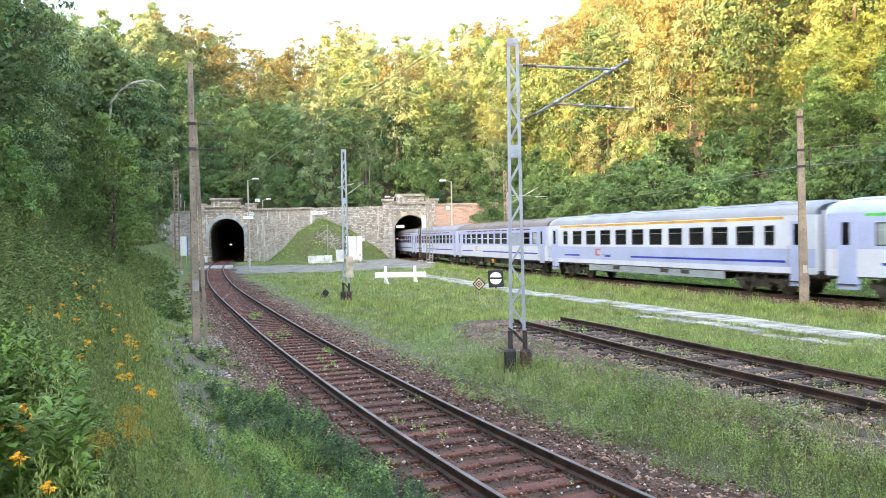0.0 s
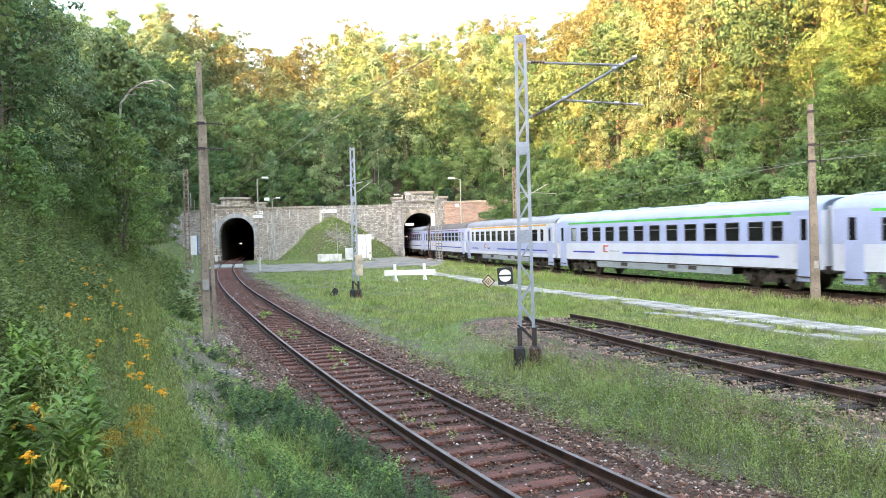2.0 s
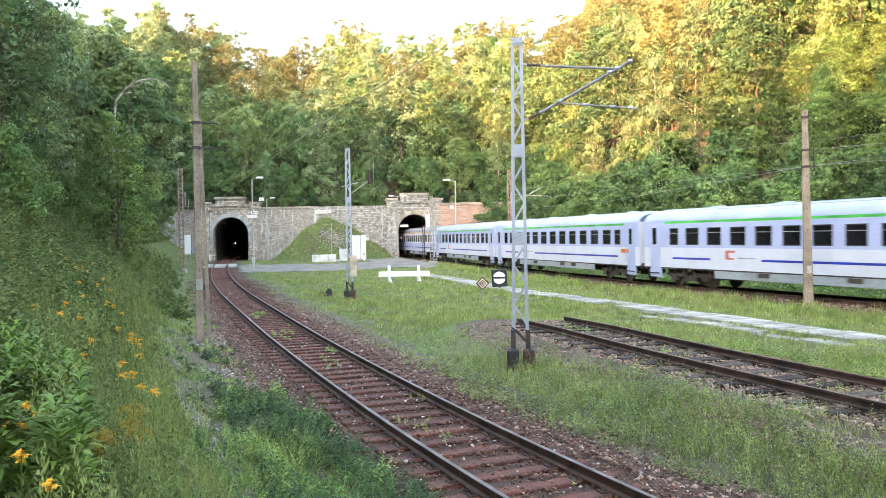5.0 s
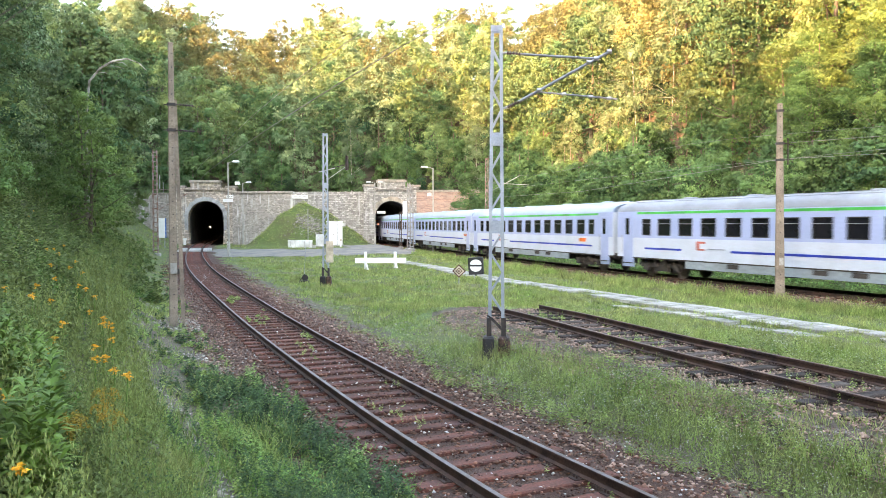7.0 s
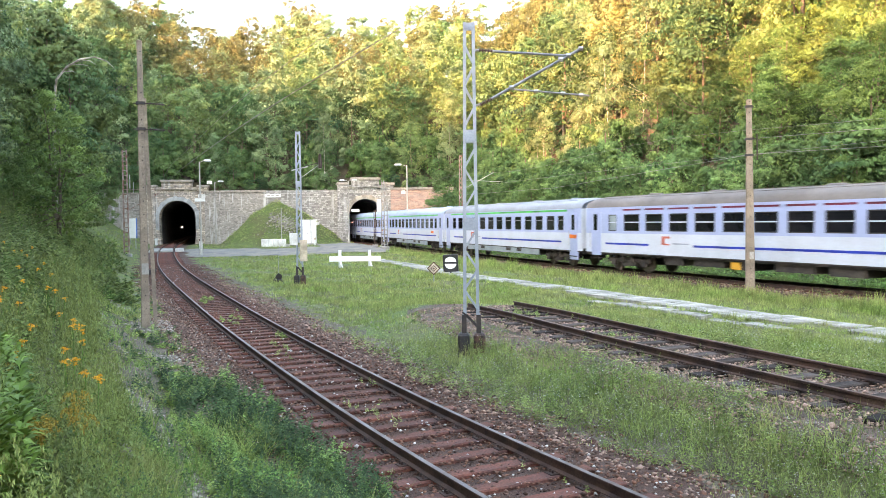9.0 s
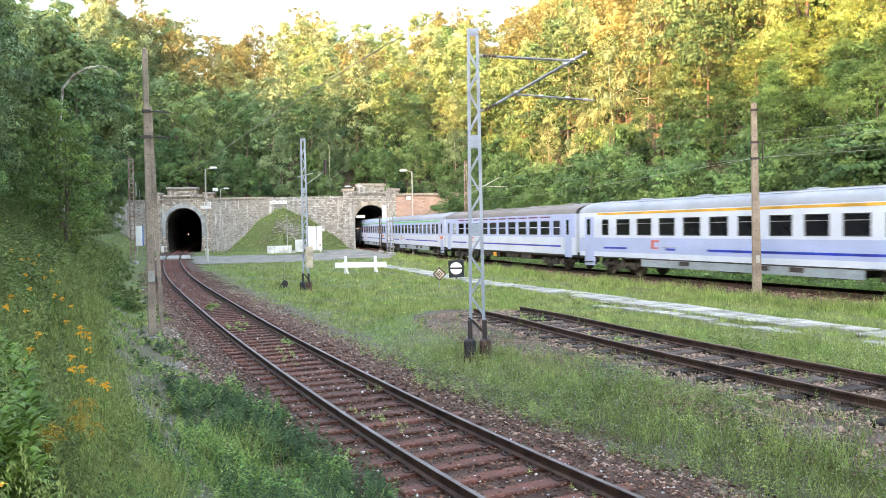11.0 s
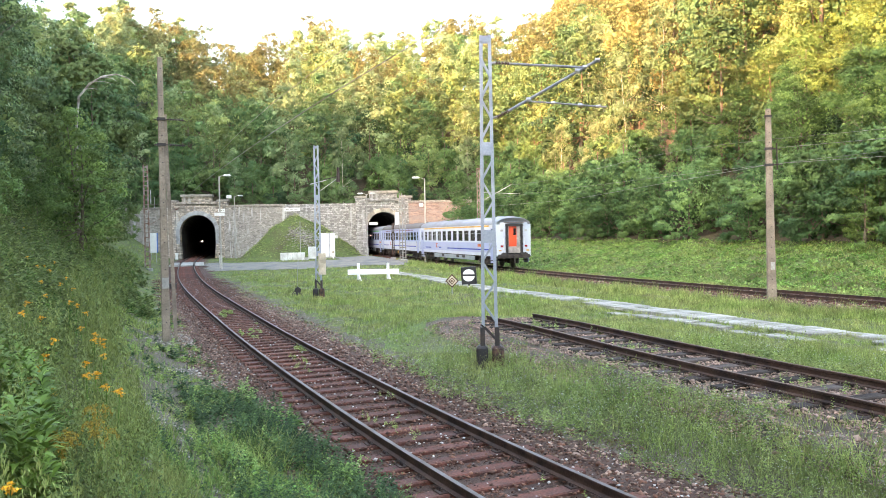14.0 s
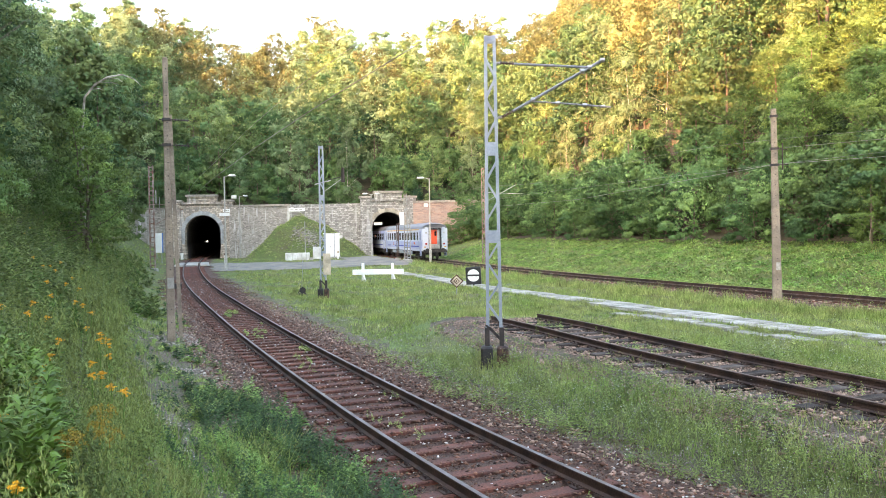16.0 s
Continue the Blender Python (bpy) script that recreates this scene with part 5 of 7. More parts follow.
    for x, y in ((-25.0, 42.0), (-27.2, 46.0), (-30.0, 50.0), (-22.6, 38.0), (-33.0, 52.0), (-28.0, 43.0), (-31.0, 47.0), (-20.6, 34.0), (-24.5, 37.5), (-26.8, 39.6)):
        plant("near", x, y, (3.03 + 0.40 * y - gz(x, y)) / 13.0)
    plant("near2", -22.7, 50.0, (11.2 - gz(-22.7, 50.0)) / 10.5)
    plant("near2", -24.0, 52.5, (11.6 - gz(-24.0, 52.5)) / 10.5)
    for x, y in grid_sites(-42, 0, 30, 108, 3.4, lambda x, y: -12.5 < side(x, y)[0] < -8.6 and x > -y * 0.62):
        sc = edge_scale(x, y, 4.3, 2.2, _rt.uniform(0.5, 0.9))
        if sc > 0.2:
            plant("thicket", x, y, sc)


build_woods()


def sort_woods():
    """Front trees of the slopes become trees of their own; those behind join the far woods, coarser where others stand before them."""
    cover, singles = {}, 0
    for key, x, y, sc in sorted(WOOD, key=lambda w: math.hypot(w[1], w[2])):
        d, z = math.hypot(x, y), gz(x, y)
        h = TREE_H[key] * sc
        a, half = math.atan2(x, y), 3.2 * sc / d
        top, low = (z + h - 3.0) / d, (z + h * 0.72 - 3.0) / d
        bins = range(int((a - half) / 0.012), int((a + half) / 0.012) + 1)
        front = sum(top > cover.get(b, -9) for b in bins) >= max(1, len(bins) // 4)
        for b in bins:
            cover[b] = max(cover.get(b, -9), low)
        if d < 66 and x > 0:
            # far right: low trees get shade-darkened leaves, those higher up lighter ones
            plant({"beech": "near2", "beech2": "near", "oak": "near2", "birch": "near", "hazel": "hazel", "low": "hazel2"}[key if math.atan2(x, y) < 0.36 else "low" if key == "hazel" else "beech2" if z > 8.5 else "oak"], x, y, sc * (1.12 if key != "hazel" else 0.9))
        elif not front:
            far_tree("hidden", x, y, sc * (0.85 if key != "hazel" else 0.4))
        elif d < 118 and singles < 215 and key != "hazel":
            plant(key, x, y, sc)
            singles += 1
        else:
            far_tree(key, x, y, sc)


sort_woods()
# wooded ridge added behind the viewer and to its left, out of sight, to keep the evening sun off the valley
for x, y in grid_sites(-130, -14, -110, 14, 8.5, lambda x, y: -75 < side(x, y)[0] < -18):
    far_tree("ridge", x, y, 0.98)
for x, y in grid_sites(-190, -40, 14, 135, 9.0, lambda x, y: -112 < side(x, y)[0] < -48 and x < -0.70 * y - 20):
    far_tree("ridge", x, y, 0.86)
for ob in PROTO.values():
    for o in (*ob.children_recursive, ob):
        bpy.data.objects.remove(o)


for _i, (_k, _h, _rx, _mat, _cl) in enumerate((("beech", 14.0, 4.4, M_LEAF_A, 1.55), ("beech2", 16.0, 4.7, M_LEAF_D, 1.6), ("oak", 13.0, 4.9, M_LEAF_C, 1.6),
                                               ("birch", 15.0, 3.1, M_LEAF_B, 1.1), ("hazel", 6.0, 3.2, M_LEAF_H, 1.2))):
    # coarser crowns for the joined far woods
    _rg = np.random.default_rng(40 + _i)
    _c, _r = crown_clumps(_rg, _h, 2.0 if _h > 8 else 0.3, _rx, 84, _cl * 1.1)
    TREE_LEAVES[_k] = (np.concatenate([leaf_cloud(_rg, _c, _r, 54, 0.25, 0.65, droop=0.3, shell=0.5, corners=3), veil_leaves(_rg, _h, 2.0 if _h > 8 else 0.3, _rx, 700, 0.25, 3), core_leaves(_rg, _h, 0.8 if _h > 8 else 0.2, _rx, 300, 0.11 * _rx, 3)]), _mat)
TREE_LEAVES["hidden"] = (core_leaves(np.random.default_rng(78), 14, 0.6, 6.8, 400, 0.74, 3), M_LEAF_C)
TREE_LEAVES["ridge"] = (core_leaves(np.random.default_rng(77), 15, 1.0, 6.5, 170, 2.4, 3), M_LEAF_C)


def build_farwood():
    """The rest of the woods and the unseen sun-blocking ridge, joined by kind of leaf."""
    groups = {}
    for key, x, y, z, sc, a in FARWOOD:
        lv, mat = TREE_LEAVES[key]
        c, s = math.cos(a), math.sin(a)
        w = lv * sc
        w = np.stack([w[..., 0] * c - w[..., 1] * s + x, w[..., 0] * s + w[..., 1] * c + y, w[..., 2] + z - 0.2], -1)
        groups.setdefault(mat.name, (mat, []))[1].append(w.astype(np.float32))
    names = {"leaves_beech": "dense green beech wood on the far slope", "leaves_birch": "loose pale birch wood on the far slope",
             "leaves_hazel": "hazel undergrowth between the trees", "leaves_dark": "dark broad-leaved wood, far slope and unseen sun-blocking ridge", "leaves_sun_toned": "beech wood with evening sun put into its leaf colour"}
    for k, (mat, lst) in groups.items():
        me = soup("far_woods", np.concatenate(lst), mat, 3)
        tagged(new("far_woods", me), names[k], "woods", "", "stuff")
    s = Shape()
    for key, x, y, z, sc, a in FARWOOD:
        s.rod((x, y, z - 0.5), (x, y, z + 7.0 * sc), 0.2 * sc, 0.05, 5, caps=False)
    tagged(new("far_trunks", s.mesh("far_trunks", M_TWIG)), "trunks of the far woods and the unseen ridge", "woods", "", "stuff")


build_farwood()


# ---- grass and weeds ----
def view_sites(rg, n, r0, r1, spread=0.62):
    """Places over the valley floor, thinning out with distance."""
    r = r0 * (r1 / r0) ** rg.random(n)
    a = rg.uniform(-spread, spread, n)
    return np.stack([r * np.sin(a), r * np.cos(a)], 1)


def meadow_mask(xy, bed=1.9):
    x, y = xy[:, 0], xy[:, 1]
    u, v, s = lateral(x, y, MAIN), lateral(x, y, EXP), lateral(x, y, SIDING)
    ok = (np.abs(u) > bed) & (np.abs(v) > 2.3) & ((np.abs(s) > 1.25) | (y > 24.2) | (wob(x, y, 2.7, 2.0) > 0.9)) & (y < wall_y(x) - 0.3)
    ok &= (v < 10.4) & (u > -11.0) & ~on_road(x, y) & ~on_path(x, y)
    return ok


PATH = [(-5.6, 67.0), (-3.81, 62.0), (-1.42, 55.6), (0.52, 49.25), (2.34, 43.6), (3.4, 40.8), (5.55, 35.9), (7.25, 32.0), (8.6, 28.9), (9.75, 26.2), (10.6, 23.9), (11.35, 22.0), (13.9, 17.0), (16.4, 12.4), (19.5, 7.0)]


def on_path(x, y, half=0.78):
    px = np.interp(y, [p[1] for p in PATH[::-1]], [p[0] for p in PATH[::-1]])
    off = (x - px) * 0.92
    return (((np.abs(off) < half) & (y < 70)) | ((off < 0) & (off > -1.75) & (off < -1.0) & (y < 30)))


def on_road(x, y):
    u, v = lateral(x, y, MAIN), lateral(x, y, EXP)
    a = (u > 1.7) & (v < -2.4) & (y > 74 + 0.18 * (x + 12)) & (y < 93.5 + 0.08 * np.abs(x + 18)) & (x < -3)
    b = (v < -2.4) & (v > -8.5) & (y >= 84) & (y < 110.5) & ((x + 20.6) ** 2 + (112.2 - y) ** 2 > 150)
    return a | b


def blades(rg, xy, z, per, height, width, lean):
    """Triangular blades, 'per' to a tuft."""
    n = len(xy) * per
    i = np.repeat(np.arange(len(xy)), per)
    r = np.hypot(xy[:, 0], xy[:, 1])[i]
    grow = np.where(r < 14, 1.8, np.where(r < 22, 1.35, 1.0)) * np.clip(r / 14, 0.55, 3.2) ** 0.55
    base = np.concatenate([xy, z[:, None]], 1)[i] + np.concatenate([rg.normal(0, 0.05, (n, 2)) * grow[:, None], np.full((n, 1), -0.02)], 1)
    a = rg.uniform(0, 6.283, n)
    w = (width * grow * rg.uniform(0.7, 1.3, n))[:, None] / 2
    w = w * (1 + 0.9 * ramp(r, 16, 34))[:, None]
    side_v = np.stack([np.cos(a), np.sin(a), 0 * a], 1) * w
    h = height[i] * rg.uniform(0.55, 1.25, n)
    tip = base + np.stack([rg.normal(0, lean, n) * h, rg.normal(0, lean, n) * h, h], 1)
    return np.stack([base - side_v, base + side_v, tip], 1)


def build_grass():
    rg = np.random.default_rng(3)
    xy = view_sites(rg, 150000, 5.0, 119.0)
    a, q = rg.uniform(0.6, 5.68, 14000), 14 * np.sqrt(rg.uniform(0.004, 1, 14000))
    xy = np.concatenate([xy, np.stack([q * np.sin(a), q * np.cos(a)], 1)])
    xy = xy[meadow_mask(xy)]
    z = ground(xy[:, 0], xy[:, 1])
    patch = wob(xy[:, 0], xy[:, 1], 0.55, 3.0) + 0.8 * wob(xy[:, 0], xy[:, 1], 1.9, 1.0)
    u, s = lateral(xy[:, 0], xy[:, 1], MAIN), lateral(xy[:, 0], xy[:, 1], SIDING)
    # thin, short growth beside the ballast; taller towards the middle
    edge = ramp(np.abs(u), 1.9, 4.5) * np.where(xy[:, 1] < 25, ramp(np.abs(s), 1.7, 3.4), 1)
    keepers = rg.random(len(xy)) < np.where(u < 0, 0.4, 0.15) + 0.75 * edge
    keepers &= ~((u < 0) & (u > -4.3 + 0.4 * patch) & (rg.random(len(xy)) < 0.78) & (xy[:, 1] < 26))
    keepers &= ~bare(xy[:, 0], xy[:, 1]) | (rg.random(len(xy)) < 0.1)
    keepers &= (u > -4.7 + 0.4 * patch) | (rg.random(len(xy)) < 0.04) | (xy[:, 1] > 50) | (np.abs(np.arctan2(xy[:, 0], xy[:, 1])) > 0.6)
    near = 1 + 0.85 * (1 - ramp(np.hypot(xy[:, 0], xy[:, 1]), 14, 24)) * (u > 2.6)
    xy, z, patch, edge, near = xy[keepers], z[keepers], patch[keepers], edge[keepers], near[keepers]
    h = (0.08 + 0.11 * edge) * np.clip(1 + 0.35 * patch, 0.5, 1.9) * near
    dry = rg.random(len(xy)) < 0.13
    for nm, sel, mat, lab in (("meadow_grass", ~dry, M_GRASS, "green meadow grass between the tracks"), ("dry_grass", dry, M_GRASSDRY, "straw-coloured dry grass stalks")):
        b = blades(rg, xy[sel], z[sel], 6 if mat is M_GRASS else 4, h[sel] * (1.0 if mat is M_GRASS else 1.4), 0.0085 if mat is M_GRASS else 0.006, 0.36)
        tagged(new(nm, soup(nm, b, mat, 3)), lab, "grass", "", "stuff")


def herb_leaves(rg, xy, z, per, height, leaf, spread):
    """Leafy herbs: kite leaves up a stem."""
    n = len(xy) * per
    i = np.repeat(np.arange(len(xy)), per)
    f = rg.random(n)
    a = rg.uniform(0, 6.283, n)
    hh = height[i]
    r = spread * (0.35 + 0.65 * (1 - f)) * rg.random(n) * np.sqrt(hh)
    c = np.concatenate([xy, z[:, None]], 1)[i] + np.stack([r * np.cos(a), r * np.sin(a), hh * (0.08 + 0.92 * f)], 1)
    d = np.stack([np.cos(a), np.sin(a), rg.normal(0.15, 0.45, n)], 1)
    d /= np.linalg.norm(d, axis=1)[:, None]
    w = np.cross(d, np.array([0, 0, 1.0])) + rg.normal(0, 0.3, (n, 3))
    w /= np.linalg.norm(w, axis=1)[:, None]
    sz = (leaf * rg.uniform(0.6, 1.4, n) * np.clip(np.hypot(xy[:, 0], xy[:, 1])[i] / 9, 0.45, 3) ** 0.5)[:, None]
    return np.stack([c, c + d * sz * 0.45 + w * sz * 0.24, c + d * sz, c + d * sz * 0.45 - w * sz * 0.24], 1)


def stem_leaves(rg, xy, z, height, per, length, slim, droop=0.1):
    """Leaves set spirally up leaning stems, long below and short at the tip: array (n, 4, 3)."""
    n = len(xy) * per
    i = np.repeat(np.arange(len(xy)), per)
    f = (np.tile(np.arange(per), len(xy)) + rg.random(n)) / per
    lean = rg.normal(0, 0.16, (len(xy), 2))[i] * (height[i] * f ** 1.6)[:, None]
    g = np.tile(np.arange(per) * 2.4, len(xy)) + rg.uniform(0, 6.283, len(xy))[i] + rg.normal(0, 0.3, n)
    c = np.concatenate([xy, z[:, None]], 1)[i] + np.concatenate([lean, (height[i] * (0.12 + 0.88 * f))[:, None]], 1)
    up = rg.normal(0.35, 0.3, n) + 0.5 * f
    d = np.stack([np.cos(g), np.sin(g), up], 1)
    d /= np.linalg.norm(d, axis=1)[:, None]
    grow = np.clip(np.hypot(xy[:, 0], xy[:, 1]) / 9, 0.7, 4.0)[i] ** 0.6
    ln = (length * (1.25 - 0.75 * f) * rg.uniform(0.7, 1.3, n) * grow)[:, None]
    w = np.stack([-np.sin(g), np.cos(g), rg.normal(0, 0.25, n)], 1) * ln * slim
    mid = c + d * ln * 0.5
    tip = c + d * ln
    tip[:, 2] -= ln[:, 0] * (droop + 0.35 * rg.random(n))
    return np.stack([c, mid + w, tip, mid - w], 1)


def build_weeds():
    rg = np.random.default_rng(8)

    def sites(n, r0, r1, test, spread=0.62):
        xy = view_sites(rg, n, r0, r1, spread)
        u = lateral(xy[:, 0], xy[:, 1], MAIN)
        xy = xy[test(u, xy)]
        return xy, ground(xy[:, 0], xy[:, 1])
    # dark herbs and low scrub on the left bank, in tussocks with gaps between
    xy, z = sites(30000, 4.4, 80, lambda u, p: (u < np.where(p[:, 1] < 28, -4.9, -3.2) + 0.5 * wob(p[:, 0], p[:, 1], 0.8)) & (u > -13))
    u = lateral(xy[:, 0], xy[:, 1], MAIN)
    lump = wob(xy[:, 0], xy[:, 1], 2.1, 1.4) + 0.7 * wob(xy[:, 0], xy[:, 1], 5.3, 0.4)
    h = (0.42 + 0.55 * ramp(-u, 4.5, 8.0)) * rg.uniform(0.7, 1.2, len(xy)) * np.clip(0.85 + 0.5 * lump, 0.2, 1.75)
    h *= np.clip(np.hypot(xy[:, 0], xy[:, 1]) / 8.0, 0.6, 1.15)
    kind = wob(xy[:, 0], xy[:, 1], 0.9, 5.0) + rg.normal(0, 0.45, len(xy))
    for nm, sel, mat, ln, wd, per, lab in (
            ("bank_herbs", (kind < 0.3) & (lump > -0.75), M_BANK, 0.092, 0.30, 24, "dense dark herbs on the left bank"),
            ("bank_scrub", (kind >= 0.3) & (kind < 0.95) & (lump > -0.6), M_SCRUB, 0.10, 0.30, 24, "leafy mid-green scrub on the left bank"),
            ("tall_herbs", kind >= 0.95, M_LANCE, 0.13, 0.12, 26, "light green long-leaved herbs on the left bank")):
        tagged(new(nm, soup(nm, stem_leaves(rg, xy[sel], z[sel], h[sel], per, ln, wd), mat, 4)), lab, "weeds", "", "stuff")
    stalk = rg.random(len(xy)) < 0.35
    b = blades(rg, xy[stalk], z[stalk], 1, h[stalk] * 1.25, 0.0042, 0.10)
    tagged(new("herb_stalks", soup("herb_stalks", b, M_STALK, 3)), "grey-brown stalks among the herbs", "weeds", "", "stuff")
    # a belt of feathery fleabane along the foot of the bank, and single plants of it close by
    xy, z = sites(17000, 4.3, 60, lambda u, p: (u < -4.2 + 0.3 * wob(p[:, 0], p[:, 1], 1.1, 2.0)) & (u > -5.5 + 0.6 * wob(p[:, 0], p[:, 1], 0.7, 1.0))
                  & ((wob(p[:, 0], p[:, 1], 1.3, 3.0) > -0.7) | (rg.random(len(p)) < 0.3)) & ((np.hypot(p[:, 0], p[:, 1]) > 8.5) | (rg.random(len(p)) < 0.4)))
    hh = rg.uniform(0.5, 1.05, len(xy)) * np.clip(0.9 + 0.25 * wob(xy[:, 0], xy[:, 1], 2.7, 2.0), 0.55, 1.3) * np.clip(np.hypot(xy[:, 0], xy[:, 1]) / 7.0, 0.7, 1.0)
    tagged(new("fleabane_leaves", soup("fleabane_leaves", stem_leaves(rg, xy, z, hh * 0.85, 22, 0.105, 0.14, 0.35), M_FLEA, 4)), "narrow-leaved fleabane stems at the foot of the bank", "weeds", "", "stuff")
    k = 40
    i = np.repeat(np.arange(len(xy)), k)
    f = rg.random(len(i)) ** 0.85
    a = rg.uniform(0, 6.283, len(i))
    r = (0.075 * np.sin(np.pi * np.clip(0.2 + 0.78 * f, 0, 1)) * rg.random(len(i)) ** 0.6 + 0.004) * hh[i]
    c = np.concatenate([xy, z[:, None]], 1)[i] + np.stack([r * np.cos(a), r * np.sin(a), hh[i] * (0.45 + 0.6 * f)], 1)
    fine = np.clip(np.hypot(xy[:, 0], xy[:, 1]) / 11, 0.7, 1.6)[i][:, None]
    d = np.stack([np.cos(a) * 0.45, np.sin(a) * 0.45, rg.uniform(0.5, 1.2, len(i))], 1) * 0.055 * fine
    w = np.stack([-np.sin(a), np.cos(a), 0 * a], 1) * 0.012 * fine
    tagged(new("fleabane_plumes", soup("fleabane_plumes", np.stack([c, c + d * 0.5 + w, c + d], 1), M_SEED, 3)), "pale yellow-green fleabane plumes on the bank", "weeds", "", "stuff")
    # low weeds beside the track: dark ones next to the ballast, lighter sprouts and grass further out
    xy, z = sites(36000, 6.0, 55, lambda u, p: (u < -1.7 - 0.35 * ramp(p[:, 1], 9, 16)) & (u > -4.8) & (wob(p[:, 0], p[:, 1], 1.9, 2.0) > np.where(p[:, 1] < 13, -0.8, -0.25)) & (~bare(p[:, 0], p[:, 1]) | ((np.hypot(p[:, 0], p[:, 1]) < 14.5) & (u > -3.3)) | (rg.random(len(p)) < 0.15)))
    u = lateral(xy[:, 0], xy[:, 1], MAIN)
    h = rg.uniform(0.10, 0.5, len(xy)) * np.clip(0.9 + 0.45 * wob(xy[:, 0], xy[:, 1], 2.4, 0.5), 0.45, 1.5) * np.clip(1.25 - 0.02 * np.hypot(xy[:, 0], xy[:, 1]), 0.5, 1.2)
    rr = np.hypot(xy[:, 0], xy[:, 1])
    dark = rg.random(len(xy)) < np.where(rr > 16.5, 0.12, np.where(u > -2.75 + 0.5 * wob(xy[:, 0], xy[:, 1], 1.1), 0.8, 0.14))
    tagged(new("trackside_weeds", soup("trackside_weeds", stem_leaves(rg, xy[dark], z[dark], h[dark] * 1.15, 18, 0.062, 0.28), M_BLUEWEED, 4)), "low bluish-green weeds along the ballast", "weeds", "", "stuff")
    low = ~dark & (rg.random(len(xy)) < np.where(rr > 17, 0.45, 0.8)) & (wob(xy[:, 0], xy[:, 1], 3.1, 0.5) > -0.7)
    tagged(new("trackside_sprouts", soup("trackside_sprouts", stem_leaves(rg, xy[low], z[low], h[low] * 0.5, 14, 0.06, 0.26), M_SPROUT, 4)), "small light green sprouts in the gravel", "weeds", "", "stuff")
    tuft = rg.random(len(xy)) < 0.35
    tagged(new("trackside_grass", soup("trackside_grass", blades(rg, xy[tuft], z[tuft], 8, h[tuft] * 0.9, 0.006, 0.35), M_CREEP, 3)), "loose grass tufts beside the ballast", "grass", "", "stuff")
    # a fuller stand of them against the sleeper ends, dark with light green shoots between
    xy, z = sites(9000, 7.0, 17.5, lambda u, p: (u < -1.55 - 0.3 * ramp(p[:, 1], 13, 17) + 0.25 * wob(p[:, 0], p[:, 1], 2.2, 1.0)) & (u > -3.1)
                  & (wob(p[:, 0], p[:, 1], 1.6, 3.5) > -0.85 + 1.0 * ramp(p[:, 1], 12.5, 17)))
    h = rg.uniform(0.16, 0.42, len(xy)) * np.clip(0.85 + 0.4 * wob(xy[:, 0], xy[:, 1], 3.3, 0.5), 0.4, 1.35)
    kind = wob(xy[:, 0], xy[:, 1], 2.6, 1.5) + rg.normal(0, 0.35, len(xy))
    for nm, sel, mat, ln, wd, lab in (("ballast_weeds", kind < 0.3, M_BLUEWEED, 0.062, 0.28, "dark bluish-green weeds crowding the sleeper ends"),
                                      ("ballast_shoots", kind >= 0.3, M_CREEP, 0.075, 0.24, "light green leafy shoots among dark weeds")):
        tagged(new(nm, soup(nm, stem_leaves(rg, xy[sel], z[sel], h[sel], 20, ln, wd), mat, 4)), lab, "weeds", "", "stuff")
    arch = (rg.random(len(xy)) < 0.05) & (lateral(xy[:, 0], xy[:, 1], MAIN) < -2.1)
    tagged(new("arching_grass", soup("arching_grass", blades(rg, xy[arch], z[arch], 30, np.full(int(arch.sum()), 0.42), 0.008, 0.75), M_GRASS, 3)), "arching tufts of long grass beside the ballast", "grass", "", "stuff")
    xy, z = sites(27000, 6.5, 30, lambda u, p: (rg.random(len(p)) > 0.85 * ramp(p[:, 1], 15, 24)) & (u > 1.9 + 0.35 * wob(p[:, 0], p[:, 1], 1.6, 1.0)) & ((lateral(p[:, 0], p[:, 1], SIDING) < -1.75 + 0.45 * wob(p[:, 0], p[:, 1], 1.4, 2.0)) | (p[:, 1] > 26) | (lateral(p[:, 0], p[:, 1], SIDING) > 1.7))
                  & (wob(p[:, 0], p[:, 1], 0.9, 4.0) + 0.5 * wob(p[:, 0], p[:, 1], 2.8, 0.0) > -0.55) & (lateral(p[:, 0], p[:, 1], EXP) < -3.2) & ~on_path(p[:, 0], p[:, 1], 1.2))
    lump = wob(xy[:, 0], xy[:, 1], 1.7, 2.2)
    h = rg.uniform(0.14, 0.40, len(xy)) * np.clip(0.9 + 0.4 * lump, 0.4, 1.6) * np.where(xy[:, 1] > 22, 0.6, 1.15)
    kind = wob(xy[:, 0], xy[:, 1], 1.3, 6.0) + rg.normal(0, 0.5, len(xy))
    for nm, sel, mat, ln, wd, lab in (("meadow_weeds", kind < -0.75, M_SCRUB, 0.05, 0.26, "darker weeds in the grass strip"),
                                      ("meadow_herbs", (kind >= -0.75) & (kind < 0.35), M_SPROUT, 0.055, 0.22, "leafy green herbs in the grass strip"),
                                      ("meadow_fleabane", kind >= 0.35, M_FLEA, 0.06, 0.12, "pale narrow-leaved herbs in the grass strip")):
        tagged(new(nm, soup(nm, stem_leaves(rg, xy[sel], z[sel], h[sel], 11, ln, wd * 0.85), mat, 4)), lab, "weeds", "", "stuff")
    # pale florets
    fl = np.concatenate([xy, (z + h * 1.05)[:, None]], 1)
    fl = np.concatenate([fl, fl + rg.normal(0, 0.06, fl.shape)])
    fl = fl[rg.random(len(fl)) < 0.6]
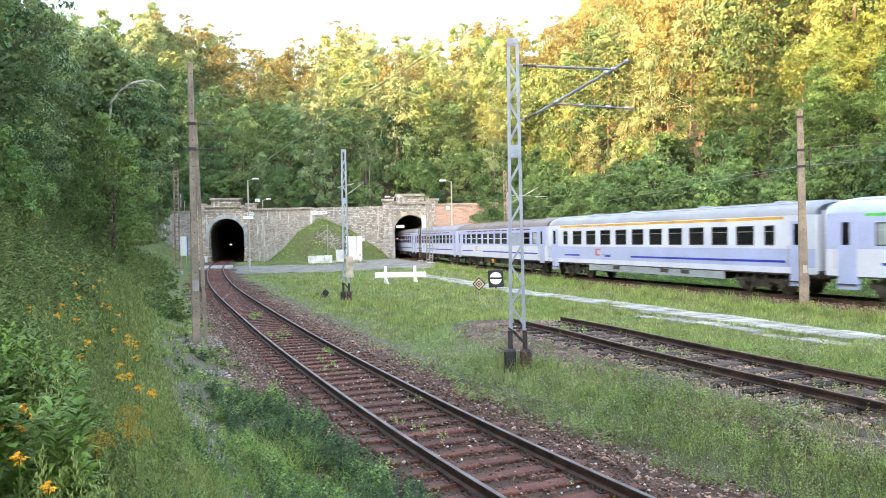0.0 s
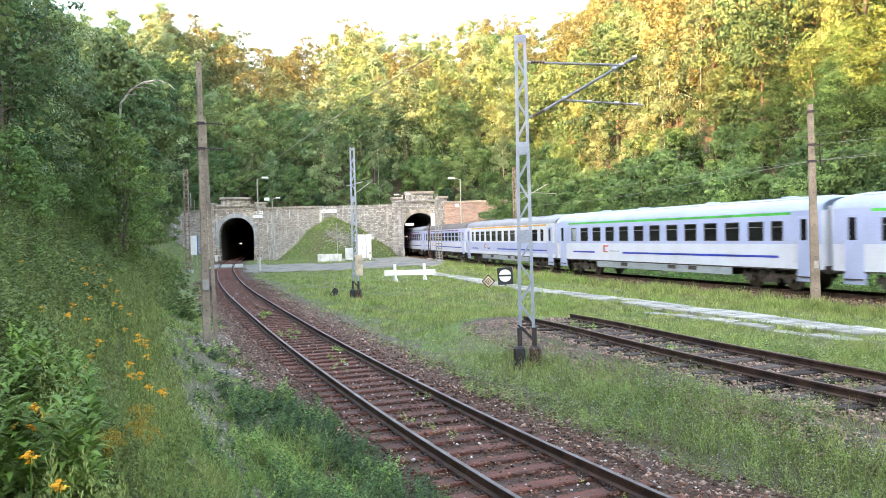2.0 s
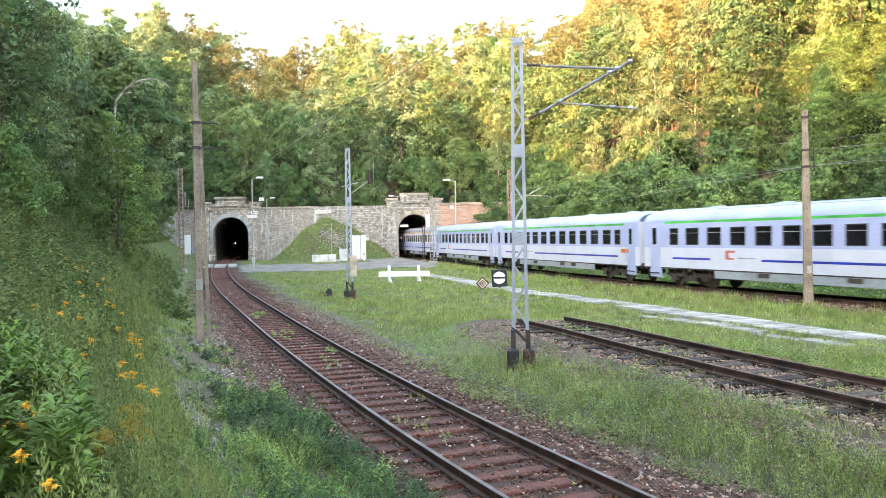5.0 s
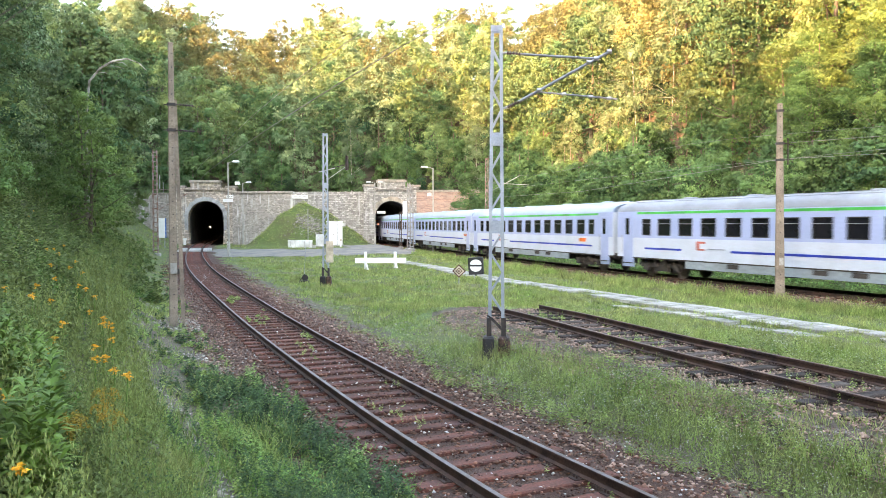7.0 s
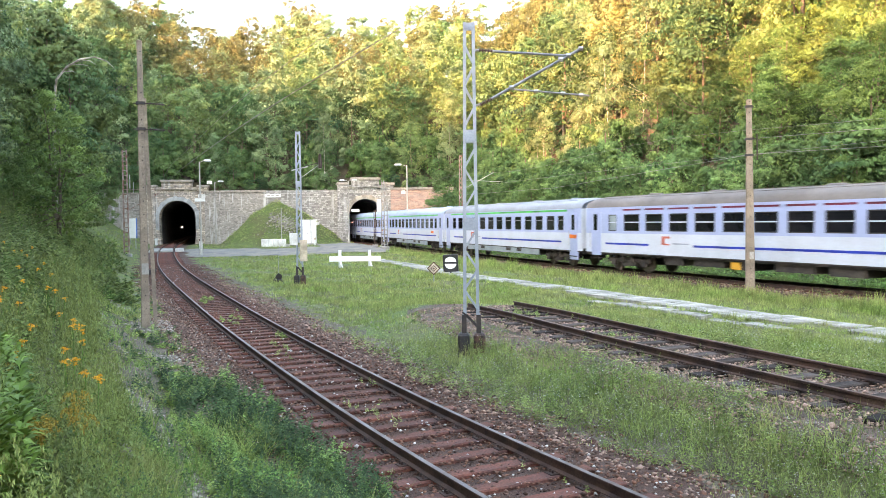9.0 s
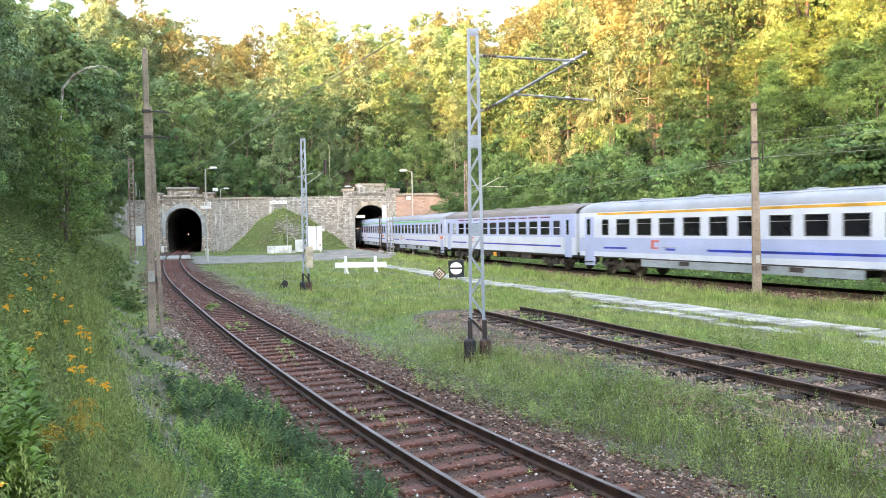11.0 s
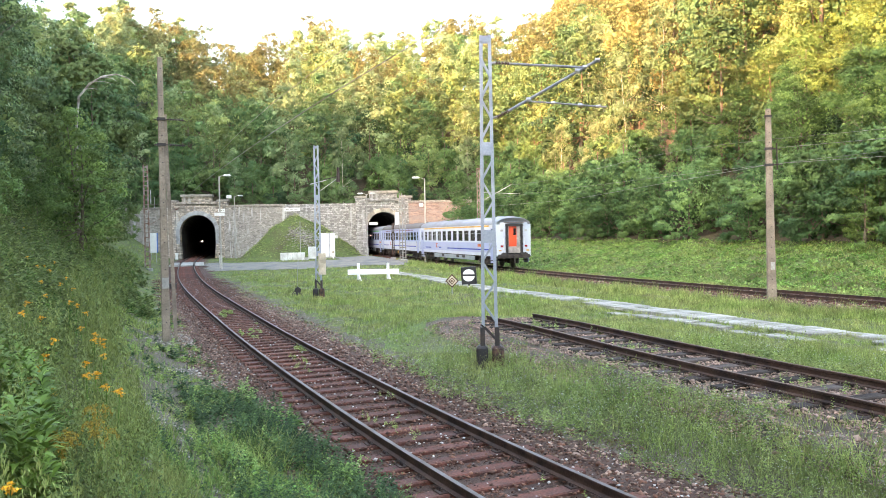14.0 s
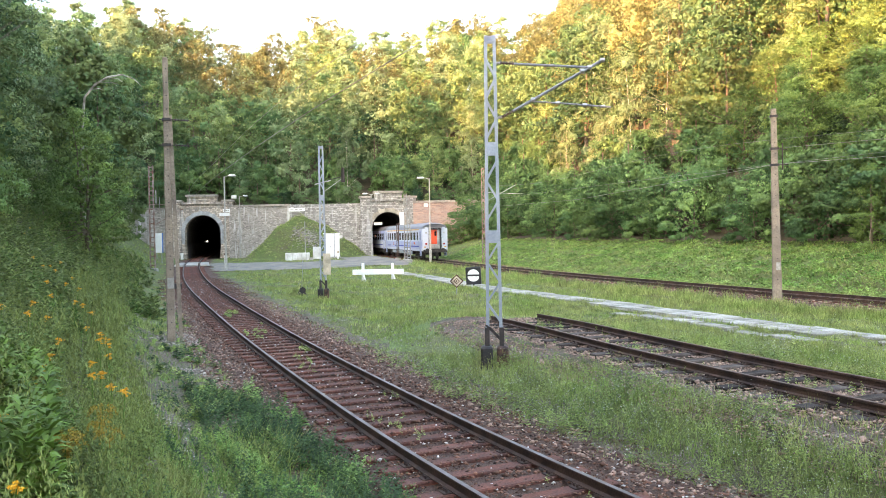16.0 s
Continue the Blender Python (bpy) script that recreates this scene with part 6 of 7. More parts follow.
    k = np.array([(math.cos(g), math.sin(g), 0.25 * math.sin(3 * g)) for g in np.arange(5) * 1.2566]) * 0.009
    v = fl[:, None] + k[None] * np.clip(np.hypot(fl[:, 0], fl[:, 1]) / 11, 0.8, 2)[:, None, None] + rg.normal(0, 0.05, (len(fl), 1, 3))
    tagged(new("pale_florets", soup("pale_florets", v, M_PALEFL, 5)), "tiny whitish flowers in the grass", "flowers", "", "stuff")
    # rough growth on the mound
    xy = np.stack([rg.uniform(-31, -9, 3600), rg.uniform(101, 112.4, 3600)], 1)
    xy = xy[~on_road(xy[:, 0], xy[:, 1]) & (ground(xy[:, 0], xy[:, 1]) > 0.3)]
    z = ground(xy[:, 0], xy[:, 1])
    tagged(new("mound_growth", soup("mound_growth", herb_leaves(rg, xy, z, 9, rg.uniform(0.03, 0.2, len(xy)), 0.075, 0.6), M_GRASS, 4)), "rough green grass on the mound", "grass", "", "stuff")
    # creepers on the right embankment
    y = 20 + 75 * rg.random(9000) ** 1.4
    vv = rg.uniform(3.0, 10.6, 9000)
    sl = np.interp(y, EXP[0], EXP[2])
    kk = np.sqrt(1 + sl * sl)
    xy = np.stack([xe(y) + vv / kk, y - vv * sl / kk], 1)
    z = ground(xy[:, 0], xy[:, 1])
    h = rg.uniform(0.06, 0.26, len(xy)) * np.where(vv > 9.6, 0.5, 1)
    tagged(new("embankment_growth", soup("embankment_growth", herb_leaves(rg, xy, z, 12, h, 0.085, 0.7), M_CREEP, 4)), "leafy green growth covering the embankment", "weeds", "", "stuff")

    # taller weeds on the shoulder of the express line, in front of the passing wheels
    y = 22 + 70 * rg.random(4200) ** 1.25
    vv = rg.uniform(-4.6, -2.35, 4200)
    sl = np.interp(y, EXP[0], EXP[2])
    kk = np.sqrt(1 + sl * sl)
    xy = np.stack([xe(y) + vv / kk, y - vv * sl / kk], 1)
    xy = xy[(wob(xy[:, 0], xy[:, 1], 1.1, 2.5) > -0.35) & ~on_road(xy[:, 0], xy[:, 1])]
    z = ground(xy[:, 0], xy[:, 1])
    h = rg.uniform(0.15, 0.46, len(xy)) * np.clip(1 + 0.4 * wob(xy[:, 0], xy[:, 1], 2.1), 0.5, 1.6)
    tagged(new("shoulder_grass", soup("shoulder_grass", blades(rg, xy, z, 10, h, 0.010, 0.3), M_GRASS, 3)), "taller grass along the express line", "grass", "", "stuff")
    bs = rg.random(len(xy)) < 0.3
    tagged(new("shoulder_weeds", soup("shoulder_weeds", herb_leaves(rg, xy[bs], z[bs], 14, h[bs] * 1.15, 0.035, 0.16), M_CREEP, 4)), "leafy weeds along the express line", "weeds", "", "stuff")

    # tufts in the joints of the slab path
    y = 11 + 52 * rg.random(2600) ** 1.5
    px = np.interp(y, [p[1] for p in PATH[::-1]], [p[0] for p in PATH[::-1]])
    off = rg.choice([-1.95, -1.15, -0.82, -0.78, 0.0, 0.78, 0.84], len(y)) + rg.normal(0, 0.05, len(y))
    ok = (wob(px, y, 0.8, 1.0) + 0.6 * wob(px + off, y, 2.9, 0.0) > -0.15) & ((np.abs(off) > 0.4) | (rg.random(len(y)) < 0.5))
    xy = np.stack([px + off * 1.08, y], 1)[ok]
    z = ground(xy[:, 0], xy[:, 1])
    tagged(new("path_tufts", soup("path_tufts", blades(rg, xy, z, 9, rg.uniform(0.08, 0.24, len(xy)), 0.009, 0.5), M_GRASS, 3)), "grass tufts growing over the slab edges", "grass", "", "stuff")
    # small herbs on the ballast between the rails
    y = rg.uniform(7, 34, 900)
    q = rg.uniform(-0.62, 0.62, 900)
    xy = np.stack([xm(y) + q, y], 1)[wob(q * 3, y, 1.2, 4.0) > 0.75]
    z = main_z(xy[:, 1]) - 0.12
    tagged(new("ballast_herbs", soup("ballast_herbs", stem_leaves(rg, xy, z, rg.uniform(0.05, 0.16, len(xy)), 12, 0.04, 0.24), M_SPROUT, 4)), "small green herbs on the ballast between rails", "weeds", "", "stuff")
    # herbs and grass between the old sleepers of the siding
    y = rg.uniform(6, 24, 1500)
    q = rg.uniform(-1.3, 1.3, 1500)
    xy = np.stack([xs_(y) + q, y], 1)[wob(q * 2 + 3, y, 1.7, 1.0) > 0.55]
    z = ground(xy[:, 0], xy[:, 1])
    tagged(new("siding_herbs", soup("siding_herbs", stem_leaves(rg, xy, z, rg.uniform(0.08, 0.26, len(xy)), 14, 0.042, 0.2), M_SPROUT, 4)), "weeds growing between the siding's sleepers", "weeds", "", "stuff")


build_grass()
build_weeds()


# ---- road, path, crossing ----
def draped(name, mask, x0, x1, y0, y1, step, lift, mat, label, category):
    xs_g, ys_g = np.arange(x0, x1, step), np.arange(y0, y1, step)
    X, Y = np.meshgrid(xs_g, ys_g)
    Z = ground(X, Y) + lift
    ok = mask(X, Y)
    idx = np.arange(X.size).reshape(X.shape)
    q = np.stack([idx[:-1, :-1], idx[:-1, 1:], idx[1:, 1:], idx[1:, :-1]], -1)
    kq = ok[:-1, :-1] & ok[:-1, 1:] & ok[1:, 1:] & ok[1:, :-1]
    s = Shape()
    s.add(np.stack([X, Y, Z], -1).reshape(-1, 3).tolist(), q[kq].tolist())
    return single(name, s, mat, label, category, "structure", True)


def road_mask(X, Y):
    return on_road(X + 0.25 * np.sin(Y * 1.7), Y + 0.3 * np.sin(X * 1.3))


draped("road", road_mask, -36, 2, 72, 112, 0.5, 0.05, M_ROAD, "worn grey asphalt yard before the tunnel portals", "road")


def build_path():
    """Two rows of old concrete slabs, cracked and partly overgrown."""
    t = thing("pavement", (0, 0, 0), "pale old concrete slab path with weedy joints", "path", kind="structure")
    rnd = random.Random(4)
    meshes = []
    for i in range(4):
        s = Shape().box((0, 0, 0), (0.69, 1.46 - 0.04 * i, 0.12), bev=0.02)
        s.v = [(x + rnd.uniform(-0.015, 0.015), y + rnd.uniform(-0.02, 0.02), z) for x, y, z in s.v]
        meshes.append(s.mesh("slab", M_SLAB))
    pts = [Vector((x, y, 0)) for x, y in PATH]

    def path_z(p):
        return sum(gz(p.x + dx, p.y + dy) for dx in (-1, 0, 1) for dy in (-2, -1, 0, 1, 2)) / 15 + 0.03
    d, seg = 0.0, 0
    lens = [(pts[i + 1] - pts[i]).length for i in range(len(pts) - 1)]
    total = sum(lens)
    while d < total - 1:
        e, i = d, 0
        while e > lens[i]:
            e -= lens[i]
            i += 1
        p = pts[i].lerp(pts[i + 1], e / lens[i])
        dr = (pts[i + 1] - pts[i]).normalized()
        nrm = Vector((dr.y, -dr.x, 0))
        for k in (-0.36, 0.36):
            if rnd.random() < 0.02:
                continue
            q = p + nrm * k
            o = new("slab", meshes[rnd.randrange(4)])
            o.parent = t
            o.matrix_basis = pose(q.x, q.y, path_z(p) + rnd.uniform(-0.008, 0.008), rnd.uniform(-0.7, 0.7), rnd.uniform(-0.7, 0.7),
                                  math.degrees(math.atan2(-dr.x, dr.y)) + rnd.uniform(-1.5, 1.5))
        d += 1.52
    # second, shorter kerb of slabs beside it
    for i in range(15):
        y = 8.5 + i * 1.5
        x = float(np.interp(y, [p[1] for p in PATH[::-1]], [p[0] for p in PATH[::-1]])) - 1.48
        if rnd.random() < 0.97:
            o = new("slab", meshes[rnd.randrange(4)])
            o.parent = t
            o.matrix_basis = pose(x, y, gz(x, y) - 0.005, 0, 0, 25 + rnd.uniform(-3, 3)) @ Matrix.Diagonal((0.8, 1, 1, 1))


build_path()


def build_crossing():
    """Concrete panels between and beside the rails before the portal."""
    t = thing("level_crossing", (0, 0, 0), "concrete crossing panels set between the rails", "crossing", kind="structure")
    for y in (86.0, 88.1, 90.2, 92.3):
        sl = float(np.interp(y, MAIN[0], MAIN[2]))
        ang = math.degrees(math.atan2(-sl, 1))
        for off, w in ((0.0, 1.28), (-1.35, 0.95), (1.35, 0.95)):
            n = math.sqrt(1 + sl * sl)
            s = Shape().box((0, 0, 0), (w, 2.04, 0.16), bev=0.02)
            o = part("panel", s, M_CONC, t)
            o.matrix_basis = pose(float(xm(y)) + off / n, y - off * sl / n, float(main_z(y)) - 0.085, 0, 0, ang)


build_crossing()


# ---- masts, poles, lamps ----
def lattice_mast(name, x, y, h, w0, w1, d, label, steel, rz=0.0, battens=(), foot=True, lace=0.46, tar=0.58, zb=None):
    """Two channel legs tied by zigzag lacing on both faces."""
    z = gz(x, y) if zb is None else zb
    t = thing(name, (x, y, z), label, "railway mast", "line-side masts", rz=rz)

    def half(zz):
        return (w0 + (w1 - w0) * zz / h) / 2
    b0 = 0.42 if foot else 0.0
    for sx in (-1, 1):
        # one channel: web outside, two flanges turned in
        a, b = (sx * half(b0), 0, b0 - 0.2), (sx * half(h), 0, h)
        prof = [(0.006, -d / 2), (0.006, d / 2), (-0.066, d / 2), (-0.066, d / 2 - 0.012), (-0.006, d / 2 - 0.012), (-0.006, -d / 2 + 0.012),
                (-0.066, -d / 2 + 0.012), (-0.066, -d / 2)]
        leg = Shape().add([(p[0] + sx * q[0], q[1], p[2]) for p in (a, b) for q in prof],
                          [tuple(range(8)), tuple(range(15, 7, -1))] + [(i, (i + 1) % 8, 8 + (i + 1) % 8, 8 + i) for i in range(8)])
        lg = part("leg", leg, steel, t)
        if tar:
            g = Shape().box((sx * half(b0) - sx * 0.02, 0, b0 + tar / 2 - 0.1), (0.105, d + 0.03, tar))
            part("tar_coat", g, M_TAR, lg, "black tar paint")
    k, zz, s = 0, b0 + (tar or 0), 1
    while zz + lace < h - 0.12:
        if not any(abs(zz + lace / 2 - q) < lace * 0.55 for q in battens):
            for fy in (-d / 2 - 0.006, d / 2 + 0.006):
                lc = Shape().bar((s * (half(zz) - 0.02), fy, zz), (-s * (half(zz + lace) - 0.02), fy, zz + lace), 0.042, 0.01, up=(0, 1, 0))
                part("lacing_bar", lc, steel, t)
        zz += lace
        s = -s
    for q in list(battens) + [h - 0.08]:
        for fy in (-d / 2 - 0.012, d / 2 + 0.012):
            part("batten_plate", Shape().box((0, fy, q), (2 * half(q) + 0.01, 0.012, 0.28 if q < h - 0.2 else 0.12)), steel, t)
    if tar:
        cr = Shape()
        for fy in (-d / 2 - 0.006, d / 2 + 0.006):
            cr.bar((-half(0.5), fy, b0 + tar - 0.05), (half(0.5), fy, b0 + 0.15), 0.042, 0.01, up=(0, 1, 0))
        part("tie_bar", cr, M_TAR, t)
    if foot:
        for sx in (-1, 1):
            part("foundation", Shape().box((sx * (w0 / 2 - 0.01), 0, 0.17), (0.265, d + 0.2, 0.62), bev=0.05), M_TAR if sx < 0 else M_TARRUST, t, "tarred concrete block with rust stains")
    return t


def insulator(shape, a, b, r=0.055, n=5):
    """A ribbed porcelain rod in one piece."""
    a, b = Vector(a), Vector(b)
    fr, rs = [0.0], [r * 0.35]
    for i in range(n):
        for k, w in ((0.08, 0.35), (0.16, 1.0), (0.55, 0.6), (0.62, 0.35)):
            fr.append((i + k) / n)
            rs.append(r * w)
    fr.append(1.0)
    rs.append(r * 0.35)
    shape.tube([a.lerp(b, f) for f in fr], rs, 10)


big_mast = lattice_mast("catenary_mast", 1.13, 17.74, 7.47, 0.375, 0.25, 0.20,
                        "silver-grey lattice mast with black tarred foot and cantilever", M_MAST, rz=-4, battens=(2.95, 4.93))


def cantilever(t):
    """Pipes of the bracket: top tie, inclined tube, registration arm."""
    a = Shape()
    insulator(a, (0.22, 0, 6.86), (0.55, 0, 6.83))
    part("insulator", a, M_INSUL, t, "dark porcelain insulator")
    a = Shape()
    insulator(a, (0.24, 0, 5.64), (0.52, 0, 5.78))
    part("insulator", a, M_INSUL, t, "dark porcelain insulator")
    b = Shape().tube([(0.12, 0, 6.86), (0.24, 0, 6.86)], 0.03).tube([(0.12, 0, 5.62), (0.26, 0, 5.65)], 0.03)
    part("hinge", b, M_STEEL, t)
    part("top_tube", Shape().tube([(0.53, 0, 6.83), (2.18, 0, 6.70)], 0.027, 8), M_TUBE, t)
    part("inclined_tube", Shape().tube([(0.50, 0, 5.77), (2.50, 0, 6.85)], 0.033, 8), M_TUBE, t)
    part("registration_arm", Shape().tube([(0.92, 0, 5.98), (2.68, 0, 5.80)], 0.020, 8), M_TUBE, t)
    for p, r in (((2.05, 0, 6.62), 0.06), ((2.22, 0, 6.70), 0.05), ((0.95, 0, 6.01), 0.055), ((1.50, 0, 5.925), 0.035), ((2.1, 0, 5.86), 0.04), ((2.5, 0, 5.82), 0.035), ((2.50, 0, 6.85), 0.05)):
        part("clamp", Shape().rod((p[0] - 0.05, 0, p[2]), (p[0] + 0.05, 0, p[2]), r, n=8), M_STEEL, t)


cantilever(big_mast)
mast_2 = lattice_mast("catenary_mast", -6.28, 40.8, 7.9, 0.34, 0.24, 0.18,
                      "slim silver lattice mast with signal box in the grass", M_MAST, rz=2, battens=(2.3, 5.2), zb=-0.16)
ms = Shape().box((-0.28, -0.18, 2.35), (0.40, 0.22, 0.62), bev=0.03)
part("relay_box", ms, M_WHITEDIRT, mast_2, "white weathered box")
part("notice_board", Shape().box((0.22, -0.16, 1.75), (0.38, 0.03, 1.1)), M_SIGNPALE, mast_2, "peeling cream board")
part("bracket_insulator", Shape().rod((0.30, 0, 6.1), (1.15, 0, 6.3), 0.02, n=6).rod((1.12, 0, 6.0), (1.12, 0, 6.75), 0.10, 0.07, n=8), M_INSUL, mast_2)
part("bracket", Shape().bar((-0.35, 0, 5.9), (0.5, 0, 6.1), 0.05, 0.05).bar((0.1, 0, 5.5), (1.1, 0, 6.2), 0.03, 0.03), M_STEEL, mast_2)


def ladder_mast(x, y, h, w0, w1, rung, label, steel, zb=None, rz=0.0):
    """Two angle-iron legs joined by flat rungs, open between them."""
    t = thing("catenary_mast", (x, y, gz(x, y) if zb is None else zb), label, "railway mast", "line-side masts", rz=rz)

    def half(zz):
        return (w0 + (w1 - w0) * zz / h) / 2
    for sx in (-1, 1):
        leg = Shape()
        for dy in (-0.09, 0.09):
            leg.bar((sx * half(0), dy, -0.3), (sx * half(h), dy, h), 0.075, 0.012, up=(0, 1, 0))
            leg.bar((sx * (half(0) + 0.032), dy * 0.7, -0.3), (sx * (half(h) + 0.032), dy * 0.7, h), 0.075, 0.012, up=(1, 0, 0))
        part("leg", leg, steel, t)
    zz = 0.5
    while zz < h:
        for dy in (-0.105, 0.105):
            part("rung", Shape().box((0, dy, zz), (2 * half(zz) + 0.07, 0.012, 0.085)), steel, t)
        zz += rung
    part("foundation", Shape().box((0, 0, 0.02), (w0 + 0.4, 0.6, 0.5), bev=0.06), M_CONC, t, "pale concrete block")
    return t


mast_3 = ladder_mast(-27.32, 73.6, 9.9, 0.44, 0.36, 0.44, "rusty brown ladder mast beside the bank", M_MASTRUST)
part("inclined_tube", Shape().tube([(0.2, -0.1, 4.25), (3.8, -0.6, 6.2)], 0.035, 6), M_MASTRUST, mast_3)
part("registration_arm", Shape().tube([(1.9, -0.3, 5.2), (3.8, -0.6, 6.05), (5.3, -0.7, 5.85)], 0.025, 6), M_MASTRUST, mast_3)
part("top_tube", Shape().tube([(0.2, -0.1, 6.25), (3.7, -0.6, 6.18)], 0.022, 6), M_MASTRUST, mast_3)
part("insulator", Shape().rod((0.5, -0.2, 6.3), (0.5, -0.2, 7.6), 0.05, n=8).rod((0.85, -0.25, 5.9), (0.85, -0.25, 6.9), 0.03, n=6), M_STEEL, mast_3)
mast_4 = lattice_mast("catenary_mast", 4.01, 77.06, 9.4, 0.36, 0.28, 0.24, "rusty lattice mast with cantilever near the express line", M_MASTRUST, rz=-8, battens=(3.1, 6.2), foot=False, tar=0)
part("arm", Shape().bar((0.1, 0, 6.0), (3.2, -0.6, 7.6), 0.06, 0.06).bar((0.1, 0, 7.0), (4.1, -0.7, 6.7), 0.05, 0.05), M_STEEL, mast_4)
part("insulator", Shape().rod((0.25, -0.15, 4.6), (0.25, -0.15, 7.3), 0.05, n=8), M_STEEL, mast_4)
for mx, my, mh in ((-4.12, 86.8, 7.5), (-3.7, 84.4, 7.2)):
    ladder_mast(mx, my, mh, 0.34, 0.26, 0.52, "slim grey lattice mast beside the express line", M_MASTGREY, rz=12)
ladder_mast(-5.3, 91.6, 4.3, 0.22, 0.18, 0.9, "short dark signal mast before the tunnel mouth", M_TARRUST, rz=12)


def concrete_pole(x, y, h, w0, w1, d0, label, twin=0.0, rz=0.0, lean=0.0, bands=(), zb=None):
    """Tapered concrete pole, flat faces with a row of bolt holes; twin adds a strut pole."""
    z = gz(x, y) if zb is None else zb
    t = thing("concrete_pole", (x, y, z), label, "pole", rz=rz)
    t.matrix_basis = pose(x, y, z, 0, lean, rz)
    s = Shape().box((0, 0, h / 2 - 0.25), (w0, d0, h + 0.5), bev=0.03, taper=w1 / w0)
    part("shaft", s, M_POLE, t)
    ho = Shape()
    for i in range(int(h / 0.42)):
        zz = 0.6 + i * 0.42
        ho.rod((0.02, -d0 / 2 * (1 - (1 - w1 / w0) * zz / h) - 0.004, zz), (0.02, -d0 / 2 * (1 - (1 - w1 / w0) * zz / h) + 0.02, zz), 0.020, n=8)
    tagged(part("bolt_holes", ho, M_TAR, t), kind="stuff")
    if twin:
        b = Shape()
        b.bar((twin, 0.05, -0.3), (w0 * 0.40, 0.05, h * 0.80), d0 * 0.55, w0 * 0.42, up=(1, 0, 0))
        part("strut", b, M_POLE, t)
    for q in bands:
        part("clamp_band", Shape().box((0, 0, q), (w0 * (1 - (1 - w1 / w0) * q / h) + 0.07, d0 * (1 - (1 - w1 / w0) * q / h) + 0.07, 0.09)), M_TAR, t)
    return t


lp = concrete_pole(-8.66, 24.76, 8.95, 0.27, 0.16, 0.26, "weathered twin concrete pole beside the main line", twin=0.30, rz=18, bands=(6.2, 7.0))
for q in (6.2, 7.0):
    ins = Shape()
    insulator(ins, (0.25, -0.05, q), (0.70, -0.10, q - 0.03), 0.045)
    ins.rod((-0.22, 0, q), (0.3, -0.05, q), 0.018, n=6)
    part("side_insulator", ins, M_INSUL, lp)
part("number_plate", Shape().box((0.02, -0.17, 1.85), (0.20, 0.02, 0.34)), M_CONC, lp, "blank pale plate")
rp = concrete_pole(13.38, 31.4, 7.85, 0.38, 0.21, 0.30, "tall weathered concrete pole by the express line", rz=-18, lean=-0.6, bands=(7.55, 5.6, 6.25))
ri = Shape()
for q in (5.6, 6.25):
    ri.rod((0.0, 0, q), (0.32, 0, q), 0.02, n=6)
ri.rod((0.30, 0, 5.4), (0.30, 0, 6.45), 0.025, n=6)
insulator(ri, (0.32, -0.02, 5.6), (0.52, -0.04, 5.6), 0.035, 3)
insulator(ri, (0.32, -0.02, 6.2), (0.50, -0.04, 6.2), 0.035, 3)
part("wire_bracket", ri, M_INSUL, rp)
part("number_plate", Shape().box((0.05, -0.175, 1.55), (0.16, 0.02, 0.30)), M_CONC, rp, "blank pale plate")


def lamp_post(x, y, h, arm, label, twin=False, low=False, zb=None):
    z = gz(x, y) if zb is None else zb
    t = thing("lamp_post", (x, y, z), label, "street lamp", "yard lamps")
    part("post", Shape().rod((0, 0, -0.3), (0, 0, 3.0), 0.11, 0.10, 10).rod((0, 0, 3.0), (0, 0, h), 0.085, 0.06, 10), M_CONC, t)
    part("base_collar", Shape().rod((0, 0, 0), (0, 0, 1.3), 0.15, 0.14, 10), M_CONC, t)
    for s in ((-1, 1) if twin else (1,)):
        part("arm", Shape().tube([(0, 0, h - 0.1), (s * arm * 0.35, 0, h + 0.06), (s * arm * 0.6, 0, h + 0.10)], 0.03), M_CONC, t)
        hd = Shape().box((s * arm * 0.85, 0, h + 0.12), (abs(arm) * 0.75, 0.30, 0.16), bev=0.06, taper=0.8)
        head = part("lamp_head", hd, M_WHITEDIRT, t)
        part("lens", Shape().box((s * arm * 0.9, 0, h + 0.02), (abs(arm) * 0.5, 0.22, 0.05)), M_FROST, head)
    if low:
        part("camera_arm", Shape().bar((0, 0, h * 0.76), (1.1 * (1 if arm > 0 else -1), 0, h * 0.75), 0.06, 0.08).box((1.0 * (1 if arm > 0 else -1), 0, h * 0.755), (0.7, 0.26, 0.18), bev=0.04), M_WHITEDIRT, t)
    return t


lamp_1 = lamp_post(-20.7, 74.5, 8.9, 0.9, "grey lamp post beside the level crossing")
part("sign_plate", Shape().box((0.0, -0.12, 5.3), (0.95, 0.03, 0.30)), M_WHITE, lamp_1)
lamp_1b = lamp_post(-29.1, 112.3, 8.9, 1.0, "thin lamp post against the stone portal", zb=0.05)
part("floodlight", Shape().box((-0.75, 0, 8.85), (0.7, 0.3, 0.45), bev=0.05), M_WHITEDIRT, lamp_1b)
lamp_2 = lamp_post(-1.36, 83.0, 8.9, -1.1, "grey lamp post in the grass by the express line")
part("floodlight", Shape().box((-0.40, -0.05, 6.1), (0.45, 0.3, 0.34), bev=0.05), M_WHITEDIRT, lamp_2)
lamp_3 = lamp_post(-9.85, 108.5, 8.7, 1.0, "twin-headed lamp post before the tunnel portal", twin=True, zb=0.05)
part("sign_plate", Shape().box((0.9, -0.1, 4.6), (1.15, 0.03, 0.34)), M_WHITE, lamp_3)


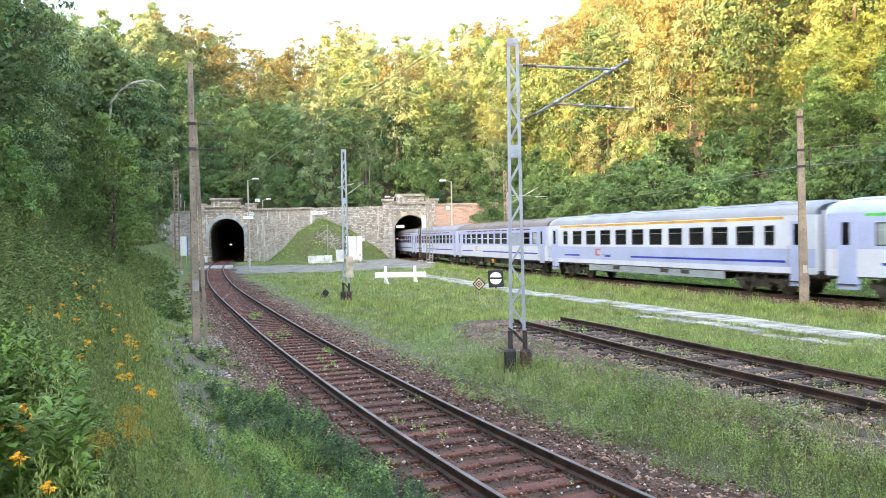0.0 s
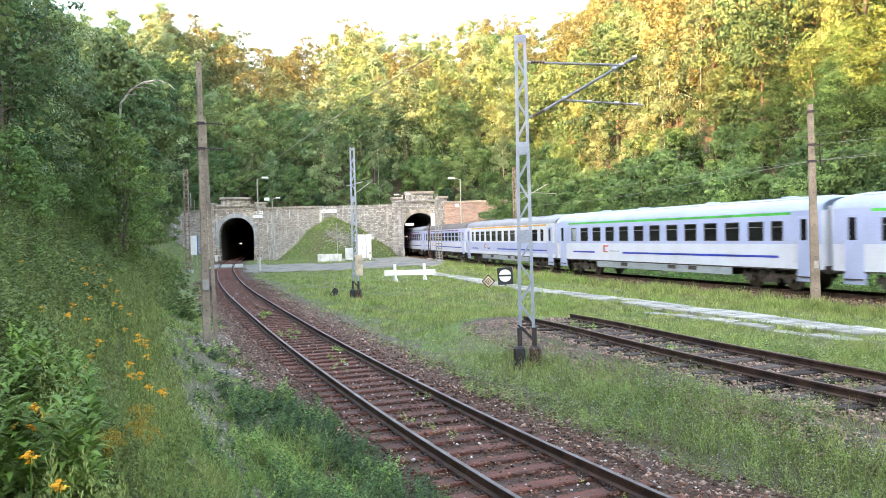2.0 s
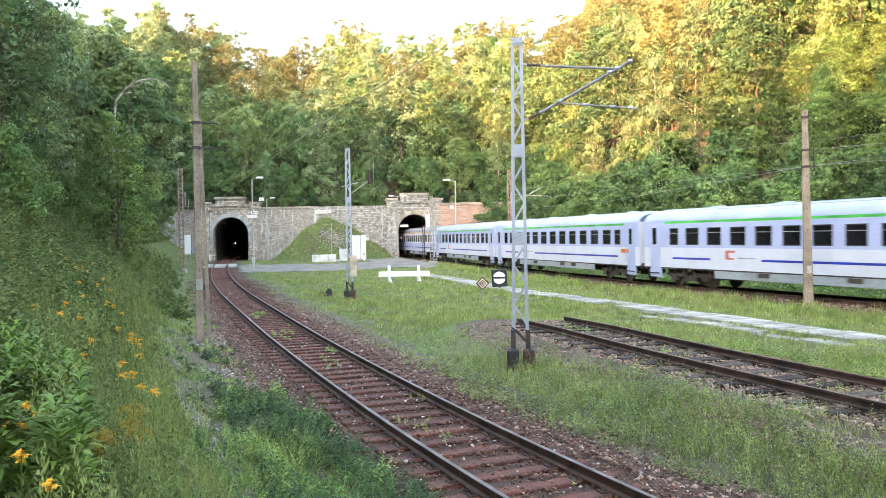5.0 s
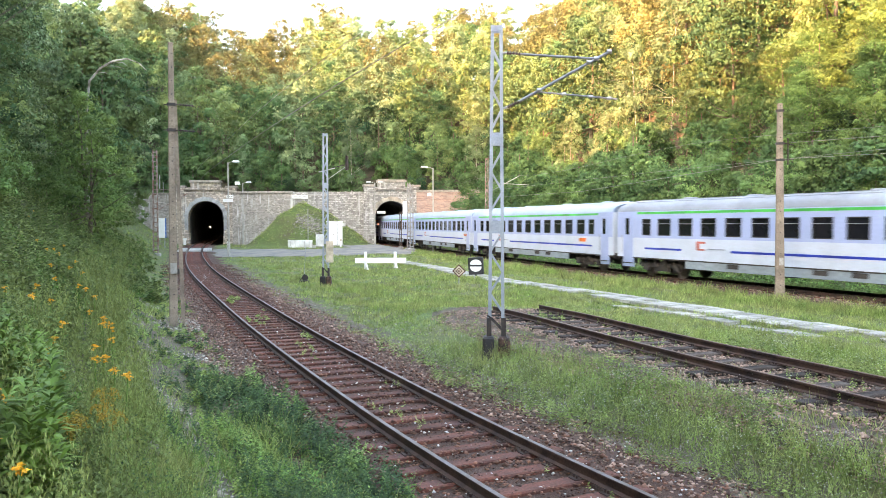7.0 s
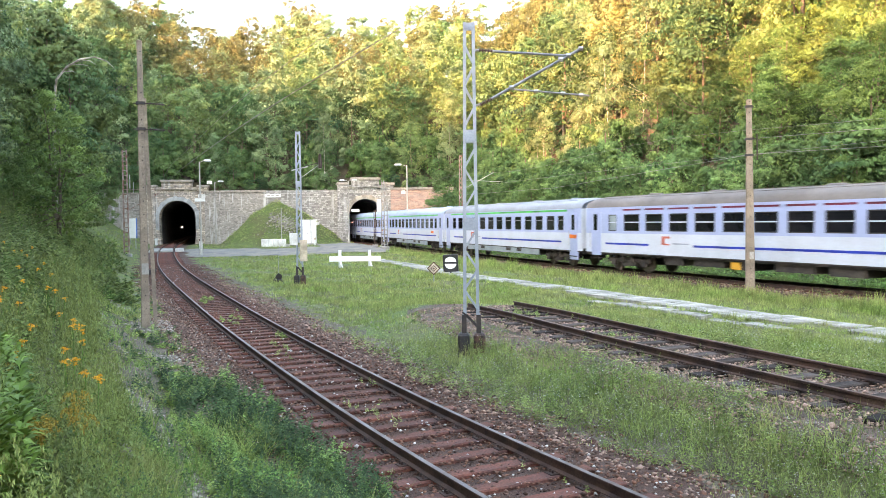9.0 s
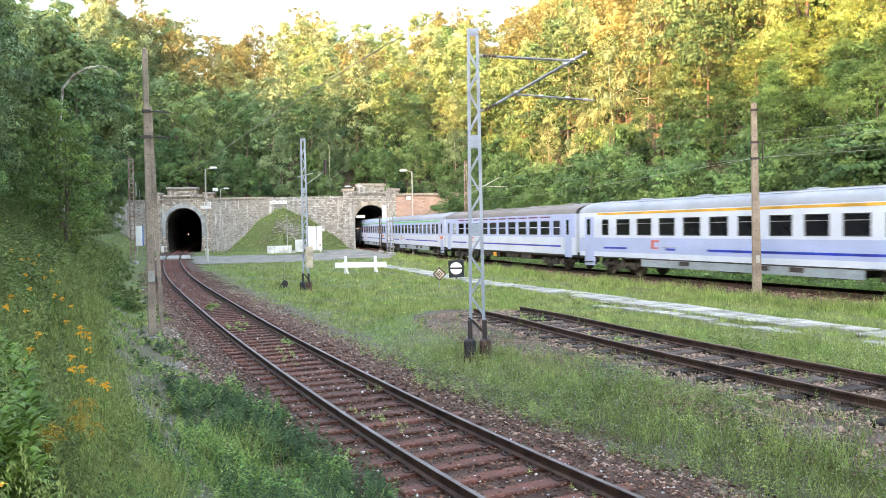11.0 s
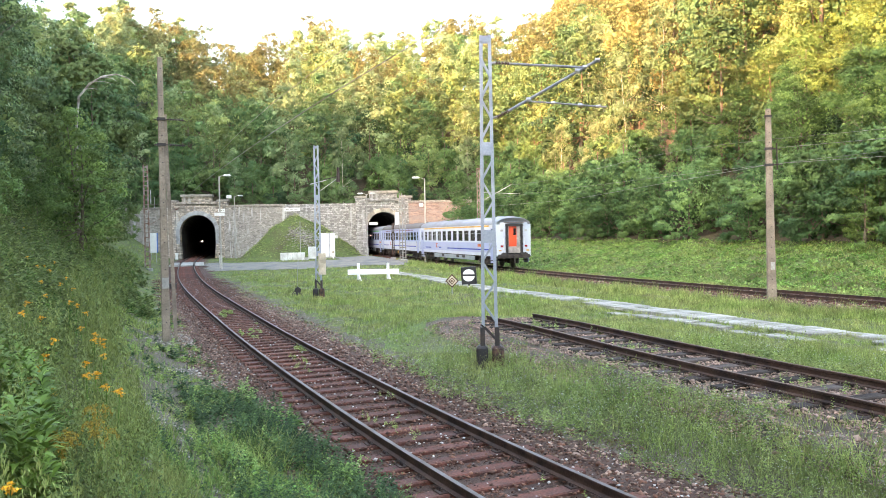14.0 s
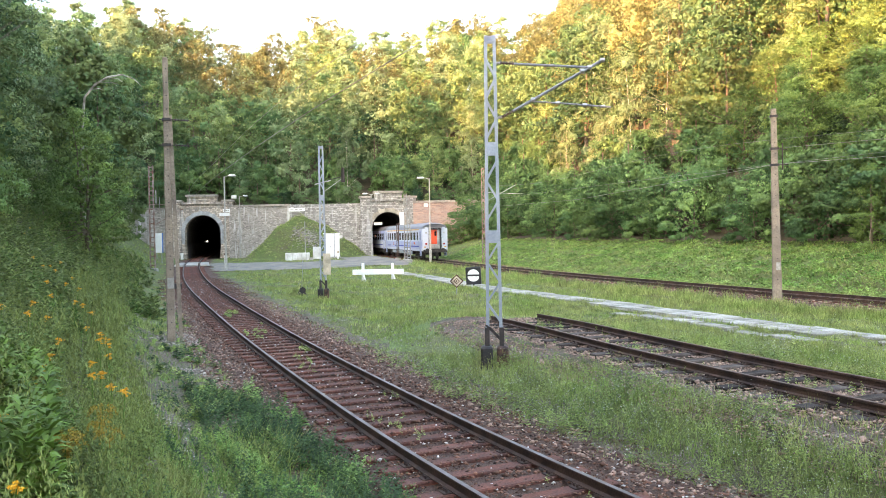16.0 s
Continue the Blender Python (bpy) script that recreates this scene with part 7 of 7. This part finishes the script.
# ---- small trackside things ----
def white_beam():
    x0, y0 = -5.62, 54.6
    t = thing("white_barrier", (-4.55, 54.4, gz(-4.55, 54.4)), "low white-painted wooden barrier on two posts", "barrier", rz=1.5)
    part("beam", Shape().box((0, -0.06, 0.62), (3.55, 0.14, 0.36), bev=0.02), M_WHITE, t)
    for sx in (-1.05, 1.0):
        part("post", Shape().box((sx, 0.05, 0.55), (0.20, 0.16, 1.35), bev=0.02), M_WHITE, t)
        part("brace", Shape().bar((sx, 0.0, 0.5), (sx + 0.22, -0.5, -0.15), 0.12, 0.12), M_WHITE, t)
    return t


white_beam()


def diamond_sign():
    t = thing("diamond_sign", (0.66, 40.4, gz(0.66, 40.4)), "diamond sign with nested brown and cream squares", "railway sign", rz=-2)
    part("stem", Shape().rod((0, 0.03, -0.2), (0, 0.03, 0.74), 0.025, n=8), M_STEEL, t)
    for i, (w, mt) in enumerate(((0.50, M_SIGNRED), (0.40, M_SIGNPALE), (0.24, M_SIGNRED), (0.17, M_SIGNPALE), (0.08, M_SIGNRED))):
        s = Shape().box((0, 0, 0), (w, 0.012, w))
        o = part("square", s, mt, t)
        o.matrix_basis = pose(0, -0.008 * i, 0.72, 0, 45, 0)
    return t


diamond_sign()


def disc_signal():
    t = thing("shunting_signal", (1.70, 44.6, gz(1.70, 44.6)), "black square shunting signal with a split white disc", "railway signal", rz=-6)
    part("stem", Shape().rod((0, 0.05, -0.2), (0, 0.05, 0.4), 0.05, n=8), M_BLACK, t)
    part("casing", Shape().box((0, 0, 0.62), (0.86, 0.34, 0.98), bev=0.04, m=pose(0, 0, 0.68, 0, -3, 0)), M_BLACK, t)
    d = Shape()
    n = 20
    for sgn in (-1, 1):
        pts = [(0.33 * math.cos(g), -0.178, 0.70 + sgn * 0.055 + 0.29 * sgn * math.sin(g)) for g in [math.pi * i / n for i in range(n + 1)]]
        back = [(x, -0.165, z) for x, y, z in pts]
        k = len(pts)
        d.add(pts + back, [tuple(range(k)), tuple(range(2 * k - 1, k - 1, -1))] + [(i, (i + 1) % k, k + (i + 1) % k, k + i) for i in range(k)])
    part("white_disc", d, M_WHITE, t, "white half discs round a black bar")
    return t


disc_signal()


def point_lever():
    x, y = -7.71, 42.4
    t = thing("point_lever", (x, y, gz(x, y)), "small black point lever with counterweight", "lever", rz=10)
    part("stand", Shape().box((0, 0, 0.06), (0.5, 0.3, 0.2), bev=0.03), M_TAR, t)
    part("counterweight", Shape().rod((0.05, -0.06, 0.30), (0.05, 0.06, 0.30), 0.17, n=14), M_TAR, t)
    part("lever_arm", Shape().rod((-0.25, 0, 0.1), (0.05, 0, 0.5), 0.025, n=6), M_TAR, t)
    part("rod", Shape().rod((0, 0, 0.3), (0.10, 0, 2.1), 0.012, n=5), M_STEEL, t)


point_lever()


def track_box():
    x, y = -16.75, 49.0
    t = thing("trackside_box", (x, y, gz(x, y)), "small black cable box beside the outer rail", "cable box", rz=20)
    part("case", Shape().box((0, 0, 0.16), (0.62, 0.42, 0.34), bev=0.04), M_TAR, t)
    part("lid", Shape().box((0, 0, 0.35), (0.68, 0.48, 0.05), bev=0.02), M_TAR, t)


track_box()


def cabinet():
    x, y = -14.5, 102.0
    t = thing("equipment_cabinet", (x, y, gz(x, y)), "tall white equipment cabinet at the foot of the mound", "cabinet", rz=4)
    part("body", Shape().box((0, 0, 1.55), (2.0, 0.9, 3.2), bev=0.04), M_WHITE, t)
    part("roof", Shape().box((0, 0, 3.2), (2.15, 1.05, 0.12), bev=0.03), M_WHITEDIRT, t)
    d = part("door", Shape().box((-0.5, -0.46, 1.5), (0.94, 0.03, 2.7), bev=0.01), M_WHITE, t)
    part("handle", Shape().box((-0.12, -0.49, 1.5), (0.04, 0.05, 0.2)), M_BLACK, d)
    part("door", Shape().box((0.5, -0.46, 1.5), (0.94, 0.03, 2.7), bev=0.01), M_WHITE, t)
    part("side_box", Shape().box((1.18, -0.1, 2.75), (0.42, 0.5, 0.4), bev=0.03), M_WHITEDIRT, t)
    part("plinth", Shape().box((0, 0, 0.05), (2.2, 1.1, 0.3), bev=0.03), M_CONC, t)
    part("conduit", Shape().rod((0.35, -0.52, -0.2), (0.35, -0.52, 3.3), 0.04, n=6), M_STEEL, t)


cabinet()


def low_wall():
    x, y = -18.75, 100.6
    t = thing("concrete_block", (x, y, gz(x, y)), "low whitewashed concrete block below the grassy mound", "concrete block", rz=2)
    part("block", Shape().box((0, 0, 0.40), (3.1, 0.5, 1.1), bev=0.04), M_WHITEDIRT, t)
    for i in range(5):
        part("groove", Shape().box((-1.2 + 0.6 * i, -0.252, 0.45), (0.03, 0.02, 0.8)), M_CONC, t)
    part("side_slab", Shape().box((1.75, 0.0, 0.12), (0.5, 0.5, 0.4), bev=0.03), M_CONC, t)


low_wall()


def marker(x, y, h, w, label, mats, cap=None, zb=None):
    t = thing("marker_post", (x, y, gz(x, y) if zb is None else zb), label, "marker post")
    part("post", Shape().box((0, 0, h / 2 - 0.1), (w, w * 0.7, h + 0.2), bev=0.02), mats[0], t)
    part("cap", Shape().box((0, -w * 0.02, h - 0.12), (w * 1.25, w * 0.9, 0.26), bev=0.02), mats[1], t)


marker(-18.15, 103.0, 4.1, 0.09, "thin grey post on the mound", (M_CONC, M_CONC))
marker(-26.9, 96.5, 1.25, 0.22, "small white marker post by the road", (M_WHITE, M_SIGNRED))
marker(-37.6, 112.6, 0.95, 0.34, "stubby white marker beside the tunnel mouth", (M_WHITE, M_WHITE))
marker(-13.4, 99.6, 1.0, 0.2, "small pale marker near the cabinet", (M_WHITE, M_SIGNPALE))


def blue_board():
    t = thing("notice_board", (-33.4, 92.0, gz(-33.4, 92.0)), "blue and white notice board on the bank", "notice board", rz=15)
    part("panel", Shape().box((0, 0, 2.2), (0.75, 0.06, 2.3), bev=0.01), M_WHITE, t)
    part("blue_edge", Shape().box((0.42, -0.01, 2.2), (0.14, 0.07, 2.3)), M_BLUE, t)
    for sx in (-0.25, 0.3):
        part("leg", Shape().rod((sx, 0.05, -0.4), (sx, 0.05, 1.2), 0.04, n=6), M_STEEL, t)


blue_board()
for px, pz, w in ((-21.0, 6.95, 2.3), (-31.2, 7.0, 1.0), (P2[0] - 2.4, 6.85, 1.1)):
    pl = thing("wall_plate", (px, float(wall_y(px)) - (0.22 if w > 2 else 0.55), pz), "white plate fixed to the stonework", "plate", rz=-4)
    part("plate", Shape().box((0, 0, 0), (w, 0.06, 0.48), bev=0.01), M_WHITE, pl)
    for k in range(3):
        part("line_of_writing", Shape().box((-w * 0.3 + k * w * 0.28, -0.034, 0.02), (w * 0.2, 0.008, 0.12)), M_CONC, pl)

# lantern and white screen at the east tunnel mouth
sl_ = thing("signal_screen", (P2[0] + 2.05, P2[1] - 2.9, 5.25), "white back of a signal screen beside the tunnel arch", "signal")
part("screen", Shape().box((0, 0, 0), (0.62, 0.10, 1.85), bev=0.05), M_WHITE, sl_)
part("hood", Shape().box((-0.35, 0, -1.1), (0.3, 0.4, 0.55), bev=0.03), M_BLACK, sl_)
part("bracket", Shape().rod((0.1, 0.1, -0.9), (0.3, 0.1, -5.2), 0.05, n=8), M_STEEL, sl_)
M_LIGHT = glow("lamp_glow", (1.0, 0.93, 0.85), 1.6)
M_LIGHTRED = glow("lamp_glow_red", (1.0, 0.35, 0.22), 0.6)
for px, py, pz, r, mt in ((-38.55, 128.0, 2.55, 0.07, M_LIGHT), (P2[0] - 2.0, P2[1] + 0.9, 3.0, 0.07, M_LIGHTRED)):
    tl = thing("tunnel_lamp", (px, py, pz), "small glowing lamp on the tunnel wall", "lamp")
    part("bulb", Shape().rod((0, -0.05, 0), (0, 0.05, 0), r, n=12), mt, tl)
    part("holder", Shape().box((-0.2, 0.1, 0), (0.4, 0.1, 0.1)), M_STEEL, tl)


# ---- wires ----
def wire(name, pts, r, label):
    return single(name, Shape().tube(pts, r, 5), M_WIRE, label, "overhead wire")


def along_main(z, off, y0, y1, sag=0.0, step=3.0):
    out, y = [], y0
    while y <= y1:
        f = (y - y0) / (y1 - y0)
        out.append((float(xm(y)) + off, y, z + (-0.6 * ramp(y, 85, 116)) - sag * math.sin(f * math.pi * 4) ** 2))
        y += step
    return out


wire("contact_wire", along_main(5.98, -0.05, -8, 118), 0.0062, "copper contact wire over the main line")
wire("contact_wire", along_main(6.06, 0.10, -8, 118), 0.0062, "second contact wire over the main line")
wire("carrier_wire", along_main(6.66, -0.18, -8, 118, 0.10), 0.0062, "carrier cable above the main line")


def along_exp(z, off, y0, y1, sag, n=4, step=3.0):
    out, y = [], y0
    while y <= y1:
        f = (y - y0) / (y1 - y0)
        out.append((float(xe(y)) + off, y, z - sag * math.sin(f * math.pi * n) ** 2))
        y += step
    return out


wire("contact_wire", along_exp(5.85, 0.0, -20, 116, 0.0), 0.0065, "contact wire over the express line")
wire("carrier_wire", along_exp(7.1, 0.1, -20, 100, 0.5), 0.006, "carrier cable above the express line")
wire("telegraph_wire", [(13.7, 31.3, 6.25), (20.3, 22, 6.05), (27, 10, 6.3)], 0.009, "sagging wire fixed to the concrete pole")
wire("telegraph_wire", [(13.7, 31.3, 5.62), (20.3, 22, 5.4), (27, 10, 5.7)], 0.009, "lower wire fixed to the concrete pole")
wire("telegraph_wire", [(13.5, 31.5, 5.62), (9.5, 55, 5.3), (4.2, 77, 5.6)], 0.010, "wire between the concrete pole and the far mast")


# ---- rock, tansy and goldenrod on the bank ----
def rock():
    x, y = -3.17, 8.25
    rg = np.random.default_rng(2)
    bm = bmesh.new()
    bmesh.ops.create_icosphere(bm, subdivisions=2, radius=0.13)
    for v in bm.verts:
        v.co *= 1 + 0.3 * noise.noise(v.co * 9) + rg.uniform(-0.05, 0.05)
        v.co.z *= 0.9
    me = bpy.data.meshes.new("boulder")
    bm.to_mesh(me)
    bm.free()
    me.materials.append(M_ROAD)
    o = tagged(new("boulder", me), "pale boulder among the weeds of the bank", "rock")
    o.matrix_basis = pose(x, y, gz(x, y) + 0.07, 20, 10, 40)


rock()


def bent_birch():
    """A birch stem bowed right over among the trees of the left slope."""
    pts = [(-26.1, 57.6, 13.52), (-25.3, 57.6, 14.46), (-24.3, 57.5, 14.96), (-23.2, 57.3, 15.07), (-22.3, 57.2, 14.74), (-21.8, 57.2, 14.24)]
    t = thing("bent_birch", (0, 0, 0), "pale birch stem bowed over in an arc", "tree")
    s = Shape().tube([(-26.4, 57.8, gz(-26.4, 57.8) - 0.3), (-26.4, 57.7, 11.2)] + pts, [0.12, 0.10, 0.085, 0.075, 0.065, 0.05, 0.035, 0.02], 6)
    part("trunk", s, M_BIRCH, t, smooth=True)
    for a, b in (((-25.1, 57.5, 14.6), (-23.3, 57.0, 14.3)), ((-24.2, 57.5, 14.9), (-23.0, 56.9, 14.46)), ((-25.5, 57.6, 14.1), (-24.6, 57.2, 13.95))):
        part("branch", Shape().tube([a, tuple((p + q) / 2 + 0.1 for p, q in zip(a, b)), b], [0.03, 0.025, 0.012], 5), M_BIRCH, t)


bent_birch()


def lance_clump():
    """Bright willow-leaved herbs close on the bank."""
    rg = np.random.default_rng(21)
    n = 210
    r = 5.0 * (9.8 / 5.0) ** rg.random(n)
    a = rg.uniform(-0.575, -0.465, n)
    keep_n = wob(r * np.sin(a), r * np.cos(a), 2.0, 1.0) > -0.5
    r, a = r[keep_n], a[keep_n]
    n = len(r)
    xy = np.stack([r * np.sin(a), r * np.cos(a)], 1)
    z = ground(xy[:, 0], xy[:, 1])
    h = rg.uniform(0.6, 1.0, n)
    k = 26
    i = np.repeat(np.arange(n), k)
    f = rg.random(n * k)
    g = rg.uniform(0, 6.283, n * k)
    c = np.concatenate([xy, z[:, None]], 1)[i] + np.stack([0 * f, 0 * f, h[i] * (0.2 + 0.8 * f)], 1)
    d = np.stack([np.cos(g), np.sin(g), rg.uniform(0.0, 0.9, n * k)], 1)
    d /= np.linalg.norm(d, axis=1)[:, None]
    w = np.stack([-np.sin(g), np.cos(g), 0 * g], 1) * 0.019
    ln = (0.20 * (1.2 - 0.6 * f))[:, None]
    tip = c + d * ln * 1.0 + np.array([0, 0, -0.02])
    mid = c + d * ln * 0.5 + np.array([0, 0, 0.012])
    tagged(new("willow_herbs", soup("willow_herbs", np.stack([c, mid + w, tip, mid - w], 1), M_WILLOW, 4)), "bright green willow-leaved herbs on the bank", "weeds", "", "stuff")


lance_clump()
scatter_stones("shoulder_stones", 9000, along(MAIN, 4, 42, 2.5, 1.0, 1.3), 0.026, M_STONE_G, 29, "pinkish stones on the ballast shoulders")
scatter_stones("mound_rubble", 900, lambda rg, n: np.stack([rg.normal(-18.4, 1.2, n), rg.normal(106.4, 1.0, n)], 1), 0.10, M_STONE_P, 23, "grey rubble on the face of the mound")
scatter_stones("bank_stones", 11000, along(MAIN, -5, 40, 4.2, 1.2, 2.0), 0.017, M_STONE_P, 9, "pale stones strewn beside the ballast")

scatter_stones("gravel_patches", 26000, lambda rg, n: (lambda q: q[bare(q[:, 0], q[:, 1])])(along(MAIN, 6, 38, 4.7, 1.15, 2.0)(rg, n)), 0.028, M_STONE_P, 19, "bare patches of pale gravel on the bank")


def flower_plant(seed, kind):
    """A stem with narrow leaves and a flat or plumed yellow head."""
    rg = np.random.default_rng(seed)
    h = 0.75 if kind == "tansy" else 0.9
    t = thing(kind, (0, 0, -200), "tansy with flat orange-yellow flower heads" if kind == "tansy" else "goldenrod with drooping golden plumes", "flower", "yellow flowers on the bank")
    part("stem", Shape().tube([(0, 0, -0.1), (0.02, 0.01, h * 0.5), (0.05, 0.0, h)], [0.008, 0.006, 0.004], 5), M_LANCE, t)
    xy = np.zeros((1, 2))
    lv = herb_leaves(rg, xy, np.zeros(1), 40, np.array([h * 0.85]), 0.05, 0.09)
    part("leaves", soup("leaves", lv, M_LANCE, 4), M_LANCE, t)
    if kind == "tansy":
        n = 230
        hub = np.stack([rg.normal(0, 0.021, 8) + 0.05, rg.normal(0, 0.021, 8), h + rg.normal(0, 0.016, 8)], 1)
        c = hub[rg.integers(0, 8, n)] + rg.normal(0, 1, (n, 3)) * np.array([0.011, 0.011, 0.004])
        td, w = rg.normal(size=(n, 3)) * np.array([0.006, 0.006, 0.003]), rg.normal(size=(n, 3)) * np.array([0.006, 0.006, 0.003])
        part("flower_head", soup("flower_head", np.stack([c - td, c + w, c + td, c - w], 1), M_YELLOW, 4), M_YELLOW, t)
    else:
        n = 900
        f = rg.random(n)
        a = rg.integers(0, 7, n) * 0.9
        rr = f * 0.16
        c = np.stack([rr * np.cos(a) + 0.05, rr * np.sin(a), h * 0.78 + 0.26 * np.sin(f * 2.2) - 0.10 * f * f], 1) + rg.normal(0, 0.012, (n, 3))
        tdir = rg.normal(size=(n, 3)) * 0.006
        w = rg.normal(size=(n, 3)) * 0.004
        part("plume", soup("plume", np.stack([c - tdir, c + w, c + tdir, c - w], 1), M_GOLD, 4), M_GOLD, t)
    return t


TANSY = [(-18.8, 35.5), (-17.7, 33.1), (-12.2, 23.4), (-11.1, 21.7), (-11.9, 23.7), (-12.4, 25.1), (-10.5, 22.0), (-8.6, 18.2), (-7.2, 15.2),
         (-6.5, 14.2), (-5.8, 12.8), (-5.2, 11.5), (-6.5, 12.3), (-4.7, 9.5), (-4.3, 8.7), (-4.0, 7.8), (-3.9, 8.6), (-4.4, 10.2), (-5.0, 11.6),
         (-4.2, 9.3), (-3.0, 5.2), (-2.9, 5.0), (-2.7, 4.5), (-2.35, 3.95), (-2.2, 3.8), (-2.8, 4.45), (-3.76, 8.5), (-3.5, 8.2),
         (-3.2, 7.6), (-10.2, 17.4), (-12.6, 20.8), (-12.7, 21.5), (-5.9, 10.3),
         (-8.71, 17.0), (-10.5, 21.05), (-4.9, 11.3), (-4.82, 10.87), (-5.7, 10.68), (-9.22, 19.03), (-7.67, 15.42), (-6.89, 14.82), (-5.85, 11.54)]
GOLDENROD = [(-2.62, 5.39), (-2.59, 5.51), (-3.1, 6.98), (-2.9, 6.66), (-2.75, 6.1), (-3.85, 7.34), (-3.67, 7.35)]


def build_flowers():
    rnd = random.Random(12)
    ta, go = flower_plant(1, "tansy"), flower_plant(2, "goldenrod")
    for src, spots in ((ta, TANSY), (go, GOLDENROD)):
        for x, y in spots:
            sc = rnd.uniform(0.98, 1.12) * (0.8 if y < 6 else 1.0) if src is ta else rnd.uniform(0.68, 0.8)
            copy_thing(src, pose(x, y, gz(x, y), rnd.uniform(-7, 7), rnd.uniform(-7, 7), rnd.uniform(0, 360)) @ Matrix.Diagonal((sc, sc, sc, 1)))
    for ob in (ta, go):
        for o in (*ob.children_recursive, ob):
            bpy.data.objects.remove(o)


build_flowers()


motions()
